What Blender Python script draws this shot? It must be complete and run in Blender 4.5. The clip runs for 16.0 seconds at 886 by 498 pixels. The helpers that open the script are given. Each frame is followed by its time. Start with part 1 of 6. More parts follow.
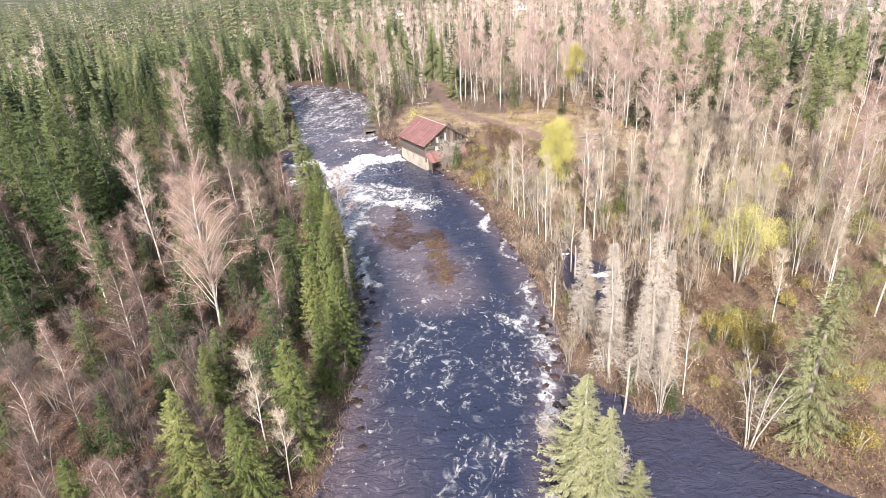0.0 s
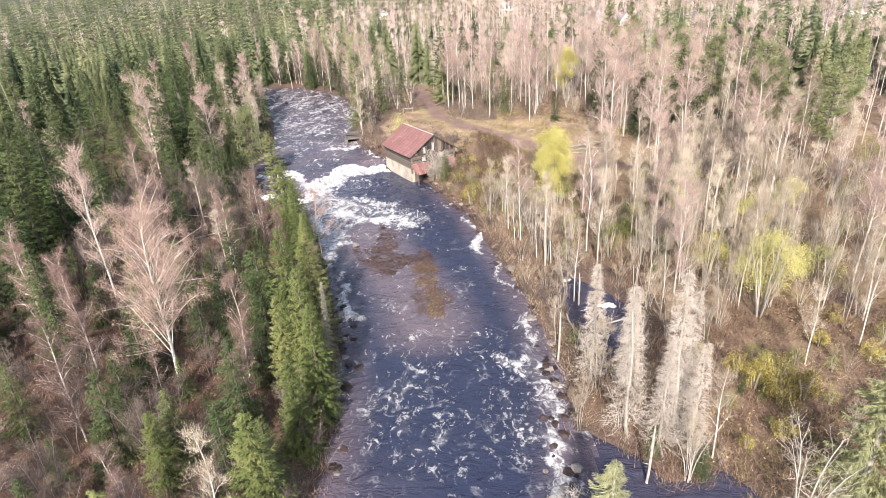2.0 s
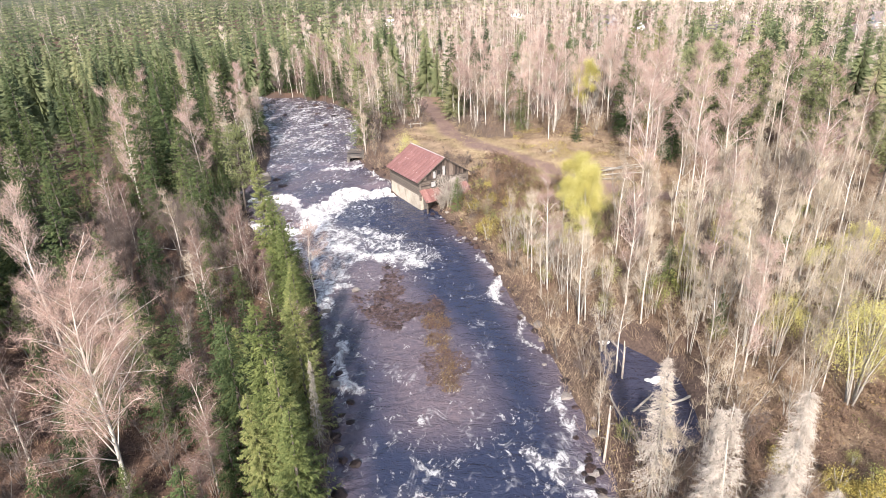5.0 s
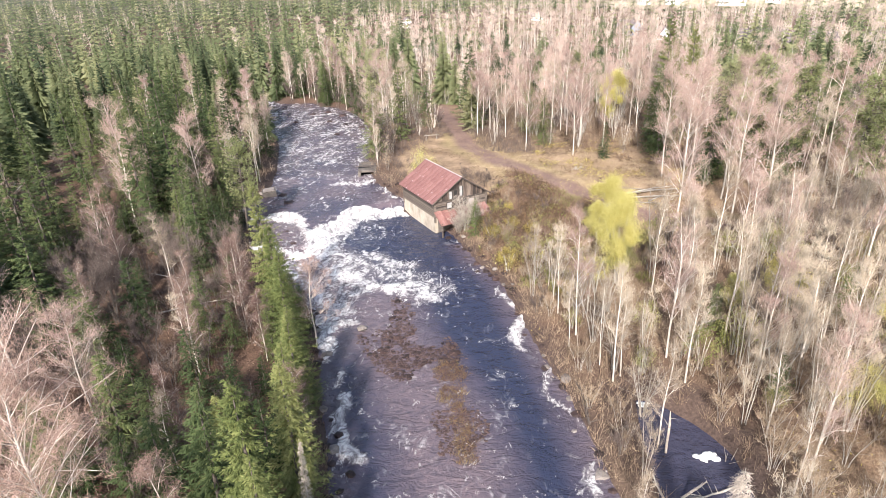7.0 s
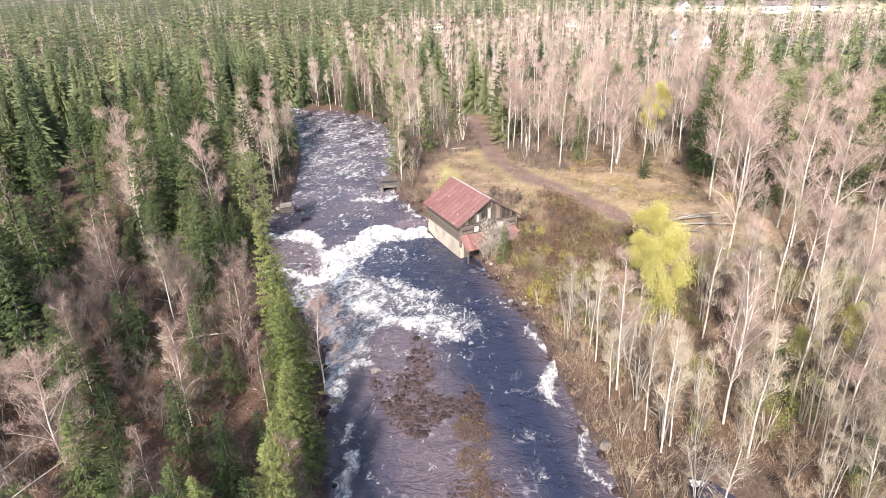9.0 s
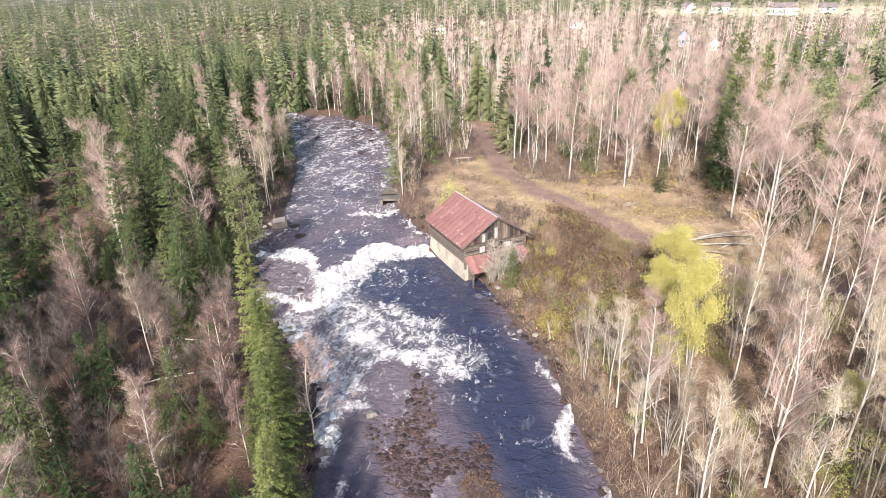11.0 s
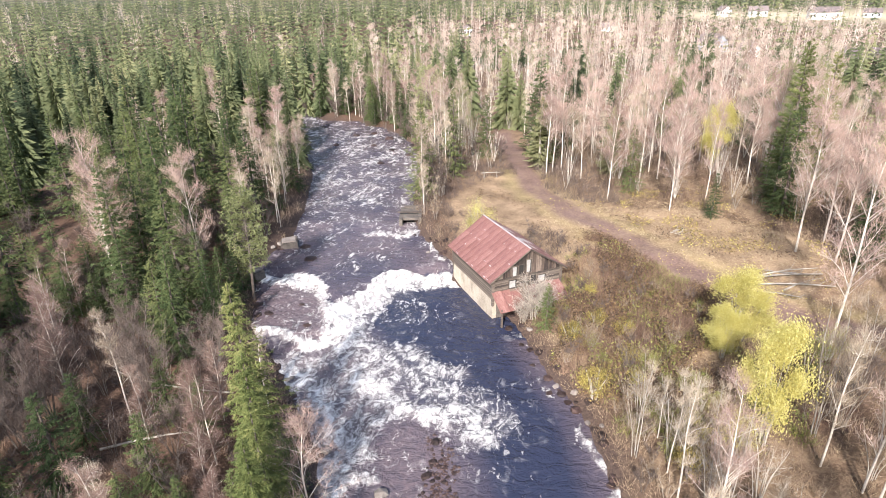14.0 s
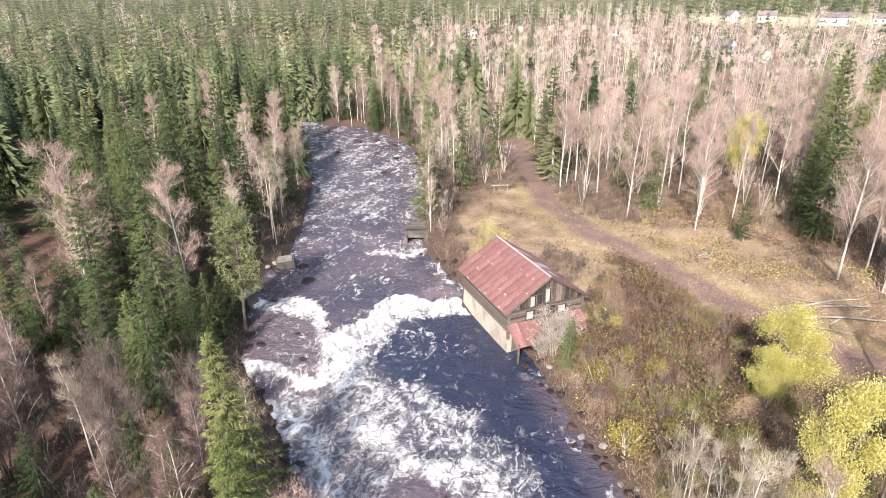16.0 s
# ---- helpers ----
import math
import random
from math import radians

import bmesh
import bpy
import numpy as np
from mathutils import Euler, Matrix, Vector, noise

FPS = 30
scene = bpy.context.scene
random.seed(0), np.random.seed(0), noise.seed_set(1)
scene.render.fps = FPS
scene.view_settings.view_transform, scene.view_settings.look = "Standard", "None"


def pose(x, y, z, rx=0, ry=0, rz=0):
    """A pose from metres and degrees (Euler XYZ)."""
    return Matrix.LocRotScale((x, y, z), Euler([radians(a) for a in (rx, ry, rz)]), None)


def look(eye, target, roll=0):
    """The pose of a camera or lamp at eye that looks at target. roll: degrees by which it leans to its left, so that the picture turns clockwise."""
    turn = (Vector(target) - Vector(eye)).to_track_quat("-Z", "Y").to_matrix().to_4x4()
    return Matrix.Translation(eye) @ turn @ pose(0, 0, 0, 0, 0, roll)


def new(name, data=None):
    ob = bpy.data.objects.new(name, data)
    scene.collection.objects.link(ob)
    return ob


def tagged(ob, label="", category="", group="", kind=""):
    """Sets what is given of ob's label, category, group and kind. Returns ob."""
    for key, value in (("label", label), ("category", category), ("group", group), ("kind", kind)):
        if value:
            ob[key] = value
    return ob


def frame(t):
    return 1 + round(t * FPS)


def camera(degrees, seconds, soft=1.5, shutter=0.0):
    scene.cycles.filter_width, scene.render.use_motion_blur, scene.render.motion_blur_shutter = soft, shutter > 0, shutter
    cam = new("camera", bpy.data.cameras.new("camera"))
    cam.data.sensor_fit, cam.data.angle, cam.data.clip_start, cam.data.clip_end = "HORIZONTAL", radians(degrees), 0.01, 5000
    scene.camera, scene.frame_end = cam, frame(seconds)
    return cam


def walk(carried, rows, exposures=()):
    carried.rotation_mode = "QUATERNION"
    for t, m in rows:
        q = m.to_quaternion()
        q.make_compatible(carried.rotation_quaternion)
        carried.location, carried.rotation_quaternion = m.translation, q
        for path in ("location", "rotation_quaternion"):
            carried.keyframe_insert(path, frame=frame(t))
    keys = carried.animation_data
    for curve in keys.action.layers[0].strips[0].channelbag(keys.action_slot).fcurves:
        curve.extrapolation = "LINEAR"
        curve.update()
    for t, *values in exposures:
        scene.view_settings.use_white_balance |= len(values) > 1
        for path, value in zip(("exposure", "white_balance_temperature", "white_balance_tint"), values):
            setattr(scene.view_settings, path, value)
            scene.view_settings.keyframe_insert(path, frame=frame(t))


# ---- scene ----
cam = camera(74.5, 16.0, soft=0.75)
PATH = [  # seconds, x, y, z, yaw, pitch, roll
    (0.0, 1.40, 1.14, 26.84, 1.59, -24.90, -3.62),
    (0.5, 1.46, 2.70, 26.86, 1.32, -24.98, -3.55),
    (1.0, 1.23, 4.16, 26.75, 0.77, -24.91, -3.31),
    (1.5, 1.10, 5.80, 26.73, 0.35, -24.96, -3.28),
    (2.0, 1.01, 7.37, 26.69, -0.01, -24.97, -3.23),
    (2.5, 0.93, 9.06, 26.61, 0.14, -24.88, -3.05),
    (3.0, 0.75, 10.68, 26.65, 0.01, -24.85, -2.86),
    (3.5, 0.54, 12.21, 26.60, -0.18, -24.69, -2.76),
    (4.0, 0.42, 13.75, 26.58, -0.06, -24.55, -2.73),
    (6.5, -0.04, 21.67, 27.10, 1.19, -24.46, -2.25),
    (7.0, -0.01, 23.26, 27.17, 1.71, -24.37, -2.12),
    (7.5, 0.01, 24.73, 27.29, 2.16, -24.31, -1.98),
    (8.0, -0.02, 26.26, 27.27, 2.84, -24.16, -1.83),
    (8.5, -0.00, 27.71, 27.28, 3.79, -24.03, -1.72),
    (9.0, -0.05, 29.02, 27.31, 4.52, -23.93, -1.76),
    (11.5, -0.61, 35.23, 27.53, 4.69, -23.87, -1.67),
    (12.0, -0.65, 36.43, 27.57, 4.75, -23.85, -1.74),
    (12.5, -0.87, 37.70, 27.59, 5.35, -23.88, -1.50),
    (13.0, -1.08, 38.87, 27.60, 6.03, -23.88, -1.31),
    (13.5, -1.39, 40.06, 27.55, 6.53, -23.87, -1.16),
    (14.0, -1.56, 41.27, 27.46, 6.86, -23.78, -1.14),
    (14.5, -1.88, 42.44, 27.42, 6.98, -23.72, -1.05),
    (15.0, -2.22, 43.71, 27.40, 7.03, -23.72, -0.94),
    (15.5, -2.54, 45.03, 27.39, 7.07, -23.67, -0.84),
    (16.0, -3.00, 46.41, 27.38, 6.90, -23.62, -0.62),
]
walk(cam, [(t, pose(x, y, z) @ pose(0, 0, 0, 0, 0, yaw) @ pose(0, 0, 0, 90 + pitch) @ pose(0, 0, 0, 0, 0, roll)) for t, x, y, z, yaw, pitch, roll in PATH])

# --- daylight: low autumn sun behind, a little to the left, thin haze --------------------------------
SUN_HEIGHT, SUN_BEARING = 36.0, 188.0     # degrees up; degrees clockwise from ahead (+y)
world = bpy.data.worlds.new("sky")
scene.world = world
world.use_nodes = True
sky = world.node_tree.nodes.new("ShaderNodeTexSky")
sky.sky_type, sky.sun_disc = "NISHITA", False
sky.sun_elevation, sky.sun_rotation = radians(SUN_HEIGHT), radians(SUN_BEARING)
sky.air_density, sky.dust_density, sky.ozone_density = 1.0, 2.0, 1.0
world.node_tree.links.new(sky.outputs["Color"], world.node_tree.nodes["Background"].inputs["Color"])
world.node_tree.nodes["Background"].inputs["Strength"].default_value = 0.15
sun = new("sun", bpy.data.lights.new("sun", "SUN"))
sun.data.energy, sun.data.angle, sun.data.color = 5.2, radians(3.0), (1.0, 0.945, 0.9)
toward = Vector((math.sin(radians(SUN_BEARING)) * math.cos(radians(SUN_HEIGHT)), math.cos(radians(SUN_BEARING)) * math.cos(radians(SUN_HEIGHT)), math.sin(radians(SUN_HEIGHT))))
sun.matrix_world = look(toward * 200 + Vector((0, 60, 0)), (0, 60, 0))
scene.view_settings.exposure = 1.04

# --- materials -----------------------------------------------------------------------------------
def material(name, stops, scale=2.0, rough=0.8, bump=0.0, fine=12.0, metal=0.0, vary=0.0, coords="Object", spec=0.5, detail=6.0, stretch=(1, 1, 1), through_light=0.0):
    """A surface whose colour runs over stops by noise at two scales, and from one object to another."""
    m = bpy.data.materials.new(name)
    m.use_nodes = True
    n, l = m.node_tree.nodes, m.node_tree.links
    shader = n["Principled BSDF"]
    tc = n.new("ShaderNodeTexCoord")
    mp = n.new("ShaderNodeMapping")
    mp.inputs["Scale"].default_value = stretch
    l.new(tc.outputs[coords], mp.inputs["Vector"])
    big = n.new("ShaderNodeTexNoise")
    big.inputs["Scale"].default_value, big.inputs["Detail"].default_value = scale, detail
    small = n.new("ShaderNodeTexNoise")
    small.inputs["Scale"].default_value, small.inputs["Detail"].default_value = scale * fine, 3.0
    for t in (big, small):
        l.new(mp.outputs["Vector"], t.inputs["Vector"])
    mix = n.new("ShaderNodeMath")
    mix.operation = "MULTIPLY_ADD"
    mix.inputs[1].default_value = 0.45
    l.new(small.outputs["Fac"], mix.inputs[0])
    half = n.new("ShaderNodeMath")
    half.operation = "MULTIPLY"
    half.inputs[1].default_value = 0.55
    l.new(big.outputs["Fac"], half.inputs[0])
    l.new(half.outputs[0], mix.inputs[2])
    ramp = n.new("ShaderNodeValToRGB")
    while len(ramp.color_ramp.elements) < len(stops):
        ramp.color_ramp.elements.new(0.5)
    for e, (at, c) in zip(ramp.color_ramp.elements, stops):
        e.position, e.color = at, (*c, 1)
    source = mix.outputs[0]
    if vary:
        info = n.new("ShaderNodeObjectInfo")
        shift = n.new("ShaderNodeMath")
        shift.operation = "MULTIPLY_ADD"
        shift.inputs[1].default_value = vary
        l.new(info.outputs["Random"], shift.inputs[0])
        sub = n.new("ShaderNodeMath")
        sub.operation = "SUBTRACT"
        sub.inputs[1].default_value = vary / 2
        l.new(mix.outputs[0], sub.inputs[0])
        l.new(sub.outputs[0], shift.inputs[2])
        source = shift.outputs[0]
    l.new(source, ramp.inputs["Fac"])
    l.new(ramp.outputs["Color"], shader.inputs["Base Color"])
    shader.inputs["Roughness"].default_value, shader.inputs["Metallic"].default_value = rough, metal
    shader.inputs["Specular IOR Level"].default_value = spec
    if bump:
        b = n.new("ShaderNodeBump")
        b.inputs["Strength"].default_value, b.inputs["Distance"].default_value = bump, 0.03
        l.new(small.outputs["Fac"], b.inputs["Height"])
        l.new(b.outputs["Normal"], shader.inputs["Normal"])
    if through_light:
        t = n.new("ShaderNodeBsdfTranslucent")
        l.new(ramp.outputs["Color"], t.inputs["Color"])
        both = n.new("ShaderNodeMixShader")
        both.inputs[0].default_value = through_light
        l.new(shader.outputs[0], both.inputs[1])
        l.new(t.outputs[0], both.inputs[2])
        l.new(both.outputs[0], n["Material Output"].inputs["Surface"])
    return m


def add_tint(m, amount):
    """Shifts the colour from one tree of a joined wood to the next, by the tint laid on it."""
    n, l = m.node_tree.nodes, m.node_tree.links
    ramp = next(x for x in n if x.type == "VALTORGB")
    was = ramp.inputs["Fac"].links[0].from_socket
    a = n.new("ShaderNodeAttribute")
    a.attribute_name = "tint"
    k = n.new("ShaderNodeMath")
    k.operation = "MULTIPLY_ADD"
    k.inputs[1].default_value = amount
    l.new(a.outputs["Fac"], k.inputs[0])
    l.new(was, k.inputs[2])
    l.new(k.outputs[0], ramp.inputs["Fac"])
    return m


def add_island_variation(m, amount):
    """Shifts the colour from one loose piece of a joined mesh to the next."""
    n, l = m.node_tree.nodes, m.node_tree.links
    ramp = next(x for x in n if x.type == "VALTORGB")
    was = ramp.inputs["Fac"].links[0].from_socket
    geo = n.new("ShaderNodeNewGeometry")
    k = n.new("ShaderNodeMath")
    k.operation = "MULTIPLY_ADD"
    k.inputs[1].default_value = amount
    l.new(geo.outputs["Random Per Island"], k.inputs[0])
    l.new(was, k.inputs[2])
    s = n.new("ShaderNodeMath")
    s.operation = "SUBTRACT"
    s.inputs[1].default_value = amount / 2
    l.new(k.outputs[0], s.inputs[0])
    l.new(s.outputs[0], ramp.inputs["Fac"])
    return m


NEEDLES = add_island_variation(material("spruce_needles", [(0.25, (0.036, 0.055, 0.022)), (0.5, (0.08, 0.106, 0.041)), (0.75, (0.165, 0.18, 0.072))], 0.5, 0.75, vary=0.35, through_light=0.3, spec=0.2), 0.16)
# Spruce needles again, brighter and yellower: sunlight is put into their colour.
NEEDLES_SUNLIT = add_island_variation(material("sun_painted_spruce_needles", [(0.25, (0.062, 0.084, 0.027)), (0.5, (0.145, 0.165, 0.056)), (0.75, (0.265, 0.265, 0.105))], 0.5, 0.75, vary=0.3, through_light=0.3, spec=0.2), 0.18)
LICHEN_NEEDLES = add_island_variation(material("lichen_grey_needles", [(0.25, (0.15, 0.155, 0.075)), (0.5, (0.275, 0.275, 0.145)), (0.75, (0.43, 0.41, 0.255))], 0.5, 0.75, vary=0.2, through_light=0.35, spec=0.2), 0.25)
NEEDLES_PINE = add_island_variation(material("pine_needles", [(0.25, (0.12, 0.14, 0.06)), (0.5, (0.26, 0.28, 0.13)), (0.75, (0.4, 0.41, 0.22))], 0.5, 0.75, vary=0.3, through_light=0.5, spec=0.2), 0.2)
# Far needles and twigs are paler than near ones: distance haze put into the colour.
HAZED_NEEDLES = add_tint(material("haze_paled_spruce_needles", [(0.2, (0.055, 0.075, 0.042)), (0.45, (0.13, 0.155, 0.078)), (0.62, (0.2, 0.22, 0.112)), (0.85, (0.33, 0.325, 0.175))], 0.35, 0.8, through_light=0.45, spec=0.15), 0.5)
HAZED_TWIGS = add_tint(material("haze_paled_birch_twigs", [(0.2, (0.23, 0.17, 0.14)), (0.5, (0.39, 0.3, 0.25)), (0.8, (0.53, 0.43, 0.365))], 0.3, 0.85), 0.5)
SPRUCE_BARK = material("spruce_bark", [(0.3, (0.06, 0.045, 0.035)), (0.7, (0.17, 0.14, 0.12))], 3.0, 0.9, 0.6)
BIRCH_BARK = material("birch_bark", [(0.3, (0.1, 0.085, 0.075)), (0.42, (0.42, 0.37, 0.32)), (0.7, (0.66, 0.61, 0.54))], 1.6, 0.7, 0.3, vary=0.12, stretch=(1, 1, 2.2))
BROKEN_BARK = material("peeling_birch_bark", [(0.36, (0.1, 0.08, 0.065)), (0.48, (0.33, 0.28, 0.235)), (0.62, (0.52, 0.47, 0.41))], 2.5, 0.75, 0.5, stretch=(1, 1, 2.5))
WILLOW_BARK = material("willow_bark", [(0.3, (0.07, 0.058, 0.05)), (0.5, (0.16, 0.138, 0.118)), (0.75, (0.29, 0.255, 0.22))], 1.8, 0.8, 0.4, vary=0.25)
GREY_BARK = material("alder_bark", [(0.3, (0.16, 0.14, 0.12)), (0.5, (0.33, 0.3, 0.26)), (0.75, (0.52, 0.48, 0.42))], 1.8, 0.8, 0.4, vary=0.25)
BIRCH_TWIGS = add_island_variation(material("birch_twigs", [(0.25, (0.19, 0.125, 0.105)), (0.5, (0.34, 0.235, 0.2)), (0.75, (0.47, 0.355, 0.3))], 0.4, 0.85, vary=0.3), 0.25)
PINK_TWIGS = add_island_variation(material("weeping_birch_twigs", [(0.25, (0.2, 0.125, 0.1)), (0.5, (0.32, 0.21, 0.17)), (0.75, (0.43, 0.31, 0.25))], 0.4, 0.85, vary=0.3), 0.25)
RUSSET_TWIGS = add_island_variation(material("russet_birch_twigs", [(0.25, (0.095, 0.056, 0.046)), (0.5, (0.175, 0.11, 0.09)), (0.75, (0.275, 0.19, 0.155))], 0.4, 0.85, vary=0.3), 0.25)
WOOD_SHRUBS = add_tint(material("far_shrub_twigs", [(0.2, (0.1, 0.075, 0.062)), (0.5, (0.19, 0.15, 0.125)), (0.8, (0.3, 0.25, 0.205))], 0.3, 0.85), 0.5)
PALE_TWIGS = add_island_variation(material("alder_twigs", [(0.25, (0.118, 0.08, 0.053)), (0.5, (0.235, 0.168, 0.112)), (0.75, (0.38, 0.29, 0.198))], 0.4, 0.85, vary=0.3), 0.25)
ALDER_TWIGS = add_island_variation(material("pale_alder_twigs", [(0.25, (0.155, 0.118, 0.088)), (0.5, (0.32, 0.256, 0.19)), (0.75, (0.5, 0.42, 0.32))], 0.4, 0.85, vary=0.3), 0.25)
THIN_YELLOW_LEAVES = add_island_variation(material("thin_yellow_leaves", [(0.25, (0.28, 0.24, 0.05)), (0.5, (0.48, 0.43, 0.13)), (0.75, (0.64, 0.6, 0.25))], 0.7, 0.6, vary=0.2, through_light=0.35), 0.35)
DARK_TWIGS = add_island_variation(material("willow_twigs", [(0.25, (0.05, 0.035, 0.03)), (0.5, (0.104, 0.075, 0.063)), (0.75, (0.185, 0.142, 0.117))], 0.4, 0.85, vary=0.3), 0.25)
DEAD_WOOD = add_island_variation(material("dead_spruce_twigs", [(0.25, (0.21, 0.172, 0.142)), (0.5, (0.365, 0.31, 0.26)), (0.75, (0.53, 0.465, 0.4))], 0.6, 0.85, vary=0.2), 0.25)
YELLOW_LEAVES = add_island_variation(material("yellow_leaves", [(0.25, (0.34, 0.29, 0.07)), (0.5, (0.53, 0.475, 0.155)), (0.75, (0.7, 0.66, 0.3))], 0.7, 0.6, vary=0.2, through_light=0.35), 0.35)
OCHRE_LEAVES = add_island_variation(material("ochre_leaves", [(0.2, (0.07, 0.06, 0.02)), (0.5, (0.32, 0.235, 0.06)), (0.8, (0.58, 0.5, 0.15))], 0.7, 0.6, vary=0.25, through_light=0.3), 0.6)
OLIVE_LEAVES = add_island_variation(material("olive_leaves", [(0.25, (0.12, 0.14, 0.03)), (0.5, (0.25, 0.26, 0.07)), (0.75, (0.42, 0.4, 0.13))], 0.7, 0.6, vary=0.3, through_light=0.35), 0.35)
DRY_GRASS = add_island_variation(material("dry_grass", [(0.25, (0.19, 0.13, 0.085)), (0.5, (0.35, 0.265, 0.17)), (0.75, (0.5, 0.41, 0.27))], 0.2, 0.9, vary=0.0), 0.35)
DARK_LEAVES = add_island_variation(material("rust_brown_leaves", [(0.25, (0.04, 0.028, 0.018)), (0.5, (0.11, 0.066, 0.038)), (0.75, (0.23, 0.15, 0.07))], 0.5, 0.8, through_light=0.2), 0.4)
BAR_SCRUB = add_island_variation(material("rusty_bar_scrub", [(0.25, (0.05, 0.028, 0.022)), (0.5, (0.12, 0.066, 0.044)), (0.75, (0.2, 0.155, 0.06))], 0.4, 0.9), 0.4)
BROWN_FERN = add_island_variation(material("brown_undergrowth", [(0.25, (0.075, 0.042, 0.032)), (0.5, (0.155, 0.095, 0.068)), (0.75, (0.29, 0.205, 0.13))], 0.2, 0.9), 0.35)
ROCK = material("wet_river_rock", [(0.3, (0.014, 0.009, 0.008)), (0.55, (0.034, 0.02, 0.018)), (0.8, (0.085, 0.052, 0.045))], 1.5, 0.6, 0.8, vary=0.3, spec=0.3)
DRY_ROCK = material("grey_bank_rock", [(0.3, (0.08, 0.065, 0.058)), (0.7, (0.26, 0.225, 0.2))], 1.2, 0.8, 0.8, vary=0.25)
CONCRETE = material("old_concrete", [(0.3, (0.16, 0.13, 0.1)), (0.46, (0.36, 0.31, 0.25)), (0.7, (0.52, 0.46, 0.39))], 1.3, 0.85, 0.4, stretch=(1, 1, 0.45))
GREY_CONCRETE = material("stained_concrete", [(0.3, (0.03, 0.025, 0.022)), (0.5, (0.095, 0.08, 0.07)), (0.75, (0.22, 0.19, 0.165))], 0.9, 0.85, 0.5)
PLANK = material("weathered_plank", [(0.3, (0.022, 0.016, 0.014)), (0.5, (0.075, 0.052, 0.042)), (0.72, (0.2, 0.155, 0.125))], 1.2, 0.85, 0.5, vary=0.4, stretch=(6, 6, 0.6))
LOG = material("weathered_log", [(0.3, (0.03, 0.023, 0.02)), (0.5, (0.09, 0.07, 0.058)), (0.72, (0.2, 0.165, 0.135))], 1.2, 0.85, 0.5, vary=0.3, stretch=(0.6, 6, 6))
RED_SHEET = material("rusty_red_sheet", [(0.32, (0.07, 0.03, 0.025)), (0.44, (0.15, 0.066, 0.057)), (0.55, (0.215, 0.105, 0.092)), (0.63, (0.28, 0.165, 0.148)), (0.72, (0.42, 0.33, 0.31))], 0.9, 0.5, 0.1, vary=0.08, metal=0.0, stretch=(0.55, 2.2, 1))
BARE_SHEET = material("bare_zinc_sheet", [(0.3, (0.34, 0.28, 0.26)), (0.7, (0.62, 0.58, 0.56))], 0.8, 0.45, 0.1, metal=0.3)
WHITE_PAINT = material("chipped_white_paint", [(0.3, (0.2, 0.19, 0.18)), (0.58, (0.36, 0.35, 0.34))], 2.0, 0.6)
DARK_HOLE = material("dark_opening", [(0.3, (0.012, 0.01, 0.01)), (0.7, (0.03, 0.026, 0.024))], 2.0, 0.9)
GLASS = material("dark_glass", [(0.3, (0.02, 0.022, 0.026)), (0.7, (0.045, 0.05, 0.055))], 2.0, 0.08)
HOUSE_WHITE = material("white_cladding", [(0.3, (0.68, 0.68, 0.66)), (0.7, (0.82, 0.82, 0.8))], 0.6, 0.7, vary=0.1)
HOUSE_BLUE = material("blue_grey_cladding", [(0.3, (0.25, 0.28, 0.34)), (0.7, (0.36, 0.39, 0.46))], 0.6, 0.7, vary=0.1)
HOUSE_BROWN = material("brown_cladding", [(0.3, (0.1, 0.065, 0.05)), (0.7, (0.2, 0.13, 0.1))], 0.6, 0.75, vary=0.2)
ROOF_DARK = material("dark_roof_tiles", [(0.3, (0.09, 0.07, 0.07)), (0.7, (0.2, 0.16, 0.155))], 1.0, 0.7, 0.3, vary=0.2)
FOAM_PILE = material("foam_mound", [(0.3, (0.72, 0.7, 0.66)), (0.7, (0.86, 0.85, 0.83))], 3.0, 0.9, 0.6)


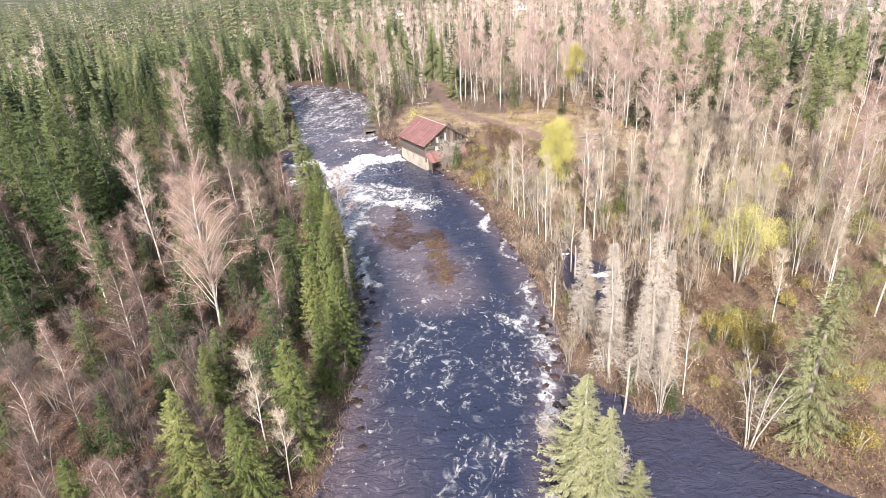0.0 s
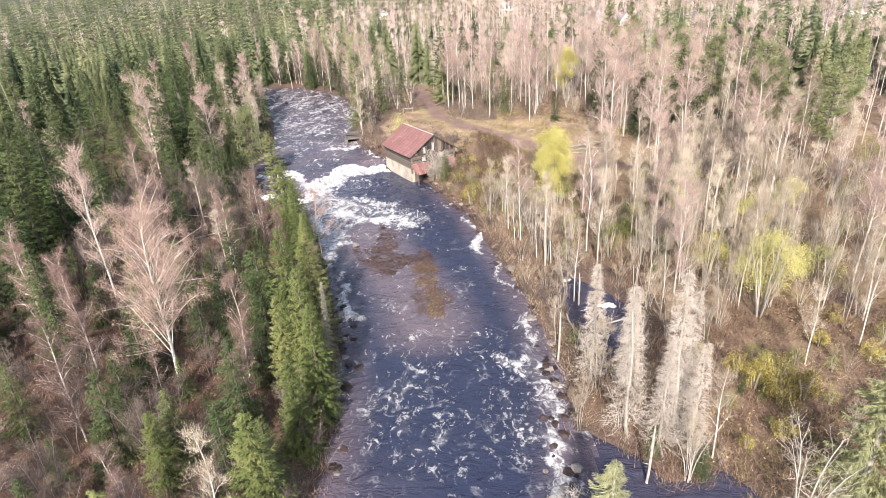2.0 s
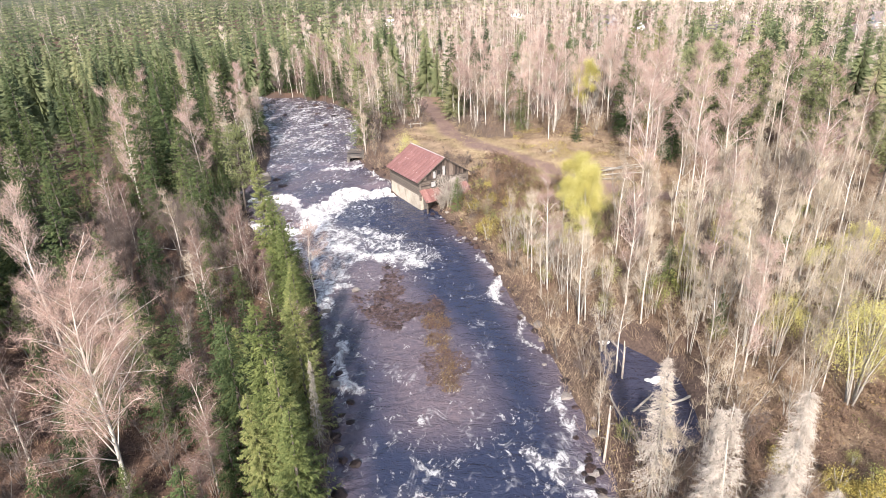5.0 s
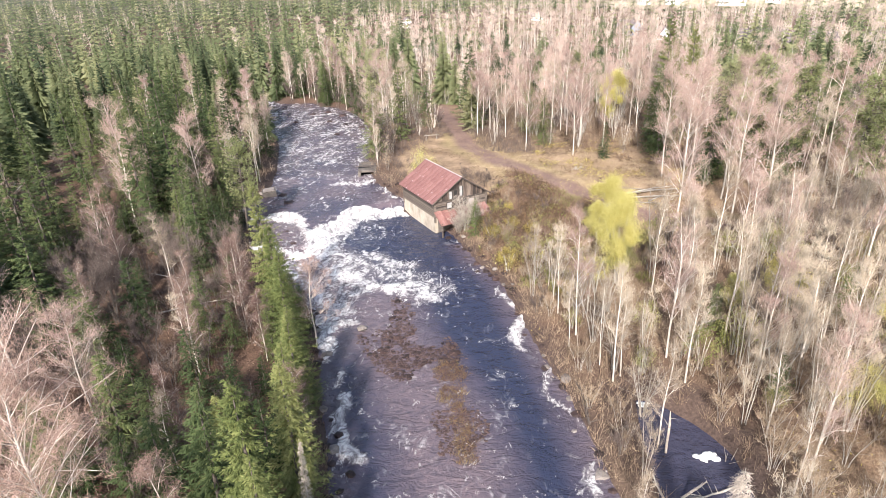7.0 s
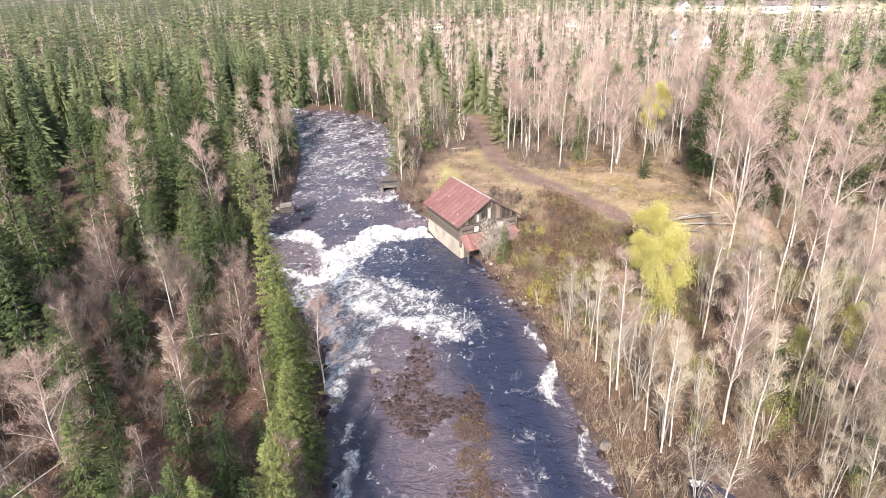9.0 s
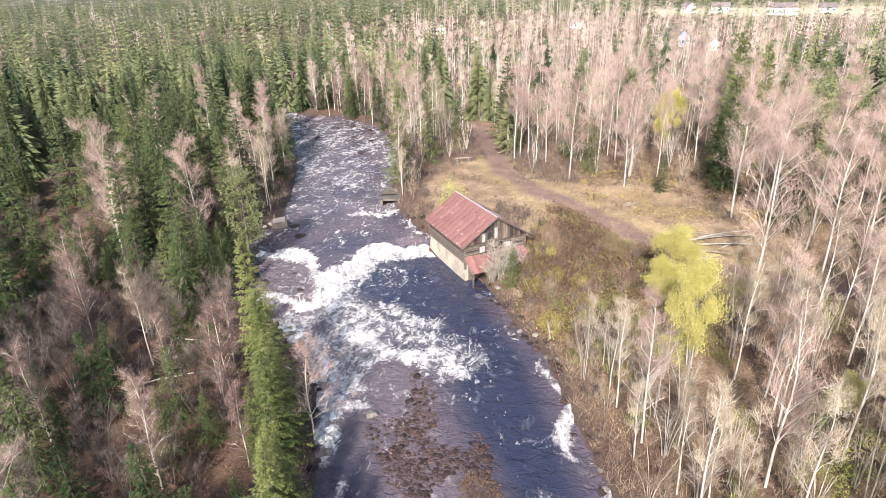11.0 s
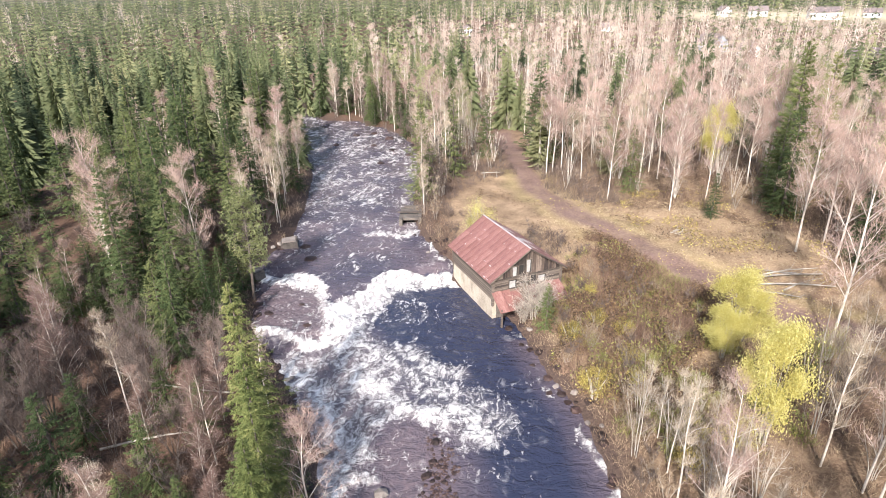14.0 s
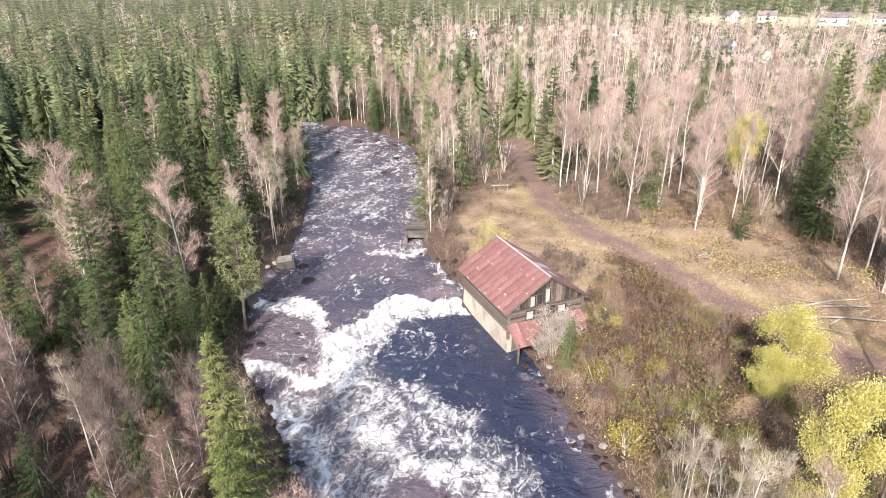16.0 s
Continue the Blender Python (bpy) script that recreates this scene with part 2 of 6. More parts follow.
def ground_material():
    """Litter, dry grass, mossy turf and bare track, by the masks laid on the ground."""
    m = bpy.data.materials.new("forest_ground")
    m.use_nodes = True
    n, l = m.node_tree.nodes, m.node_tree.links
    shader = n["Principled BSDF"]
    tc = n.new("ShaderNodeTexCoord")

    def noisy(scale, detail=8.0):
        t = n.new("ShaderNodeTexNoise")
        t.inputs["Scale"].default_value, t.inputs["Detail"].default_value, t.inputs["Roughness"].default_value = scale, detail, 0.65
        l.new(tc.outputs["Object"], t.inputs["Vector"])
        return t.outputs["Fac"]

    def ramp(fac, stops):
        r = n.new("ShaderNodeValToRGB")
        while len(r.color_ramp.elements) < len(stops):
            r.color_ramp.elements.new(0.5)
        for e, (at, c) in zip(r.color_ramp.elements, stops):
            e.position, e.color = at, (*c, 1)
        l.new(fac, r.inputs["Fac"])
        return r.outputs["Color"]

    def mask(name):
        a = n.new("ShaderNodeAttribute")
        a.attribute_name = name
        return a.outputs["Fac"]

    def blend(fac, a, b):
        x = n.new("ShaderNodeMix")
        x.data_type = "RGBA"
        l.new(fac, x.inputs[0])
        l.new(a, x.inputs[6])
        l.new(b, x.inputs[7])
        return x.outputs[2]

    mid, fine = noisy(0.35), noisy(5.0)
    litter = blend(fine, ramp(mid, [(0.3, (0.045, 0.026, 0.02)), (0.5, (0.1, 0.058, 0.042)), (0.7, (0.165, 0.105, 0.068))]), ramp(fine, [(0.35, (0.03, 0.021, 0.016)), (0.65, (0.2, 0.125, 0.085))]))
    grass = blend(fine, ramp(mid, [(0.34, (0.075, 0.042, 0.03)), (0.48, (0.19, 0.122, 0.08)), (0.64, (0.38, 0.268, 0.178))]), ramp(fine, [(0.35, (0.09, 0.06, 0.038)), (0.65, (0.38, 0.285, 0.18))]))
    turf = blend(fine, ramp(mid, [(0.35, (0.165, 0.13, 0.062)), (0.65, (0.3, 0.23, 0.115))]), ramp(fine, [(0.35, (0.12, 0.095, 0.042)), (0.65, (0.37, 0.285, 0.16))]))
    track = blend(fine, ramp(mid, [(0.35, (0.11, 0.068, 0.056)), (0.65, (0.18, 0.118, 0.1))]), ramp(fine, [(0.35, (0.1, 0.064, 0.054)), (0.65, (0.25, 0.17, 0.145))]))
    canopy = ramp(noisy(0.06), [(0.35, (0.03, 0.045, 0.02)), (0.5, (0.07, 0.075, 0.04)), (0.7, (0.2, 0.15, 0.12))])
    field = ramp(mid, [(0.3, (0.36, 0.31, 0.2)), (0.7, (0.5, 0.43, 0.3))])
    wet = ramp(fine, [(0.3, (0.035, 0.024, 0.02)), (0.7, (0.11, 0.075, 0.06))])
    c = litter
    for name, colour in (("grass", grass), ("turf", turf), ("track", track), ("wet", wet), ("canopy", canopy), ("field", field)):
        c = blend(mask(name), c, colour)
    l.new(c, shader.inputs["Base Color"])
    shader.inputs["Roughness"].default_value = 0.9
    shader.inputs["Specular IOR Level"].default_value = 0.2
    b = n.new("ShaderNodeBump")
    b.inputs["Strength"].default_value, b.inputs["Distance"].default_value = 0.8, 0.12
    l.new(fine, b.inputs["Height"])
    l.new(b.outputs["Normal"], shader.inputs["Normal"])
    return m


def water_material():
    """Dark peaty water with ripples, and broken white foam where the foam mask lies."""
    m = bpy.data.materials.new("river_water")
    m.use_nodes = True
    n, l = m.node_tree.nodes, m.node_tree.links
    shader = n["Principled BSDF"]
    tc = n.new("ShaderNodeTexCoord")

    def noisy(scale, detail=5.0, stretch=(1, 1, 1), distort=0.0, turn=0.0):
        mp = n.new("ShaderNodeMapping")
        mp.inputs["Scale"].default_value, mp.inputs["Rotation"].default_value = stretch, (0, 0, radians(turn))
        l.new(tc.outputs["Object"], mp.inputs["Vector"])
        t = n.new("ShaderNodeTexNoise")
        t.inputs["Scale"].default_value, t.inputs["Detail"].default_value, t.inputs["Distortion"].default_value = scale, detail, distort
        t.inputs["Roughness"].default_value = 0.62
        l.new(mp.outputs["Vector"], t.inputs["Vector"])
        return t.outputs["Fac"]

    def math_node(op, a, b, clamp=False):
        x = n.new("ShaderNodeMath")
        x.operation, x.use_clamp = op, clamp
        for i, s in enumerate((a, b)):
            if isinstance(s, (int, float)):
                x.inputs[i].default_value = s
            else:
                l.new(s, x.inputs[i])
        return x.outputs[0]

    a = n.new("ShaderNodeAttribute")
    a.attribute_name = "foam"
    br = n.new("ShaderNodeAttribute")
    br.attribute_name = "shallow_and_reflection"
    streak = noisy(0.5, 7.0, (1.0, 0.6, 1.0), 2.0, -16)
    small = noisy(1.5, 6.0, (1, 0.75, 1), 1.6, -16)
    tiny = noisy(9.0, 5.0, (1, 0.8, 1), 0.8)
    tex = math_node("ADD", math_node("MULTIPLY", streak, 0.95), math_node("SUBTRACT", math_node("MULTIPLY", small, 0.95), 0.45))
    tex = math_node("ADD", tex, math_node("MULTIPLY", math_node("SUBTRACT", tiny, 0.5), 0.3))
    fac = math_node("SUBTRACT", math_node("ADD", a.outputs["Fac"], tex), 1.0)
    fac = math_node("MULTIPLY", fac, 3.0, True)

    def curls(scale, seed_turn, gate_scale, sharp):
        """Thin curling lines of foam, in patches."""
        line = math_node("ABSOLUTE", math_node("SUBTRACT", noisy(scale, 2.5, (1, 0.7, 1), 1.2, seed_turn), 0.5), 0.0)
        line = math_node("SUBTRACT", 1.0, math_node("MULTIPLY", line, sharp), True)
        gate = math_node("MULTIPLY", math_node("SUBTRACT", noisy(gate_scale, 3.0, (1, 0.8, 1), 0.6, seed_turn), 0.56), 7.0, True)
        return math_node("MULTIPLY", line, gate)

    caps = math_node("MAXIMUM", curls(0.34, -20, 0.4, 22.0), curls(0.62, 35, 0.6, 15.0))
    caps = math_node("MULTIPLY", caps, math_node("MULTIPLY", math_node("SUBTRACT", a.outputs["Fac"], 0.24), 2.5, True))
    caps = math_node("MULTIPLY", caps, math_node("ADD", math_node("MULTIPLY", small, 1.6), 0.0), True)
    fac = math_node("MAXIMUM", fac, caps)
    deep = n.new("ShaderNodeMix")
    deep.data_type = "RGBA"
    deep.inputs[6].default_value, deep.inputs[7].default_value = (0.024, 0.028, 0.052, 1), (0.18, 0.132, 0.132, 1)
    l.new(math_node("MULTIPLY", br.outputs["Fac"], math_node("ADD", math_node("MULTIPLY", small, 0.9), 0.15), True), deep.inputs[0])
    froth = n.new("ShaderNodeValToRGB")
    for e, (at, c) in zip(froth.color_ramp.elements, [(0.36, (0.4, 0.365, 0.36, 1)), (0.58, (0.82, 0.8, 0.78, 1))]):
        e.position, e.color = at, c
    l.new(small, froth.inputs["Fac"])
    veil = math_node("MULTIPLY", math_node("MULTIPLY", math_node("SUBTRACT", a.outputs["Fac"], 0.46), 2.2, True), math_node("SUBTRACT", math_node("MULTIPLY", streak, 1.9), 0.35), True)
    milky = n.new("ShaderNodeMix")
    milky.data_type = "RGBA"
    milky.inputs[7].default_value = (0.44, 0.39, 0.375, 1)
    l.new(veil, milky.inputs[0])
    l.new(deep.outputs[2], milky.inputs[6])
    mix = n.new("ShaderNodeMix")
    mix.data_type = "RGBA"
    l.new(fac, mix.inputs[0])
    l.new(milky.outputs[2], mix.inputs[6])
    l.new(froth.outputs["Color"], mix.inputs[7])
    l.new(mix.outputs[2], shader.inputs["Base Color"])
    l.new(math_node("MULTIPLY_ADD", fac, 0.75), shader.inputs["Roughness"])
    rough = shader.inputs["Roughness"].links[0].from_node
    rough.inputs[2].default_value = 0.1
    shader.inputs["IOR"].default_value = 1.33
    b = n.new("ShaderNodeBump")
    b.inputs["Strength"].default_value, b.inputs["Distance"].default_value = 0.75, 0.36
    h = math_node("ADD", math_node("ADD", noisy(0.7, 4.0, (1.0, 1.5, 1), 1.0), math_node("MULTIPLY", noisy(2.0, 4.0, (0.9, 1.3, 1), 0.8), 0.3)), math_node("MULTIPLY", fac, 0.3))
    h = math_node("ADD", h, math_node("MULTIPLY", tiny, math_node("MULTIPLY", fac, 0.4)))
    l.new(h, b.inputs["Height"])
    l.new(b.outputs["Normal"], shader.inputs["Normal"])
    return m


GROUND, WATER = ground_material(), water_material()

# --- the plan: river outline, water levels, ground -------------------------------------------
RIGHT_BANK = [(5.6, -40), (5.8, 5), (6.4, 26), (7.8, 34), (8.8, 42), (7.6, 56), (5.2, 68), (4.0, 75), (1.6, 80),
              (0.0, 84.8), (-1.7, 89.2), (-6.0, 95.9), (-8.4, 98.4), (-11.7, 104), (-13.5, 108), (-15.0, 121),
              (-15.8, 132), (-20, 146), (-25, 154), (-33, 161), (-48, 168), (-90, 176), (-160, 180)]
LEFT_BANK = [(-160, 164), (-90, 160), (-56, 156), (-41, 148), (-31.5, 125), (-27.5, 109), (-26.6, 100), (-28.2, 95.5),
             (-27.2, 91), (-24.0, 86), (-22.4, 82), (-19.6, 78.4), (-15, 72), (-13.3, 69), (-10.8, 60), (-7.6, 49),
             (-6.4, 40), (-6.0, 28), (-6.6, 20), (-7, -40)]
STREAM = [(9.3, 33.5), (10.5, 30), (14.5, 31.2), (18, 27), (21, 23.8), (27, 19.5), (34, 16)]   # side stream's far bank
SIDE_POOL = [(11.2, 45.4), (11.4, 50), (11.5, 53.5), (12.0, 57.0), (13.6, 56.6), (15.6, 54), (16.8, 51), (16.6, 48), (15.8, 45), (13.5, 43.6)]
ROAD = [(-3.0, 150), (-1.0, 136), (0.6, 124), (2.2, 116), (5.6, 108), (10.2, 101), (15.2, 94), (20.0, 89), (25, 86), (32, 84), (45, 84)]
CREST = [(-27.5, 93.4), (-22.9, 92.8), (-19.6, 90.0), (-17.3, 87.6), (-16.5, 86.6), (-15.9, 88.2), (-15.2, 90.1), (-13.3, 92.7), (-10.6, 94.6), (-6.6, 95.6)]
LIP = [(-24, 83.2), (-21.8, 82.0), (-18.5, 81.6), (-16.6, 83.2), (-15.8, 85.4)]
RIVER = np.array(RIGHT_BANK + LEFT_BANK, float)
LOW_STREAM = np.array([(9.0, 20), (9.0, 26.5), (7.6, 30.5), (8.2, 35.2), (9.3, 35.2), (10.4, 34.0), (11.6, 32.9), (12.3, 31.2), (13.4, 30.6), (15.2, 30.9), (16.0, 31.4), (16.8, 30.0)] + [(x, y) for x, y in STREAM[3:]] + [(34, 8), (14, 8), (8.0, 14)], float)
POOL = np.array(SIDE_POOL, float)


def line_distance(x, y, line):
    """Distance of points to a polyline."""
    best = np.full(np.shape(x), 1e9)
    p = np.asarray(line, float)
    for a, b in zip(p[:-1], p[1:]):
        d = b - a
        k = np.clip(((x - a[0]) * d[0] + (y - a[1]) * d[1]) / (d @ d), 0, 1)
        best = np.minimum(best, np.hypot(x - a[0] - k * d[0], y - a[1] - k * d[1]))
    return best


def inside(x, y, poly):
    hit = np.zeros(np.shape(x), bool)
    for (ax, ay), (bx, by) in zip(poly, np.roll(poly, -1, 0)):
        if ay != by:
            hit ^= ((ay > y) != (by > y)) & (x < (bx - ax) * (y - ay) / (by - ay) + ax)
    return hit


def shore(x, y, poly):
    """Signed distance to an outline, positive outside it."""
    d = line_distance(x, y, np.vstack([poly, poly[:1]]))
    return np.where(inside(x, y, poly), -d, d)


def value_noise(x, y, size, seed=0):
    """Smooth noise from -1 to 1 on a grid of that size."""
    rs = np.random.RandomState(seed)
    table = rs.uniform(-1, 1, (256, 256))
    u, v = np.asarray(x) / size, np.asarray(y) / size
    i, j = np.floor(u).astype(int), np.floor(v).astype(int)
    a, b = u - i, v - j
    a, b = a * a * (3 - 2 * a), b * b * (3 - 2 * b)
    t = lambda p, q: table[p % 256, q % 256]
    return (t(i, j) * (1 - a) + t(i + 1, j) * a) * (1 - b) + (t(i, j + 1) * (1 - a) + t(i + 1, j + 1) * a) * b


UPPER = np.array(CREST + [(-7, 100), (-11, 110), (-14, 140), (-30, 175), (-200, 190), (-200, 150), (-50, 150), (-34, 110)], float)
SLAB = np.array(CREST[:5] + LIP[::-1], float)


def water_level(x, y):
    """The river's mean surface: still reach, falls at the crest, upper reach."""
    low = np.interp(y, [-40, 20, 50, 66, 90], [-1.0, -0.65, -0.3, 0.0, 0.25])
    high = np.interp(y, [90, 104, 106, 125, 180], [1.35, 1.55, 1.85, 2.1, 2.8])
    up = np.clip(0.5 - shore(x, y, UPPER) / 2.2, 0, 1)
    up = up * up * (3 - 2 * up)
    slab = np.clip(0.5 - shore(x, y, SLAB) / 1.2, 0, 1) * 0.75
    return np.maximum(low + (high - low) * up, np.where(y < 95, 0.25 + slab - 0.25 * (slab < 0.01), -9))


def ground_height(x, y):
    x, y = np.asarray(x, float), np.asarray(y, float)
    d = shore(x, y, RIVER)
    d = np.minimum(d, shore(x, y, LOW_STREAM))
    wl = np.interp(y, [-40, 20, 50, 66, 86, 96, 125, 180], [-1.0, -0.65, -0.3, 0.0, 0.25, 1.6, 2.1, 2.8])
    bank = np.where(x > -10, 1.25, 1.9) * np.interp(y, [125, 140], [1, 0.4])
    rise = bank * (1 - np.exp(-np.maximum(d, 0) / 2.2)) + np.where(d < 0, np.maximum(d, -2.0) * 0.55 - 0.12, 0.05)
    z = wl + rise + np.clip(d / 12, 0, 1) * (0.35 * value_noise(x, y, 9, 3) + 0.12 * value_noise(x, y, 2.3, 4))
    pool = shore(x, y, POOL)
    z -= 1.25 * np.clip(0.6 - pool / 1.6, 0, 1)
    far = np.hypot(x, y - 60)
    z += np.clip((far - 90) / 250, 0, 1) * 1.5 + 4.0 * value_noise(x, y, 130, 5) * np.clip((far - 160) / 200, 0, 1)
    z += np.clip((y - 230) / 170, 0, 1) * 6 + np.clip((y - 420) / 900, 0, 1) * 26 + np.clip((far - 900) / 2500, 0, 1) * 60
    return z


def land(x, y):
    return float(ground_height(np.array([x]), np.array([y]))[0])


# --- mesh helpers ------------------------------------------------------------------------------
class Geo:
    """Gathers vertices and faces for one mesh."""

    def __init__(self):
        self.v, self.f, self.n = [], {3: [], 4: []}, 0

    def add(self, verts, faces):
        faces = np.asarray(faces)
        self.v.append(np.asarray(verts, float))
        self.f[faces.shape[1]].append(faces + self.n)
        self.n += len(verts)

    def tube(self, path, radii, sides=6):
        p = np.asarray(path, float)
        n = len(p)
        d = np.gradient(p, axis=0)
        d /= np.linalg.norm(d, axis=1)[:, None] + 1e-9
        ref = np.where(np.abs(d[:, 2:]) > 0.9, [[1.0, 0, 0]], [[0, 0, 1.0]])
        a = np.cross(d, ref)
        a /= np.linalg.norm(a, axis=1)[:, None] + 1e-9
        b = np.cross(d, a)
        ang = np.arange(sides) * 2 * np.pi / sides
        ring = p[:, None] + (a[:, None] * np.cos(ang)[None, :, None] + b[:, None] * np.sin(ang)[None, :, None]) * np.asarray(radii, float)[:, None, None]
        i, j = np.meshgrid(np.arange(n - 1), np.arange(sides), indexing="ij")
        k = (j + 1) % sides
        self.add(ring.reshape(-1, 3), np.stack([i * sides + j, i * sides + k, (i + 1) * sides + k, (i + 1) * sides + j], -1).reshape(-1, 4))

    def blades(self, start, end, width, rs):
        """Slender tapering twigs or needles, one triangle each."""
        d = end - start
        side = np.cross(d, rs.normal(size=d.shape))
        side /= np.linalg.norm(side, axis=1)[:, None] + 1e-9
        w = np.broadcast_to(width, len(d))[:, None] / 2
        v = np.stack([start - side * w, start + side * w, end], 1).reshape(-1, 3)
        self.add(v, np.arange(len(v)).reshape(-1, 3))

    def leaves(self, centre, size, rs):
        """Small four-cornered leaves at any angle."""
        a = rs.normal(size=centre.shape)
        a /= np.linalg.norm(a, axis=1)[:, None]
        b = np.cross(a, rs.normal(size=centre.shape))
        b /= np.linalg.norm(b, axis=1)[:, None]
        s = np.broadcast_to(size, len(centre))[:, None]
        v = np.stack([centre - a * s, centre + b * s * 0.55, centre + a * s, centre - b * s * 0.55], 1).reshape(-1, 3)
        self.add(v, np.arange(len(v)).reshape(-1, 4))

    def box(self, lo, hi):
        (a, b, c), (d, e, f) = lo, hi
        v = [(a, b, c), (d, b, c), (d, e, c), (a, e, c), (a, b, f), (d, b, f), (d, e, f), (a, e, f)]
        self.add(v, [(0, 3, 2, 1), (4, 5, 6, 7), (0, 1, 5, 4), (1, 2, 6, 5), (2, 3, 7, 6), (3, 0, 4, 7)])

    def mesh(self, name, smooth=False):
        me = bpy.data.meshes.new(name)
        v = np.vstack(self.v)
        tri = np.vstack(self.f[3]) if self.f[3] else np.zeros((0, 3), int)
        quad = np.vstack(self.f[4]) if self.f[4] else np.zeros((0, 4), int)
        me.vertices.add(len(v))
        me.vertices.foreach_set("co", v.astype(np.float32).ravel())
        loops = np.concatenate([tri.ravel(), quad.ravel()]).astype(np.int32)
        me.loops.add(len(loops))
        me.loops.foreach_set("vertex_index", loops)
        me.polygons.add(len(tri) + len(quad))
        starts = np.concatenate([np.arange(len(tri)) * 3, len(tri) * 3 + np.arange(len(quad)) * 4]).astype(np.int32)
        me.polygons.foreach_set("loop_start", starts)
        me.polygons.foreach_set("use_smooth", np.full(len(starts), smooth))
        me.update(calc_edges=True)
        return me


def part(name, geo, material, parent=None, label="", smooth=False):
    """One mesh object, under a thing or a part."""
    me = geo.mesh(name, smooth) if isinstance(geo, Geo) else geo
    if not me.materials:
        me.materials.append(material)
    ob = new(name, me)
    ob.parent = parent
    return tagged(ob, label)


def thing(name, label, category, group="", kind=""):
    return tagged(new(name), label, category, group, kind)

# --- ground and water ------------------------------------------------------------------------------
CLEARING = np.array([(-7, 99), (-9, 104), (-10, 112), (-6, 121), (0, 124), (3, 116), (9, 111.5), (21, 110), (27, 106), (30, 99), (29, 93), (24, 87), (17, 82),
                     (11, 78), (6, 77), (2.5, 82), (3, 90)], float)
MEADOW = np.array([(15, 33), (19, 29), (25, 24), (60, 15), (60, 45), (30, 47), (22, 46), (17, 40)], float)
FIELD = np.array([(95, 385), (270, 360), (270, 440), (95, 450)], float)


SIDE_TRACK = [(30.4, 54), (32.4, 51.8), (34, 48.4), (35, 44), (36, 36)]


def spread(centre_lo, centre_hi, step, far_lo, far_hi, growth=1.22):
    """Grid lines: even in the middle, wider and wider outwards."""
    lines = list(np.arange(centre_lo, centre_hi + 1e-6, step))
    for sign, edge in ((1, far_hi), (-1, far_lo)):
        s, at = step, (centre_hi if sign > 0 else centre_lo)
        while abs(at) < abs(edge):
            s *= growth
            at += sign * s
            lines.append(at)
    return np.array(sorted(lines))


def sheet(xs, ys, height):
    gx, gy = np.meshgrid(xs, ys)
    x, y = gx.ravel(), gy.ravel()
    g = Geo()
    w = len(xs)
    i, j = np.meshgrid(np.arange(len(ys) - 1), np.arange(w - 1), indexing="ij")
    k = (i * w + j).ravel()
    g.add(np.stack([x, y, height(x, y)], 1), np.stack([k, k + 1, k + w + 1, k + w], 1))
    return g, x, y


def lay_mask(me, name, values):
    a = me.attributes.new(name, "FLOAT", "POINT")
    a.data.foreach_set("value", np.asarray(values, np.float32))


def soft_inside(x, y, poly, edge=2.0):
    return np.clip(0.5 - (shore(x, y, poly) + value_noise(x, y, 3.0, 9) * edge * 0.8) / edge, 0, 1)


def build_ground():
    g, x, y = sheet(spread(-48, 48, 0.45, -2600, 2600), spread(15, 135, 0.45, -600, 3800), ground_height)
    ob = part("ground", g, GROUND, smooth=True)
    d = np.minimum(shore(x, y, RIVER), np.minimum(shore(x, y, LOW_STREAM), shore(x, y, POOL)))
    far = np.hypot(x, y - 70)
    road = line_distance(x, y, ROAD)
    road = np.minimum(road, line_distance(x, y, SIDE_TRACK) + 0.1)
    rut = np.exp(-((road - 0.75) / 0.42) ** 2)
    track = np.clip(np.clip(1.9 - road * 0.85 + 0.45 * value_noise(x, y, 2.0, 11), 0, 1) * (0.68 + 0.32 * rut) + 0.25 * value_noise(x, y, 0.9, 16) * (road < 1.8), 0, 1)
    right = np.clip((x + 12 + value_noise(x, y, 6, 12) * 3) / 6, 0, 1)
    dry = np.clip(0.55 + 0.7 * value_noise(x, y, 5.0, 13), 0, 1) * right * 0.65
    lay_mask(ob.data, "grass", np.maximum(dry, np.maximum(soft_inside(x, y, CLEARING), soft_inside(x, y, MEADOW) * np.clip(0.2 + 0.55 * value_noise(x, y, 2.4, 15), 0, 1))) * np.clip(2 - far / 150, 0, 1))
    lay_mask(ob.data, "turf", np.clip(0.95 - np.abs(road - 2.6) / 1.8 + 0.5 * value_noise(x, y, 2.5, 14), 0, 1) * (y < 125) * 0.8)
    lay_mask(ob.data, "track", track)
    mire = np.clip(1.25 - (np.minimum(shore(x, y, POOL), shore(x, y, LOW_STREAM)) + 1.4 * value_noise(x, y, 2.0, 17)) / 3.4, 0, 1)
    lay_mask(ob.data, "wet", np.maximum(np.clip(1.25 - (d + 0.5 * value_noise(x, y, 1.5, 18)) / 2.0, 0, 1), 0.9 * mire))
    lay_mask(ob.data, "canopy", np.clip((far - 300) / 120, 0, 1))
    lay_mask(ob.data, "field", soft_inside(x, y, FIELD, 10))
    return tagged(ob, "forest floor of brown litter, dry grass and a dirt track", "ground", kind="structure")


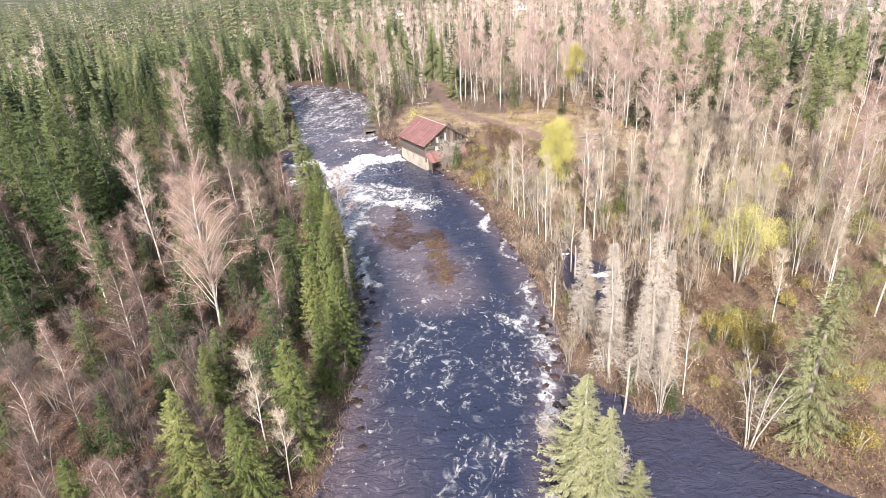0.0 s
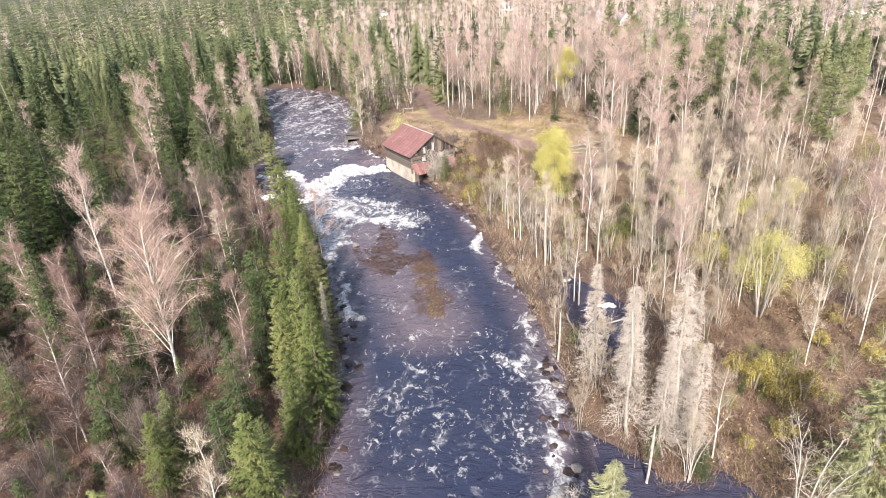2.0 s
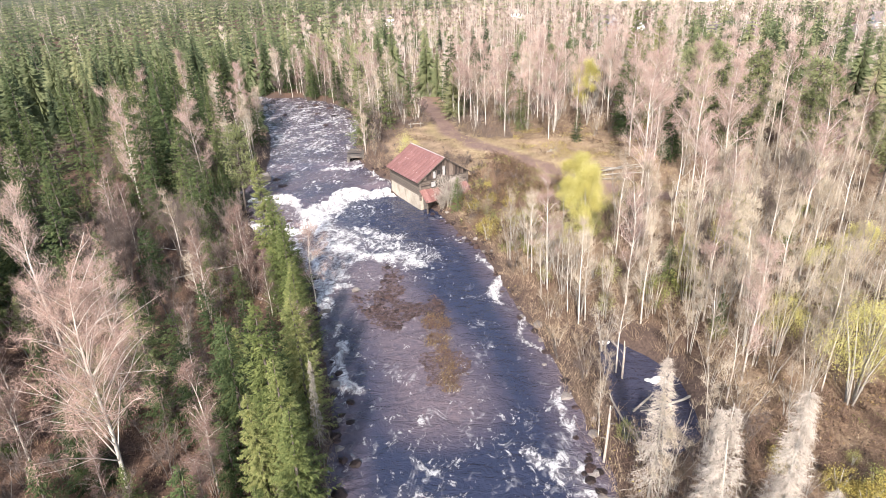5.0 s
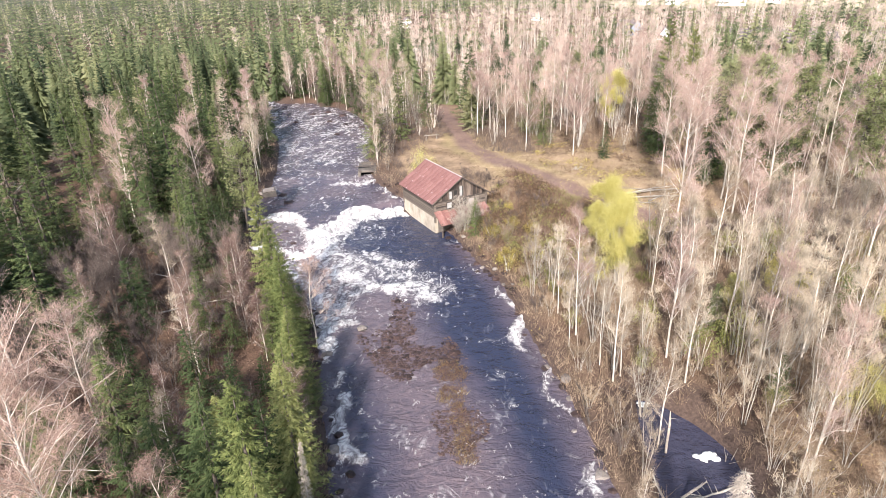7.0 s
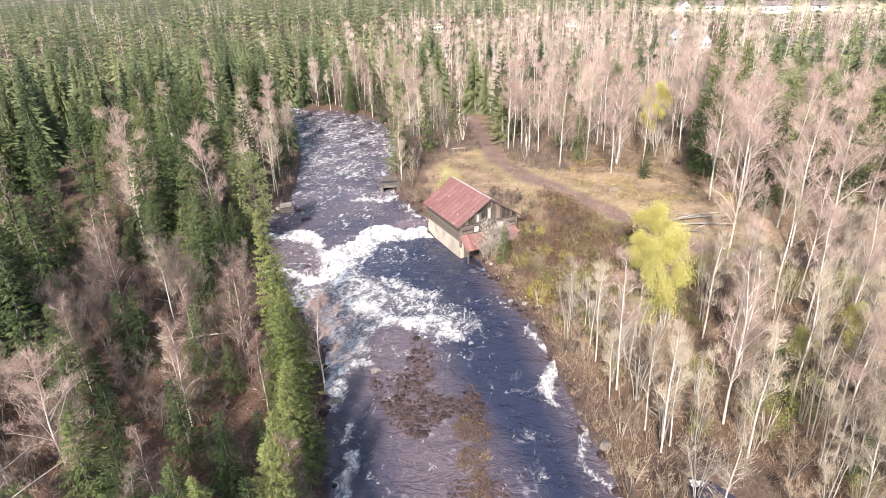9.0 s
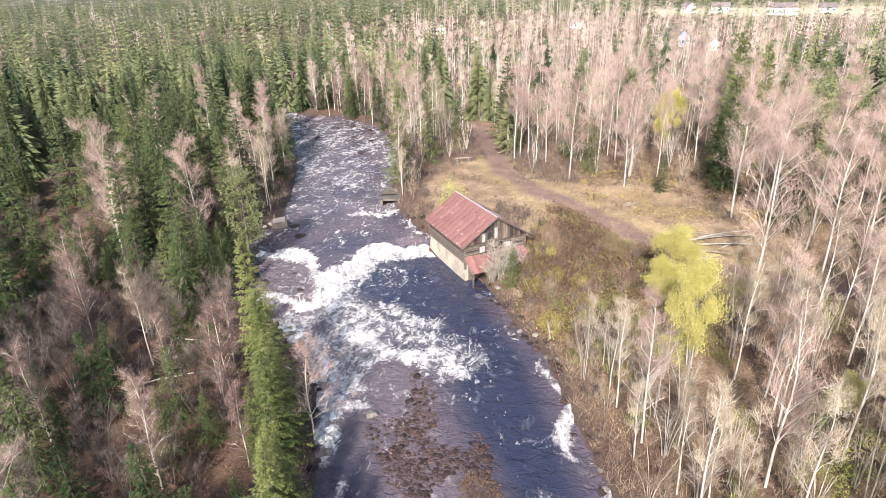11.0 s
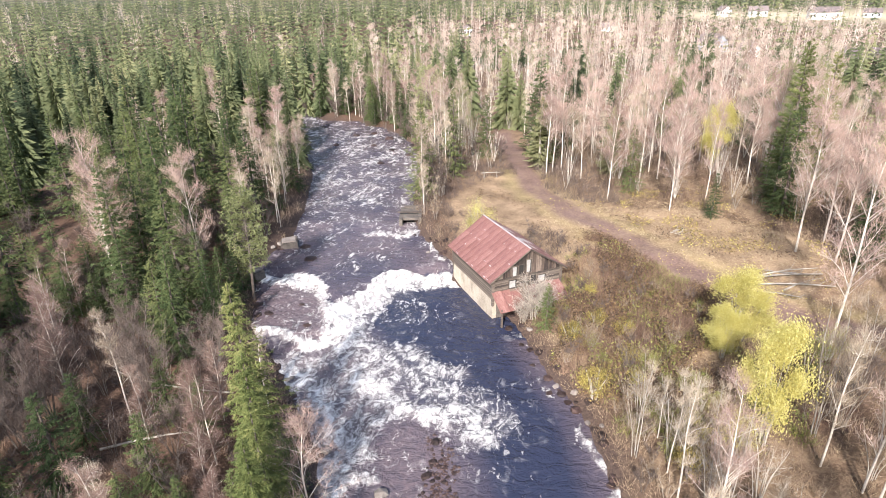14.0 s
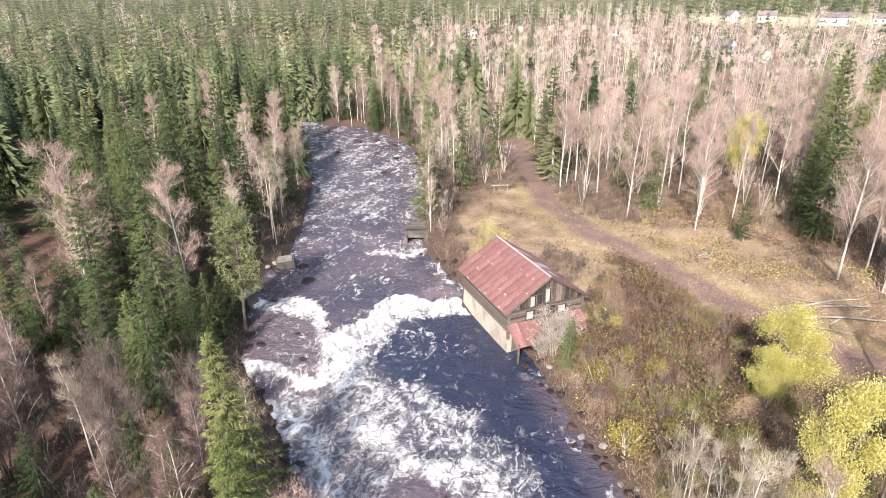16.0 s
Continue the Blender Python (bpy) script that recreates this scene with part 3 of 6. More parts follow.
def foam_amount(x, y):
    """How white the water is: falls, plunge pool, rapids along both banks, streaks above the falls."""
    x0, y0 = x, y
    x = x + 0.9 * value_noise(x0, y0, 3.4, 41) + 0.4 * value_noise(x0, y0, 1.2, 42)
    y = y + 0.9 * value_noise(x0, y0, 3.4, 43) + 0.4 * value_noise(x0, y0, 1.2, 44)
    crest, lip = line_distance(x, y, CREST), line_distance(x, y, LIP)
    below = shore(x, y, UPPER) > -0.5
    f = np.where(below, 0.76 * np.exp(-(crest / np.where(x < -16.4, 2.0, 2.9)) ** 4), 0.8 * np.exp(-(crest / 0.4) ** 2))
    f = np.maximum(f, 0.78 * np.exp(-(lip / 0.6) ** 2))
    f = np.maximum(f, 0.42 * inside(x, y, SLAB))
    slab = np.clip(0.6 - shore(x, y, SLAB) / 1.0, 0, 1)

    def plume(path, width, strength):
        return strength * np.exp(-(line_distance(x, y, path) / width) ** 2)

    for path, width, strength in (
            ([(-16.2, 88), (-15.6, 84.6), (-14.6, 82)], 1.9, 0.84), ([(-15.4, 83.4), (-16.2, 80.6)], 1.8, 0.66),
            ([(-14.6, 82.6), (-12.4, 78), (-10, 73.6)], 3.4, 0.66), ([(-12.6, 77.6), (-9.2, 73.8), (-5.6, 73.2)], 1.7, 0.74),
            ([(-10.4, 81.6), (-7.4, 79.6), (-4.6, 78.8)], 2.2, 0.64), ([(-8.6, 78), (-4.4, 74.6), (-1.8, 72.2)], 1.6, 0.64),
            ([(-12.6, 80), (-7, 77), (-3, 73.6)], 5.2, 0.6), ([(-18, 79), (-14, 74), (-11.6, 69)], 3.6, 0.68), ([(4.3, 72), (4.9, 67), (5.3, 63)], 0.7, 0.64),
            ([(-12.0, 64.2), (-11.6, 66.2), (-10.3, 67.3), (-9.1, 67.3)], 0.8, 0.74), ([(-9.6, 69), (-10.8, 72)], 0.7, 0.66),
            ([(0.8, 80.4), (2.0, 76.8)], 0.35, 0.62),
            ([(-10, 70.8), (-11.4, 66), (-11, 62)], 0.9, 0.7),
            ([(-9.0, 56.5), (-7.6, 52.5), (-6.0, 50.5)], 1.0, 0.76),
            ([(-10, 58), (-9.6, 60.5)], 0.6, 0.66),
            ([(5.0, 67.5), (5.0, 64.5)], 1.0, 0.78), ([(3.6, 73.5), (5.0, 68.5)], 0.5, 0.58),
            ([(6.3, 60), (7.2, 54.5)], 0.6, 0.62), ([(7.4, 50.5), (8.1, 46)], 1.2, 0.6),
            ([(6.4, 44), (7.8, 41.5), (7.8, 38)], 1.7, 0.58), ([(4.4, 45), (6.4, 42.5)], 1.2, 0.57), ([(4.6, 40), (5.6, 34)], 2.0, 0.48),
            ([(7.3, 36.4), (7.4, 33), (7.1, 30)], 0.9, 0.68), ([(7.2, 27), (6.4, 24)], 0.8, 0.74), ([(10.3, 29.6), (10.2, 25)], 0.7, 0.6),
            ([(-12, 104.6), (-14.5, 103.6), (-17.5, 103)], 1.2, 0.72), ([(-9.8, 101), (-8.6, 97.5)], 0.6, 0.74),
            ([(-11.8, 108.5), (-11.6, 105.5)], 0.5, 0.7), ([(-18.2, 97.5), (-17.2, 94.2)], 0.4, 0.72),
            ([(-23, 110), (-21, 102)], 1.6, 0.5)):
        f = np.maximum(f, plume(path, width, strength))
    lower = np.interp(y, [10, 40, 60, 80], [0.38, 0.40, 0.31, 0.3]) * np.clip((x + 7) / 4, 0, 1) + 0.36 * np.clip((-3 - x) / 4, 0, 1)
    rapid = np.where(shore(x, y, UPPER) < 0, np.interp(y, [96, 104, 112, 125, 150], [0.38, 0.46, 0.48, 0.5, 0.49]), np.where(y < 78, lower, np.where(x > -9, 0.32, 0.42)))
    return np.clip(np.maximum(f, rapid + 0.08 * value_noise(x, y, 2.2, 21) + 0.05 * value_noise(x, y, 0.8, 22)), 0, 1.3), slab


def build_water():
    def surface(x, y):
        f, _ = foam_amount(x, y)
        chop = np.clip((f - 0.3) * 1.4, 0.12, 1)
        return (water_level(x, y) + 0.07 * value_noise(x, y + x * 0.2, 1.3, 31) + chop * (0.16 * value_noise(x, y, 0.9, 32) + 0.09 * value_noise(x, y, 0.45, 33))
                + 0.9 * np.clip(f - 0.6, 0, 0.3))
    xs, ys = np.arange(-48, 12.01, 0.33), np.concatenate([np.arange(-40, 8, 2.0), np.arange(8, 130, 0.33), np.arange(130, 182, 0.8)])
    gx, gy = np.meshgrid(xs, ys)
    x, y = gx.ravel(), gy.ravel()
    near = (shore(x, y, RIVER) < 1.6)
    w = len(xs)
    i, j = np.meshgrid(np.arange(len(ys) - 1), np.arange(w - 1), indexing="ij")
    k = (i * w + j).ravel()
    faces = np.stack([k, k + 1, k + w + 1, k + w], 1)
    faces = faces[near[faces].any(1)]
    used = np.unique(faces)
    back = np.full(len(x), -1)
    back[used] = np.arange(len(used))
    x, y = x[used], y[used]
    g = Geo()
    g.add(np.stack([x, y, surface(x, y)], 1), back[faces])
    ob = part("water", g, WATER, smooth=True)
    f, slab = foam_amount(x, y)
    lay_mask(ob.data, "foam", f)
    bar = line_distance(x, y, BAR_LINE)
    shallow_and_reflection = np.maximum(np.clip(1.5 - bar / 3.6, 0, 1) * 0.9, slab)
    shallow_and_reflection = np.maximum(shallow_and_reflection, np.clip(1.0 + shore(x, y, RIVER) / 2.5, 0, 1) * 0.7 * (y < 84))
    # Lower left reach: brown reflection of the bank trees, painted in through this mask.
    shallow_and_reflection = np.maximum(shallow_and_reflection, 0.6 * np.clip((36 - y) / 12, 0, 1) * np.clip((1 - x) / 5, 0, 1))
    shallow_and_reflection = np.maximum(shallow_and_reflection, 0.85 * np.clip(1.4 - line_distance(x, y, [(-17, 81), (-13, 74), (-10.5, 66)]) / 4.5, 0, 1))
    shallow_and_reflection = np.maximum(shallow_and_reflection, np.where(shore(x, y, UPPER) < 0, 0.6 + 0.3 * value_noise(x, y, 3, 37), 0))
    lay_mask(ob.data, "shallow_and_reflection", shallow_and_reflection)
    tagged(ob, "dark peaty river with white rapids and falls", "river", kind="structure")
    for name, poly, z in (("water_side_stream", LOW_STREAM, -0.62), ("water_side_pool", POOL, 0.0)):
        lo, hi = poly.min(0) - 2, poly.max(0) + 2
        g, x, y = sheet(np.arange(lo[0], hi[0], 0.5), np.arange(lo[1], hi[1], 0.5), lambda x, y: (z if name == "water_side_pool" else water_level(x, y) - 0.05) + 0.03 * value_noise(x, y, 0.9, 35))
        ob = part(name, g, WATER, smooth=True)
        lay_mask(ob.data, "foam", 0.2 + 0.36 * np.clip((12.6 - x + 1.6 * value_noise(x, y, 2.0, 38)) / 3.0, 0, 1) * np.clip((32 - y) / 4, 0, 1) * np.clip((y - 16) / 5, 0, 1) + 0.1 * value_noise(x, y, 1.2, 36))
        lay_mask(ob.data, "shallow_and_reflection", 0.15 + 0 * x)
        tagged(ob, "narrow dark side stream with still water", "stream", kind="structure")


BAR_LINE = [(-7.6, 70.5), (-6.2, 65), (-3.6, 59.5), (-1.4, 54), (-0.6, 49.5)]
build_ground()
build_water()

# --- the mill ------------------------------------------------------------------------------------------
def build_mill():
    """Timber mill on a concrete footing, red sheet roof, sagging lean-to at the gable. Local x across, y along, z up."""
    mill = thing("mill", "old timber mill with rusty red sheet roof and concrete footing", "mill")
    mill.matrix_basis = pose(-1.75, 92.8, 0.35, 0, 0, 29.0)
    W, L, EAVE, RIDGE = 3.55, 4.35, 3.95, 6.25
    g = Geo()
    g.box((-W, -L, -1.2), (-W + 0.4, L, 1.75))
    part("foundation", g, CONCRETE, mill, "pale weathered concrete river wall")
    g = Geo()
    g.box((-W + 0.4, L - 0.35, -0.5), (W, L, 1.1))
    g.box((W - 0.35, -L, -0.2), (W, L - 0.35, 1.1))
    g.box((-W + 0.4, -L, -0.2), (W - 0.35, -L + 0.35, 1.3))
    part("foundation", g, GREY_CONCRETE, mill)
    rs = np.random.RandomState(5)
    # river wall and back wall: horizontal boards
    log = Geo()
    log.box((-1, -0.035, -0.105), (1, 0.035, 0.105))
    log_me = log.mesh("board")
    log_me.materials.append(LOG)
    for side, x, top in ((-1, -W + 0.06, EAVE), (1, W - 0.06, EAVE)):
        z0 = 1.75 if side < 0 else 1.1
        k = int((top - z0) / 0.225)
        for i in range(k):
            o = part("board", log_me, LOG, mill)
            o.matrix_basis = pose(x + rs.normal(0, 0.012), rs.normal(0, 0.02), z0 + 0.1125 + i * 0.225, rs.normal(0, 3), 0, 90) @ Matrix.Diagonal((L - 0.1, 1, 1, 1))
        g = Geo()
        g.box((x - 0.02 - 0.06 * (side < 0), -L + 0.1, z0), (x + 0.02 + 0.06 * (side > 0) - 0.0, L - 0.1, EAVE))
        part("wall_core", g, DARK_HOLE, mill).location = (-side * 0.09, 0, 0)
    for y in (-L + 0.06, L - 0.06):
        for i in range(11):
            z = 1.3 + 0.1125 + i * 0.225
            o = part("board", log_me, LOG, mill)
            o.matrix_basis = pose(rs.normal(0, 0.02), y + rs.normal(0, 0.01), z, rs.normal(0, 3), 0, 0) @ Matrix.Diagonal((W - 0.05, 1, 1, 1))
    # gable: upright planks cut to the roof's slope
    for y in (-L + 0.02, L - 0.02):
        n = 34
        wide = 2 * W / n
        for i in range(n):
            x0 = -W + i * wide
            top = EAVE + (RIDGE - EAVE) * (1 - abs(x0 + wide / 2) / W) - 0.08
            if top < 3.95:
                continue
            g = Geo()
            a, b = x0 + 0.012, x0 + wide - 0.012
            lo = 3.72 + rs.normal(0, 0.05)
            t = 0.03
            za, zb = [EAVE + (RIDGE - EAVE) * (1 - abs(q) / W) - 0.08 for q in (a, b)]
            v = [(a, y - t, lo), (b, y - t, lo), (b, y - t, zb), (a, y - t, za), (a, y + t, lo), (b, y + t, lo), (b, y + t, zb), (a, y + t, za)]
            g.add(v, [(0, 1, 2, 3), (5, 4, 7, 6), (0, 4, 5, 1), (1, 5, 6, 2), (2, 6, 7, 3), (3, 7, 4, 0)])
            part("plank", g, PLANK, mill)
    # corner posts
    for x in (-W + 0.05, W - 0.05):
        for y in (-L + 0.02, L - 0.02):
            g = Geo()
            g.box((x - 0.11, y - 0.11, 1.2), (x + 0.11, y + 0.11, EAVE))
            part("corner_post", g, LOG, mill)
    # openings on the gable: dark casements with pale boards
    for x, z, w, h, pale in ((-1.35, 4.25, 0.5, 0.95, True), (0.05, 4.55, 0.5, 1.25, True), (-1.55, 3.05, 0.75, 0.75, True), (1.45, 3.05, 0.8, 0.7, True), (-0.72, 4.35, 0.45, 0.85, False), (0.55, 3.1, 0.55, 0.9, False)):
        win = part("window", DARK_BOX(w, h), DARK_HOLE, mill)
        win.location = (x, -L - 0.01, z)
        if pale:
            g = Geo()
            g.box((-w / 2 + 0.04, -0.075, -h / 2 + 0.04), (w / 2 - 0.12, -0.05, h / 2 - 0.05))
            part("board_cover", g, WHITE_PAINT, win, "pale painted board over the window")
        g = Geo()
        for a in ((-w / 2 - 0.06, -0.09, -h / 2 - 0.06, w / 2 + 0.06, -0.05, -h / 2), (-w / 2 - 0.06, -0.09, h / 2, w / 2 + 0.06, -0.05, h / 2 + 0.06),
                  (-w / 2 - 0.06, -0.09, -h / 2, -w / 2, -0.05, h / 2), (w / 2, -0.09, -h / 2, w / 2 + 0.06, -0.05, h / 2)):
            g.box(a[:3], a[3:])
        part("frame", g, LOG, win)
    g = Geo()
    g.box((-W - 0.02, -L - 0.06, 3.62), (W + 0.02, -L + 0.02, 3.74))
    part("ledge", g, LOG, mill)
    # roof: corrugated sheets in courses, each one apart
    over, along = 0.42, 0.35
    slope = math.hypot(W + over, (RIDGE - EAVE) * (W + over) / W)
    rows, cols = 4, 11
    sheet_w, sheet_l = (2 * L + 2 * along) / cols, slope / rows

    def sheet_mesh():
        g = Geo()
        n = 17
        u = np.linspace(0, sheet_w + 0.05, n)
        z = 0.008 * np.sin(u / 0.14 * 6.283) + 0.012 * (u > sheet_w - 0.03)
        v = []
        for dz in (0.0, -0.012):
            for s in (0.0, sheet_l + 0.07):
                v += [(s, q, w + dz) for q, w in zip(u, z)]
        f = []
        for i in range(n - 1):
            f += [(i, i + n, i + n + 1, i + 1), (2 * n + i, 2 * n + i + 1, 3 * n + i + 1, 3 * n + i)]
        g.add(v, f)
        me = g.mesh("roof_sheet")
        return me

    red = sheet_mesh()
    red.materials.append(RED_SHEET)
    bare = sheet_mesh()
    bare.materials.append(BARE_SHEET)
    g = Geo()
    g.box((-0.03, 0, -0.004), (0.03, 0.34, 0.004))
    lap_me = g.mesh("lap_edge")
    lap_me.materials.append(BARE_SHEET)
    pitch = math.degrees(math.atan2(RIDGE - EAVE, W))
    for side in (-1, 1):
        slope_part = Geo()
        t = 0.05
        e, r = (-(W + over - 0.05), EAVE - (RIDGE - EAVE) * over / W + 0.02), (0.0, RIDGE + 0.02)
        v = []
        for y in (-L - along + 0.06, L + along - 0.06):
            v += [(e[0] * -side if side > 0 else e[0], y, e[1]), (0, y, r[1]), (0, y, r[1] - t), (e[0] * -side if side > 0 else e[0], y, e[1] - t)]
        slope_part.add(v, [(0, 1, 5, 4), (3, 7, 6, 2), (0, 4, 7, 3), (1, 2, 6, 5), (0, 3, 2, 1), (4, 5, 6, 7)])
        roof = part("roof", slope_part, LOG, mill, "plank roof deck under red sheets")
        for row in range(rows):
            for col in range(cols):
                pale = side > 0 and (col, row) in ((3, 0), (4, 1), (5, 2), (2, 1), (7, 0), (7, 1))
                o = part("roof_sheet", bare if pale else red, RED_SHEET, roof, "bare grey sheet" if pale else "")
                down = row * sheet_l
                m = pose(0, -L - along + col * sheet_w, RIDGE + 0.075 - 0.006 * row + 0.003 * (col % 2)) @ pose(0, 0, 0, 0, pitch + rs.normal(0, 0.3), 0) @ pose(down, 0, 0.012 * (rows - row) * 0.3)
                if side < 0:
                    m = pose(0, 0, 0, 0, 0, 180) @ m
                o.matrix_basis = m
                if rs.rand() < 0.4:
                    lap = part("lap_edge", lap_me, BARE_SHEET, roof, "pale worn lap edge")
                    lap.matrix_basis = m @ pose(sheet_l * rs.uniform(0.9, 1.02), rs.uniform(0.0, 0.5) * sheet_w, 0.016, 0, 0, rs.normal(0, 3)) @ Matrix.Diagonal((rs.uniform(0.6, 1.5), rs.uniform(0.5, 1.3), 1, 1))
    # Ridge cap, coloured paler than the red sheets.
    g = Geo()
    g.box((-0.09, -L - along - 0.03, RIDGE + 0.085), (0.09, L + along + 0.03, RIDGE + 0.115))
    part("ridge_cap", g, BARE_SHEET, mill, "pale narrow ridge cap")
    for side in (-1, 1):
        g = Geo()
        y = -L - along - 0.02
        dz = (RIDGE - EAVE) * over / W
        v = [(side * (W + over), y, EAVE - dz - 0.1), (0, y, RIDGE - 0.08), (0, y, RIDGE + 0.08), (side * (W + over), y, EAVE - dz + 0.07)]
        v += [(a, b + 0.035, c) for a, b, c in v]
        g.add(v, [(0, 1, 2, 3), (7, 6, 5, 4), (0, 4, 5, 1), (3, 2, 6, 7), (0, 3, 7, 4), (1, 5, 6, 2)])
        part("verge_board", g, LOG, mill)
    # lean-to at the gable
    lean = part("lean_to", lean_deck(-W - 0.1, W - 0.4, -L), PLANK, mill, "sagging rusty lean-to roof at the gable")
    for i in range(8):
        if i in (3,):
            continue
        me = red
        o = part("roof_sheet", me, RED_SHEET, lean, "")
        drop = 30 + rs.normal(0, 2)
        o.matrix_basis = pose(-W - 0.1 + 0.87 * i, -L - 0.02, 2.62 - 0.05 * (i % 3)) @ pose(0, 0, 0, 0, 0, -90) @ pose(0, 0, 0, 0, drop, 0) @ Matrix.Diagonal((1.75, 0.98, 1, 1))
    for x in (-W + 0.1, -0.3, W - 0.7):
        g = Geo()
        g.box((x - 0.07, -L - 1.75, -0.3), (x + 0.07, -L - 1.61, 1.62))
        part("post", g, LOG, mill)
    return mill


def DARK_BOX(w, h):
    g = Geo()
    g.box((-w / 2, -0.05, -h / 2), (w / 2, 0.0, h / 2))
    return g


def lean_deck(x0, x1, y):
    g = Geo()
    v = [(x0, y, 2.55), (x1, y, 2.55), (x1, y - 1.75, 1.5), (x0, y - 1.75, 1.5)]
    v += [(a, b, c - 0.05) for a, b, c in v]
    g.add(v, [(0, 3, 2, 1), (4, 5, 6, 7), (0, 1, 5, 4), (1, 2, 6, 5), (2, 3, 7, 6), (3, 0, 4, 7)])
    return g


build_mill()

# --- stones, sluice, timber and the far houses ------------------------------------------------------------
def stone_geo(seed, flat=0.6):
    """A worn stone: a twelve-sided lump with uneven corners."""
    rs = np.random.RandomState(seed)
    p = (1 + 5 ** 0.5) / 2
    v = np.array([(-1, p, 0), (1, p, 0), (-1, -p, 0), (1, -p, 0), (0, -1, p), (0, 1, p), (0, -1, -p), (0, 1, -p), (p, 0, -1), (p, 0, 1), (-p, 0, -1), (-p, 0, 1)], float) / 1.9
    v *= rs.uniform(0.72, 1.2, (12, 1))
    v[:, 2] *= flat
    v[:, 0] *= rs.uniform(0.9, 1.4)
    f = [(0, 11, 5), (0, 5, 1), (0, 1, 7), (0, 7, 10), (0, 10, 11), (1, 5, 9), (5, 11, 4), (11, 10, 2), (10, 7, 6), (7, 1, 8), (3, 9, 4), (3, 4, 2), (3, 2, 6), (3, 6, 8), (3, 8, 9), (4, 9, 5), (2, 4, 11), (6, 2, 10), (8, 6, 7), (9, 8, 1)]
    return v, np.array(f)


STONES = [stone_geo(s) for s in range(6)]


def stone_mesh(i, mat):
    g = Geo()
    g.add(*STONES[i])
    me = g.mesh("stone", False)
    me.materials.append(mat)
    return me


WET_STONES = [stone_mesh(i, ROCK) for i in range(6)]
DRY_STONES = [stone_mesh(i, DRY_ROCK) for i in range(6)]
PALE_STONE = stone_mesh(2, FOAM_PILE)


def put_stone(name, label, meshes, x, y, z, size, seed, group):
    rs = np.random.RandomState(seed)
    ob = tagged(new(name, meshes[rs.randint(len(meshes))]), label, "stone", group)
    ob.matrix_basis = pose(x, y, z, rs.uniform(-12, 12), rs.uniform(-12, 12), rs.uniform(0, 360)) @ Matrix.Scale(size, 4)
    return ob


def water_at(x, y):
    return float(water_level(np.array([x]), np.array([y]))[0])


BAR = np.array([(-9.0, 70.2), (-6.2, 71.6), (-3.3, 68.6), (-0.8, 64), (1.2, 58.7), (1.5, 52.8), (1.2, 47), (-0.6, 46), (-1.5, 54), (-3.8, 59), (-6.6, 61), (-8.6, 65)], float)
rs = np.random.RandomState(90)
# the gravel bar: single stones along its upper end, and the joined gravel
made = 0
while made < 230:
    x, y = rs.uniform(-9, 1.5), rs.uniform(56, 72)
    if inside(np.array([x]), np.array([y]), BAR)[0] and value_noise(x, y, 2.6, 92) > -0.05:
        put_stone("river_stone", "dark wet stone on the gravel bar", WET_STONES, x, y, water_at(x, y) + 0.02, rs.uniform(0.08, 0.2) * (1.7 if rs.rand() < 0.12 else 1), made, "gravel bar stones")
        made += 1
put_stone("boulder", "grey boulder at the head of the gravel bar", DRY_STONES, -8.6, 66.6, 0.15, 0.55, 3, "")
gravel = Geo()
xs, ys = rs.uniform(-9.4, 2.2, 9000), rs.uniform(46, 72.5, 9000)
ok = (shore(xs, ys, BAR) < 0.4) & (ys > 51 + 1.5 * value_noise(xs, ys, 1.5, 96)) & (value_noise(xs, ys, 2.6, 92) + 0.5 * value_noise(xs, ys, 0.8, 95) > 0.3 - 0.35 * rs.rand(9000))
zs = water_level(xs, ys)
for x, y, z in zip(xs[ok], ys[ok], zs[ok]):
    v, f = STONES[rs.randint(6)]
    gravel.add(v * rs.uniform(0.05, 0.13) + [x, y, z + rs.uniform(0.0, 0.06)], f)
tagged(part("gravel_bar", gravel, ROCK), "bar of dark wet gravel breaking the river's surface", "gravel", kind="stuff")
# bank stones along both shores
for line, n, seed in ((RIGHT_BANK[2:14], 110, 93), (LEFT_BANK[6:18], 70, 94)):
    r2 = np.random.RandomState(seed)
    p = np.array(line, float)
    run = np.concatenate([[0], np.cumsum(np.hypot(*np.diff(p, axis=0).T))])
    for i in range(n):
        k = r2.uniform(0, run[-1])
        x, y = np.interp(k, run, p[:, 0]) + r2.normal(0, 0.5), np.interp(k, run, p[:, 1]) + r2.normal(0, 0.5)
        put_stone("bank_stone", "rounded brown-grey stone at the water's edge", DRY_STONES if r2.rand() < 0.22 else WET_STONES, x, y, max(land(x, y), water_at(x, y) - 0.05) + 0.03, r2.uniform(0.18, 0.5), 1000 + seed * 200 + i, "bank stones")
# ledge of rock that parts the falls
for x, y, s in ((-18.8, 83.6, 0.5), (-24.4, 84.2, 0.8), (-25.6, 87.8, 0.9), (-20.5, 87.2, 0.5), (-22.6, 96.4, 0.8), (-24.2, 99.6, 0.7), (-23.6, 83.0, 0.6)):
    put_stone("ledge_rock", "dark wet rock ledge in the falls", WET_STONES, x, y, water_at(x, y) - 0.34 * s, s * 1.2, int(x * -10), "rocks in the falls")
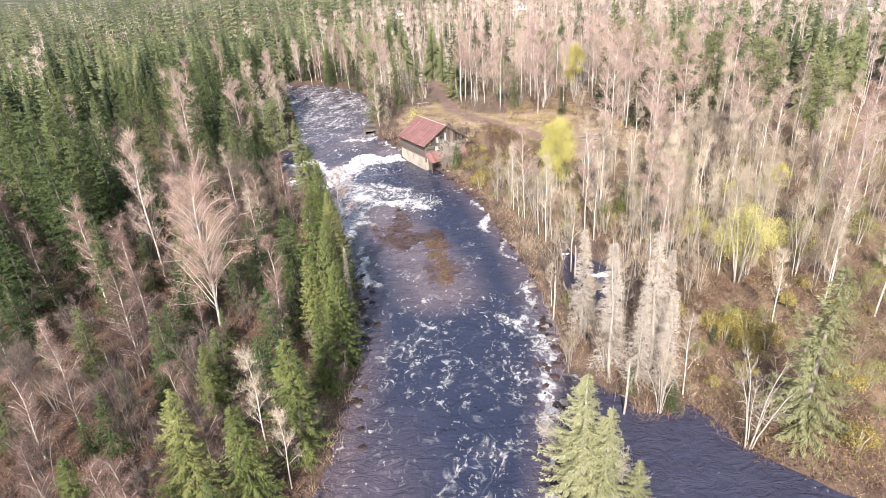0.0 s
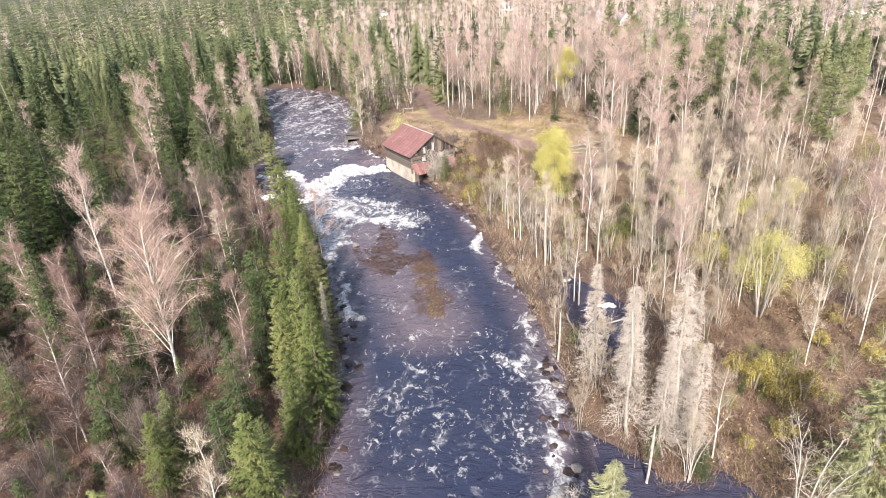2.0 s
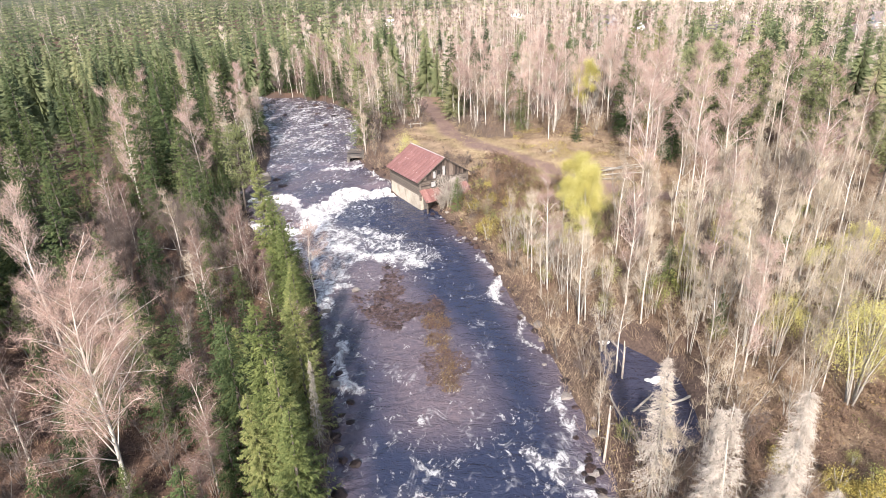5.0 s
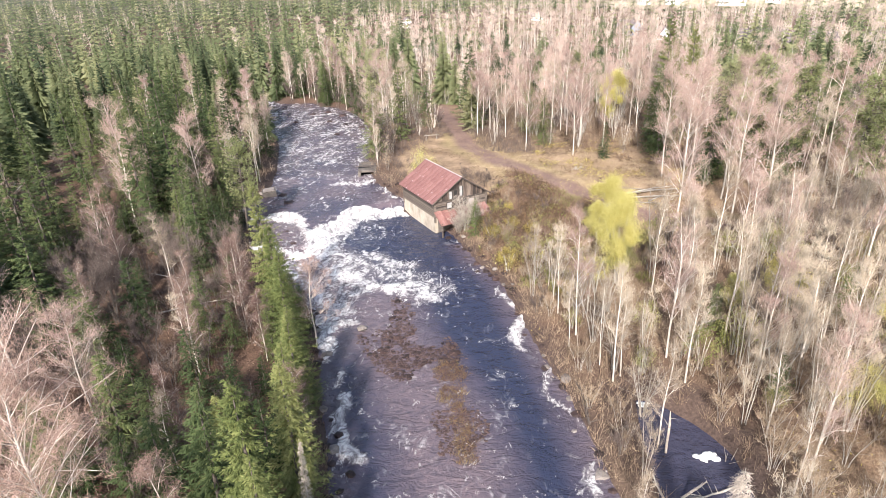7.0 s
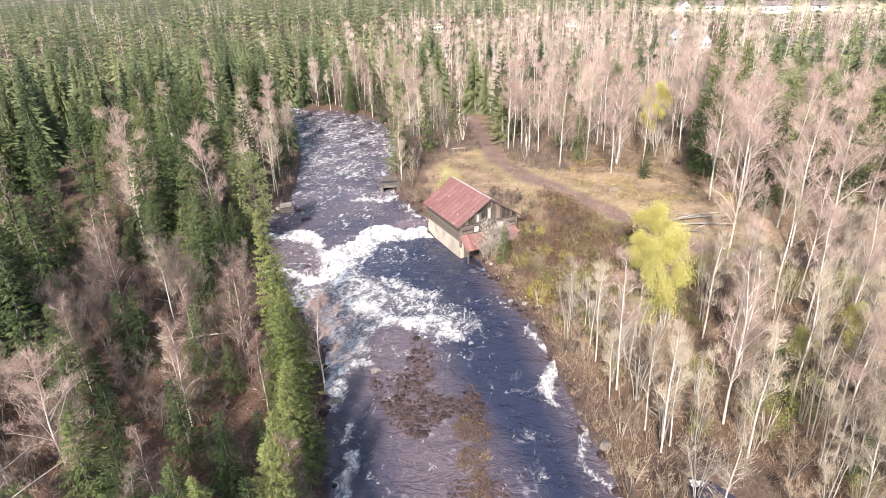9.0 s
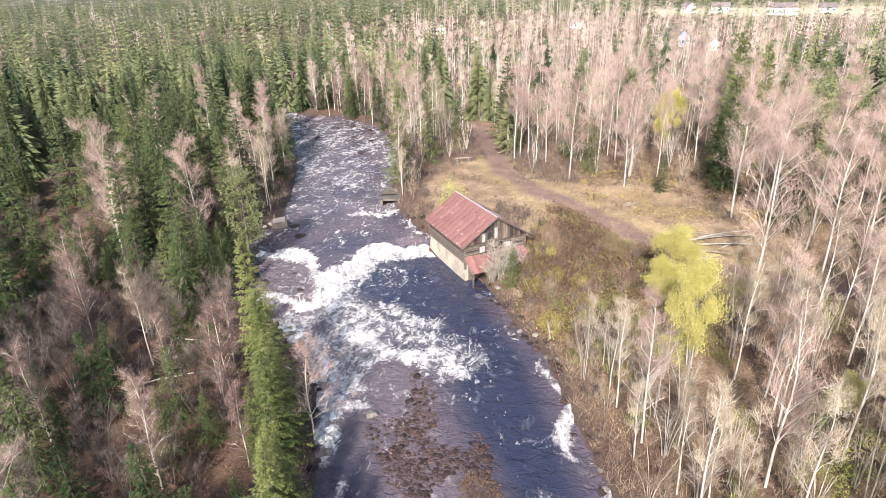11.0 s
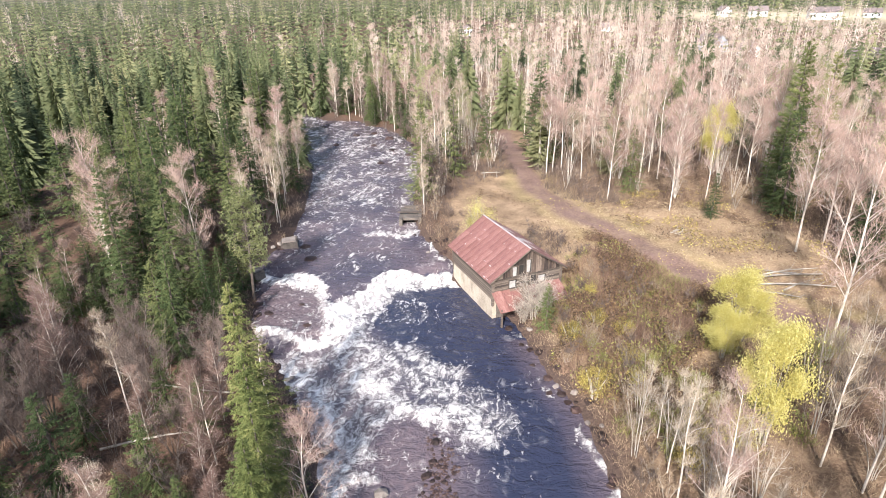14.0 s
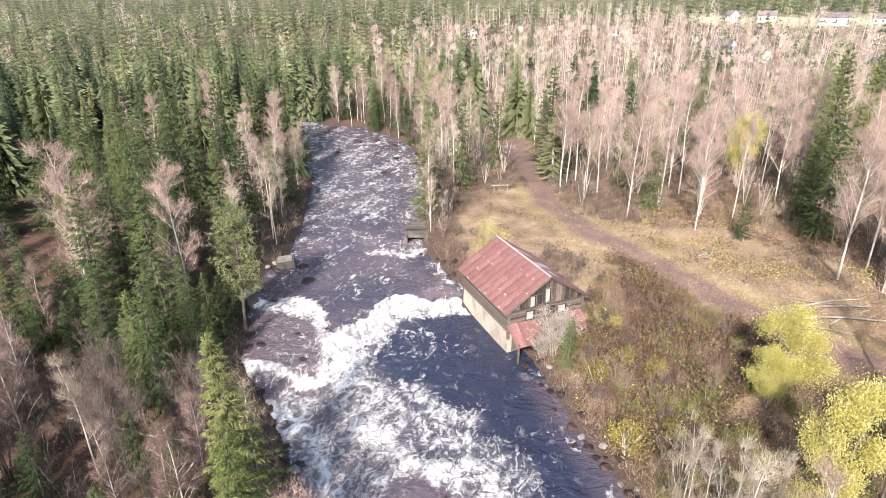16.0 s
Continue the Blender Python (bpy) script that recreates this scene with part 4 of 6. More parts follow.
for x, y, s in ((-21, 150, 0.8), (-24, 148, 0.9), (-19, 143, 0.6), (-28, 152, 0.8), (-22, 140, 0.6), (-18.5, 137, 0.7), (-31, 150, 0.9), (-26, 143, 0.6), (-22.5, 132, 0.5), (-33, 143, 0.7)):
    put_stone("river_rock", "brown rock in the upstream rapids", WET_STONES, x, y, water_at(x, y), s, int(x * -13), "upstream rocks")
put_stone("white_stone", "pale white stone on the river bank", [PALE_STONE], 3.6, 75.2, land(3.6, 75.2) + 0.1, 0.42, 7, "")


def foam_mound(x, y, z, size, seed):
    r = np.random.RandomState(seed)
    g = Geo()
    for _ in range(16):
        v, f = STONES[r.randint(6)]
        g.add(v * [1, 1, 0.5] * size * r.uniform(0.25, 0.5) + [r.normal(0, size * 0.5), r.normal(0, size * 0.32), 0.03], f)
    ob = tagged(part("foam_mound", g, FOAM_PILE, smooth=True), "heap of white foam caught in the side stream", "foam", "foam heaps")
    ob.location = (x, y, z)


for i, (x, y, s) in enumerate(((15.1, 50.9, 0.58), (12.7, 56.0, 0.36))):
    foam_mound(x, y, 0.05, s, i)


def log_geo(length, r0, r1, seed, bend=0.05):
    r = np.random.RandomState(seed)
    g = Geo()
    s = np.linspace(0, 1, 7)
    g.tube(np.stack([s * length, bend * length * np.sin(s * 3.1) + r.normal(0, 0.02, 7), 0 * s + r0], 1), np.interp(s, [0, 1], [r0, r1]), 7)
    for k in r.uniform(0.4, 0.98, 5):
        p = np.array([k * length, bend * length * math.sin(k * 3.1), r0])
        g.tube([p, p + r.normal(0, 0.4, 3) + [0.4, 0, 0.4]], [r1 * 0.6, 0.008], 4)
    return g


def put_log(x, y, turn, length, radius, seed, label="fallen leafless trunk lying in the undergrowth", mat=None, tilt=0.0, group="fallen trunks", up=0.0):
    ob = tagged(part("fallen_trunk", log_geo(length, radius, radius * 0.45, seed), mat or GREY_BARK, smooth=True), label, "fallen trunk", group)
    ob.matrix_basis = pose(x, y, land(x, y) + up) @ pose(0, 0, 0, 0, -tilt, turn)


for i, (x, y, turn, length, radius) in enumerate([(20.4, 92.2, 8, 7.2, 0.12), (21.4, 91.6, -4, 6.4, 0.1), (22.0, 93.2, 15, 6.0, 0.09), (23.4, 91.0, 30, 5.0, 0.1), (20.8, 90.6, -20, 3.6, 0.08), (25.5, 93.8, 170, 5.0, 0.07),
                                                   (13.2, 49.4, 20, 4.0, 0.12), (15.0, 52.2, 160, 4.5, 0.1), (16.6, 49.0, 200, 4.2, 0.09), (-20.6, 73.0, 172, 10.0, 0.08), (-14.6, 65.4, 150, 5.0, 0.1), (-26.0, 66.4, 20, 5.6, 0.09),
                                                   (-24.6, 49.0, 40, 6.0, 0.08), (-18.0, 36.0, 120, 5.0, 0.08), (12.0, 44.5, 100, 5.0, 0.1)]):
    put_log(x, y, turn, length, radius, i, tilt=2.0)
put_log(14.4, 84.9, 8, 1.7, 0.07, 50, "short pale sawn pole beside the track", BROKEN_BARK, group="sawn poles", up=0.05)
for i in range(4):
    put_log(16.0 + 0.22 * i, 102.2 + 0.3 * i, -38 + 4 * i, 1.1, 0.035, 60 + i, "short pale board end lying in the clearing", GREY_BARK, group="sawn poles", up=0.04)
put_log(8.1, 59.8, -88, 6.0, 0.2, 40, "dark timber baulk along the river's edge", LOG, group="edge timbers", up=-0.4)
put_log(8.3, 53.6, -92, 5.4, 0.18, 41, "dark timber baulk along the river's edge", LOG, group="edge timbers", up=-0.4)


def build_sluice():
    """Old concrete intake beside the upper falls, with a dark opening."""
    ob = thing("sluice", "stained concrete sluice with a dark opening in the river", "sluice")
    ob.matrix_basis = pose(-13.4, 107.6, 0.6, 0, 0, 6)
    for name, lo, hi in (("wall", (-1.35, -2.0, -0.6), (-0.95, 2.4, 2.1)), ("wall", (0.95, -2.0, -0.6), (1.35, 2.4, 2.3)), ("back_wall", (-0.95, 2.0, -0.6), (0.95, 2.4, 2.3)),
                         ("lintel", (-0.95, -1.5, 1.75), (0.95, 2.0, 2.05)), ("sill", (-1.5, -2.5, -0.6), (1.5, -2.0, 0.75)), ("plank", (-1.6, -0.4, 2.32), (1.7, 0.0, 2.4))):
        g = Geo()
        g.box(lo, hi)
        part(name, g, GREY_CONCRETE if name != "plank" else LOG, ob)


def build_abutment(x, y, turn, w, d, h, z):
    ob = thing("abutment", "broken mossy concrete dam abutment on the bank", "abutment", "dam abutments")
    ob.matrix_basis = pose(x, y, z, 3, -4, turn)
    g = Geo()
    v = [(-w, -d, -1), (w, -d, -1), (w, d, -1), (-w, d, -1), (-w * 0.9, -d * 0.9, h * 0.85), (w * 0.95, -d * 0.9, h), (w, d * 0.9, h * 1.05), (-w * 0.9, d, h * 0.9)]
    g.add(v, [(0, 3, 2, 1), (4, 5, 6, 7), (0, 1, 5, 4), (1, 2, 6, 5), (2, 3, 7, 6), (3, 0, 4, 7)])
    part("block", g, GREY_CONCRETE, ob)
    g = Geo()
    g.box((-w * 0.7, -d * 0.8, h * 1.02), (w * 0.8, d * 0.7, h * 1.02 + 0.16))
    part("capstone", g, DRY_ROCK, ob)


build_sluice()
build_abutment(-26.0, 99.4, 20, 1.0, 0.8, 0.9, 1.3)
build_abutment(-27.0, 92.2, -35, 0.9, 0.6, 0.7, 1.2)




def broken_pole(x, y, tall, lean, seed):
    """A dead birch stem snapped off above, bark peeling."""
    r = np.random.RandomState(seed)
    g = Geo()
    s = np.linspace(0, 1, 6)
    g.tube(np.stack([0.05 * np.sin(s * 5), 0.05 * np.cos(s * 4), s * (tall + 0.4) - 0.4], 1), [0.085, 0.08, 0.078, 0.075, 0.07, 0.03], 8)
    ob = thing("broken_trunk", "pale dead birch stem snapped off near the top", "dead tree", "broken stems")
    part("stem", g, BROKEN_BARK, ob, smooth=True)
    g = Geo()
    for k in (0.45, 0.7, 0.86):
        a = r.uniform(0, 6.28)
        g.tube([(0.08 * math.cos(a), 0.08 * math.sin(a), tall * k), (0.5 * math.cos(a), 0.5 * math.sin(a), tall * k + 0.25)], [0.03, 0.008], 5)
    part("stub", g, GREY_BARK, ob)
    ob.matrix_basis = pose(x, y, land(x, y), 0, lean, seed * 50)


for i, (x, y, tall, lean) in enumerate(((11.8, 31.6, 5.0, 2), (9.2, 43.4, 4.4, 1), (12.7, 51.4, 3.4, 7), (12.2, 48.0, 2.6, -28))):
    broken_pole(x, y, tall, lean, i)


def build_rail(x, y):
    ob = thing("hitching_rail", "small grey log rail on crossed posts in the clearing", "rail")
    ob.matrix_basis = pose(x, y, land(x, y), 0, 0, 12)
    for px in (-0.9, 0.9):
        for s in (-1, 1):
            g = Geo()
            g.tube([(px, s * 0.35, -0.1), (px, -s * 0.12, 0.95)], [0.05, 0.045], 6)
            part("post", g, GREY_BARK, ob)
    g = Geo()
    g.tube([(-1.3, 0, 0.75), (0, 0.02, 0.78), (1.3, 0, 0.74)], [0.07, 0.07, 0.06], 7)
    part("rail", g, GREY_BARK, ob)


build_rail(-4.2, 121.0)


def build_house(x, y, z, turn, w, l, h, rise, wall_mat, label, panes=3):
    """A small gabled dwelling, far off: walls, roof slopes, windows with panes, chimney."""
    ob = thing("house", label, "house", "village houses")
    ob.matrix_basis = pose(x, y, z, 0, 0, turn)
    g = Geo()
    v = [(-w, -l, -3), (w, -l, -3), (w, l, -3), (-w, l, -3), (-w, -l, h), (w, -l, h), (w, l, h), (-w, l, h), (0, -l, h + rise), (0, l, h + rise)]
    g.add(v, [(0, 1, 5, 4), (1, 2, 6, 5), (2, 3, 7, 6), (3, 0, 4, 7)])
    g.f[3].append(np.array([(4, 5, 8), (6, 7, 9)]))
    part("wall", g, wall_mat, ob)
    for s in (-1, 1):
        g = Geo()
        e, dz = w + 0.5, rise * 0.5 / w
        v = [(s * e, -l - 0.5, h - dz), (s * e, l + 0.5, h - dz), (0, l + 0.5, h + rise), (0, -l - 0.5, h + rise)]
        v = v + [(a, b, c + 0.22) for a, b, c in v]
        g.add(v, [(0, 1, 2, 3), (7, 6, 5, 4), (0, 4, 5, 1), (1, 5, 6, 2), (2, 6, 7, 3), (3, 7, 4, 0)])
        roof = part("roof", g, ROOF_DARK, ob)
    g = Geo()
    g.box((0.2, -0.4, h + rise * 0.5), (1.0, 0.4, h + rise + 1.0))
    part("chimney", g, GREY_CONCRETE, ob)
    for fx, fy, r in ((0, -l - 0.01, 0), (-w - 0.01, 0, -90)):
        span = w if r == 0 else l
        for i in range(panes):
            u = (i - (panes - 1) / 2) * span * 1.5 / max(panes - 1, 1)
            g = Geo()
            g.box((-0.55, -0.08, -0.7), (0.55, 0.0, 0.7))
            win = part("window", g, HOUSE_WHITE, ob)
            win.matrix_basis = pose(fx, fy, h * 0.55, 0, 0, r) @ pose(u, 0, 0)
            g = Geo()
            g.box((-0.43, -0.1, -0.58), (0.43, -0.082, 0.58))
            part("pane", g, GLASS, win)


for x, y, turn, w, l, h, rise, mat, label in (
        (121, 427, 10, 4, 6, 4.5, 3.2, HOUSE_WHITE, "white wooden house with a dark gabled roof"), (138, 421, 80, 4.5, 7, 4.5, 3.4, HOUSE_WHITE, "long white house with a grey roof"),
        (164, 399, 84, 5, 11, 5.0, 3.4, HOUSE_WHITE, "large white farmhouse beside the field"), (197, 416, 70, 4, 6, 4.5, 3.0, HOUSE_WHITE, "white house at the wood's edge"),
        (42.7, 343, 75, 3.0, 4, 3.2, 2.2, HOUSE_WHITE, "small white house among birches"), (73, 284, 25, 3.8, 5.4, 3.6, 3.4, HOUSE_BLUE, "blue-grey house with a steep roof"),
        (82, 271, 20, 2.6, 3.4, 3.0, 2.6, HOUSE_WHITE, "white gabled house behind the birches"), (-23, 331, 15, 2.8, 3.6, 4.2, 2.4, HOUSE_WHITE, "tall white house in the wood"),
        (114, 223, 78, 5, 8, 3.6, 3.4, HOUSE_BROWN, "brown wooden barn with a dark roof"), (137, 221, 70, 5, 7, 3.4, 2.6, HOUSE_BROWN, "low brown shed with a grey roof"),
        (105, 240, 60, 5, 9, 3.8, 3.0, HOUSE_BROWN, "long brown outbuilding behind the pines"), (171, 249, 75, 5, 7, 4.2, 3.2, HOUSE_WHITE, "white house with a grey roof")):
    k = 0.68 if y > 300 else 0.9
    build_house(x, y, land(x, y), turn, w * k, l * k, h * k, rise * k, mat, label)

# --- trees -----------------------------------------------------------------------------------------
def unit(v):
    return v / (np.linalg.norm(v, axis=-1, keepdims=True) + 1e-9)


def spruce_mesh(seed, height=10.0, radius=1.7, per_whorl=9, step=0.34, sparse=0.0, sprays=7, low=0.04, slim=0.17, hang=0.6, spray=0.40):
    """Trunk and crown of a spruce: close whorls of drooping boughs clothed in short overlapping sprays."""
    rs = np.random.RandomState(seed)
    trunk, crown = Geo(), Geo()
    z = np.linspace(0, height, 9)
    bend = np.stack([0.06 * np.sin(z * 0.4 + seed), 0.06 * np.cos(z * 0.33 + seed), z], 1)
    bend[:, :2] -= bend[0, :2]
    bend[0, 2] = -0.4
    trunk.tube(bend, np.interp(z, [0, height], [height * 0.014 + 0.03, 0.015]), 7)
    level = height * low
    lopside, ragged = rs.uniform(0, 2 * np.pi), rs.uniform(0, 6, 3)
    s = np.linspace(0, 1, 5)
    while level < height * 0.985:
        k = level / height
        reach = radius * (1 - k) ** 0.8 * (0.72 + 0.28 * min(1, k / 0.16)) * (1 + 0.1 * np.sin(k * 23 + ragged[0])) + 0.10
        count = max(4, int(per_whorl * (0.5 + 0.5 * (1 - k))))
        for a in rs.uniform(0, 2 * np.pi) + np.arange(count) * 2 * np.pi / count + rs.normal(0, 0.3, count):
            if rs.rand() < sparse:
                continue
            long = reach * rs.uniform(0.62, 1.12) * (1 + 0.12 * np.cos(a - lopside))
            d = np.array([np.cos(a), np.sin(a), 0])
            side = np.array([-d[1], d[0], 0])
            droop = (-0.40 * s ** 1.2 + 0.20 * s ** 3 + 0.62 * k * s) * rs.uniform(0.8, 1.25)
            base = np.array([np.interp(level, z, bend[:, 0]), np.interp(level, z, bend[:, 1]), level + rs.normal(0, 0.1)])
            line = base + d * (s * long)[:, None] + side * (0.10 * rs.normal() * long * s ** 2)[:, None] + np.array([0, 0, 1.0]) * (droop * long)[:, None]
            m = max(6, int(2 * sprays * (0.35 + 0.65 * long / radius)))
            at = 1 - 0.86 * rs.rand(m) ** 1.25
            at[0] = 1.0
            sign = rs.choice([-1.0, 1.0], m) * rs.uniform(0.25, 1.0, m)
            sign[0] = 0.0
            root = np.stack([np.interp(at, s, line[:, i]) for i in range(3)], 1) + rs.normal(0, 0.025, (m, 3))
            size = (spray * (1.12 - 0.6 * at) * min(1.0, 0.45 + long * 0.45) + 0.28 * spray) * rs.uniform(0.65, 1.3, m)
            way = unit(d * 0.8 + side * sign[:, None] + np.array([0, 0, -1.0]) * (hang * (0.15 + 1.5 * rs.rand(m)) - 0.35 * k)[:, None])
            tip, mid = root + way * size[:, None], root + way * (size * 0.4)[:, None]
            across = unit(np.cross(way, unit(rs.normal(0, 0.35, (m, 3)) + [0, 0, 1.0]))) * (size * slim)[:, None]
            v = np.stack([root, mid + across, tip, mid - across - [0, 0, 0.02]], 1).reshape(-1, 3)
            crown.add(v, np.arange(len(v)).reshape(-1, 4))
        level += step * rs.uniform(0.75, 1.2) * (1.15 - 0.45 * k)
    crown.blades(np.array([[0, 0, height - 0.5]] * 3) + bend[-1] * [1, 1, 0], np.array([[0, 0, height + 0.25]] * 3) + bend[-1] * [1, 1, 0], 0.12, rs)
    return trunk, crown


def pine_mesh(seed, height=13.0):
    """A pine: bare stem below, rounded tufts of needles on upswept limbs above."""
    rs = np.random.RandomState(seed)
    trunk, crown = Geo(), Geo()
    z = np.linspace(-0.4, height * 0.97, 9)
    trunk.tube(np.stack([0.1 * np.sin(z * 0.5 + seed), 0.1 * np.cos(z * 0.4), z], 1), np.interp(z, [0, height], [0.19, 0.03]), 7)
    for k in np.linspace(0.3, 0.97, 30):
        for a in rs.uniform(0, 6.28, 4):
            long = 2.3 * (1 - ((k - 0.5) / 0.56) ** 2) ** 0.7 * rs.uniform(0.55, 1.1) + 0.25 if k > 0.5 else 2.0 * rs.uniform(0.6, 1.1)
            end = np.array([np.cos(a) * long, np.sin(a) * long, height * k + long * rs.uniform(0.1, 0.5)])
            root = np.array([0, 0, height * k])
            trunk.tube([root, root * 0.5 + end * 0.5 - [0, 0, 0.1], end], [0.04, 0.03, 0.01], 3)
            for b in rs.uniform(0.3, 1.0, 8):
                c = root + (end - root) * b + rs.normal(0, 0.2, 3)
                n = 8
                way = unit(rs.normal(size=(n, 3)) + [0, 0, 0.5])
                crown.blades(np.repeat(c[None], n, 0), c + way * rs.uniform(0.2, 0.45, n)[:, None], 0.085, rs)
    return trunk, crown


def bare_mesh(seed, height=13.0, spread_out=0.22, stems=1, limbs=16, twigs=1500, twig=0.75, width=0.022, lean=0.0, start=0.3, hang=0.25, thick=1.0, fan=0.5, rise=None):
    """A leafless broadleaf tree: stems, limbs, and a haze of fine twigs."""
    rs = np.random.RandomState(seed)
    wood, haze = Geo(), Geo()
    roots, ends = [], []
    for q in range(stems):
        h = height * (1 if q == 0 else rs.uniform(0.65, 1.0))
        a = rs.uniform(0, 6.28) if stems == 1 else q * 6.28 / stems + rs.uniform(-0.4, 0.4)
        out = (lean + (0.0 if stems == 1 else fan * rs.uniform(0.4, 1.0))) * h * 0.5
        s = np.linspace(0, 1, 10 if stems == 1 else 6)
        wob = 0.018 * h
        path = np.stack([np.cos(a) * (out * s ** 1.3) + wob * np.sin(s * 7 + q + seed) * s, np.sin(a) * (out * s ** 1.3) + wob * np.cos(s * 6 + q) * s, h * s], 1)
        path[:, :2] += [0.15 * np.cos(a) * (stems > 1), 0.15 * np.sin(a) * (stems > 1)]
        path[0, 2] = -0.4
        r0 = (0.0062 * h + 0.015) * thick * (1 if stems == 1 else 0.75)
        wood.tube(path, np.interp(s, [0, 0.6, 1], [r0, r0 * 0.55, 0.012]), 6 if stems == 1 else 4)
        for k in np.sort(rs.uniform(start, 0.97, limbs if stems == 1 else max(3, limbs // 3))):
            p = np.array([np.interp(k, s, path[:, i]) for i in range(3)])
            b = rs.uniform(0, 6.28)
            long = h * spread_out * (1.0 if spread_out > 0.2 else 0.8) * (1.25 - 0.85 * (k - start) / (1 - start)) * rs.uniform(0.6, 1.15)
            d = np.array([np.cos(b), np.sin(b), 0])
            up = rs.uniform(*rise) if rise else rs.uniform(0.8, 1.4) if spread_out > 0.2 else rs.uniform(1.1, 2.1)
            t = np.linspace(0, 1, 4)
            line = p + d * (long * t)[:, None] + np.array([0, 0, 1.0]) * (long * up * (t - 0.22 * t * t))[:, None] + rs.normal(0, 0.05, (4, 3)) * t[:, None]
            wood.tube(line, np.interp(t, [0, 1], [r0 * 0.36 * (1.1 - 0.6 * k), 0.008]), 3)
            roots.append(line[1:])
            for _ in range(2 if stems == 1 else 0):
                c = line[rs.randint(1, 3)]
                e = c + (d * rs.uniform(0.2, 0.8) + rs.normal(0, 0.5, 3) * [1, 1, 0.3] + [0, 0, 0.6]) * long * 0.45
                wood.tube([c, (c + e) / 2 + rs.normal(0, 0.05, 3), e], [0.02, 0.014, 0.006], 3)
                roots.append(np.array([(c + e) / 2, e]))
        roots.append(path[-3:])
    nodes = np.vstack(roots)
    pick = nodes[rs.randint(0, len(nodes), twigs)] + rs.normal(0, 0.16, (twigs, 3)) * height / 13
    upright = hang < 0.35
    way = unit(rs.normal(size=(twigs, 3)) * [0.62, 0.62, 0.4] + [0, 0, 0.9]) if upright else unit(rs.normal(size=(twigs, 3)) + [0, 0, 0.35])
    first = pick + way * (twig * rs.uniform(0.5, 1.1, twigs))[:, None]
    haze.blades(pick, first, width, rs)
    more = twigs // 2
    on = unit(way[:more] + rs.normal(0, 0.45, (more, 3))) if upright else unit(rs.normal(size=(more, 3)) + [0, 0, -hang * 4])
    haze.blades(pick[:more] * 0.4 + first[:more] * 0.6, first[:more] + on * (twig * 0.6 * rs.uniform(0.5, 1.1, more))[:, None], width * 0.75, rs)
    return wood, haze


def snag_mesh(seed, height=9.0, radius=1.3):
    """A dead spruce: grey stem with whorls of fine bare drooping boughs."""
    rs = np.random.RandomState(seed)
    wood, haze = Geo(), Geo()
    z = np.linspace(-0.4, height, 8)
    wood.tube(np.stack([0.05 * np.sin(z), 0.05 * np.cos(z * 0.8), z], 1), np.interp(z, [0, height], [0.075, 0.012]), 6)
    for level in np.arange(height * 0.1, height * 0.985, 0.17):
        k = level / height
        for a in rs.uniform(0, 6.28, 8):
            long = radius * (1 - k) ** 0.85 * rs.uniform(0.7, 1.1) + 0.1
            d = np.array([np.cos(a), np.sin(a), 0])
            t = np.linspace(0, 1, 4)
            p = np.array([0, 0, level]) + d * (long * t)[:, None] + np.array([0, 0, 1.0]) * (long * (-0.75 * t + 0.42 * t ** 2.4 + 0.3 * k * t))[:, None]
            haze.blades(p[:-1], p[1:], 0.026, rs)
            n = 24
            c = p[rs.randint(1, 4, n)] * 0.5 + p[rs.randint(1, 3, n)] * 0.5
            haze.blades(c, c + unit(d * 0.35 + rs.normal(size=(n, 3)) * [0.6, 0.6, 0.3] + [0, 0, -0.75]) * (0.38 * rs.uniform(0.4, 1.1, n))[:, None], 0.01, rs)
    return wood, haze


def leafy_mesh(seed, height=5.0, crown=1.6, stems=4, leaf=0.11, count=2600, clumps=34, tall=1.0, split=False, spread_out=(0.1, 0.26)):
    """A shrub or small tree still in leaf: several stems, leaves in loose clumps with gaps."""
    rs = np.random.RandomState(seed)
    wood, green = Geo(), Geo()
    each = [Geo() for _ in range(stems)]
    for q in range(stems):
        if split:
            wood = each[q]
        a = q * 6.28 / stems + rs.uniform(-0.5, 0.5)
        o = crown * rs.uniform(0.25, 0.75)
        h = height * rs.uniform(0.75, 0.97)
        wood.tube([(0.1 * np.cos(a), 0.1 * np.sin(a), -0.4), (o * 0.4 * np.cos(a), o * 0.4 * np.sin(a), h * 0.45), (o * np.cos(a), o * np.sin(a), h)], [0.06, 0.04, 0.012], 5)
    c = unit(rs.normal(size=(clumps, 3))) * rs.uniform(0.35, 1.0, clumps)[:, None] ** 0.6
    low = height * 0.24
    c = c * [crown, crown, (height - low) / 2 * tall] + [0, 0, low + (height - low) / 2]
    c[:, :2] *= (1.12 - 0.5 * ((c[:, 2] - low) / (height - low)).clip(0, 1) ** 2)[:, None]
    who = rs.randint(0, clumps, count)
    p = c[who] + rs.normal(0, crown * rs.uniform(*spread_out, clumps)[who][:, None], (count, 3))
    p[:, 2] = np.maximum(p[:, 2], 0.15)
    green.leaves(p, leaf * rs.uniform(0.6, 1.25, count), rs)
    return (each if split else wood), green


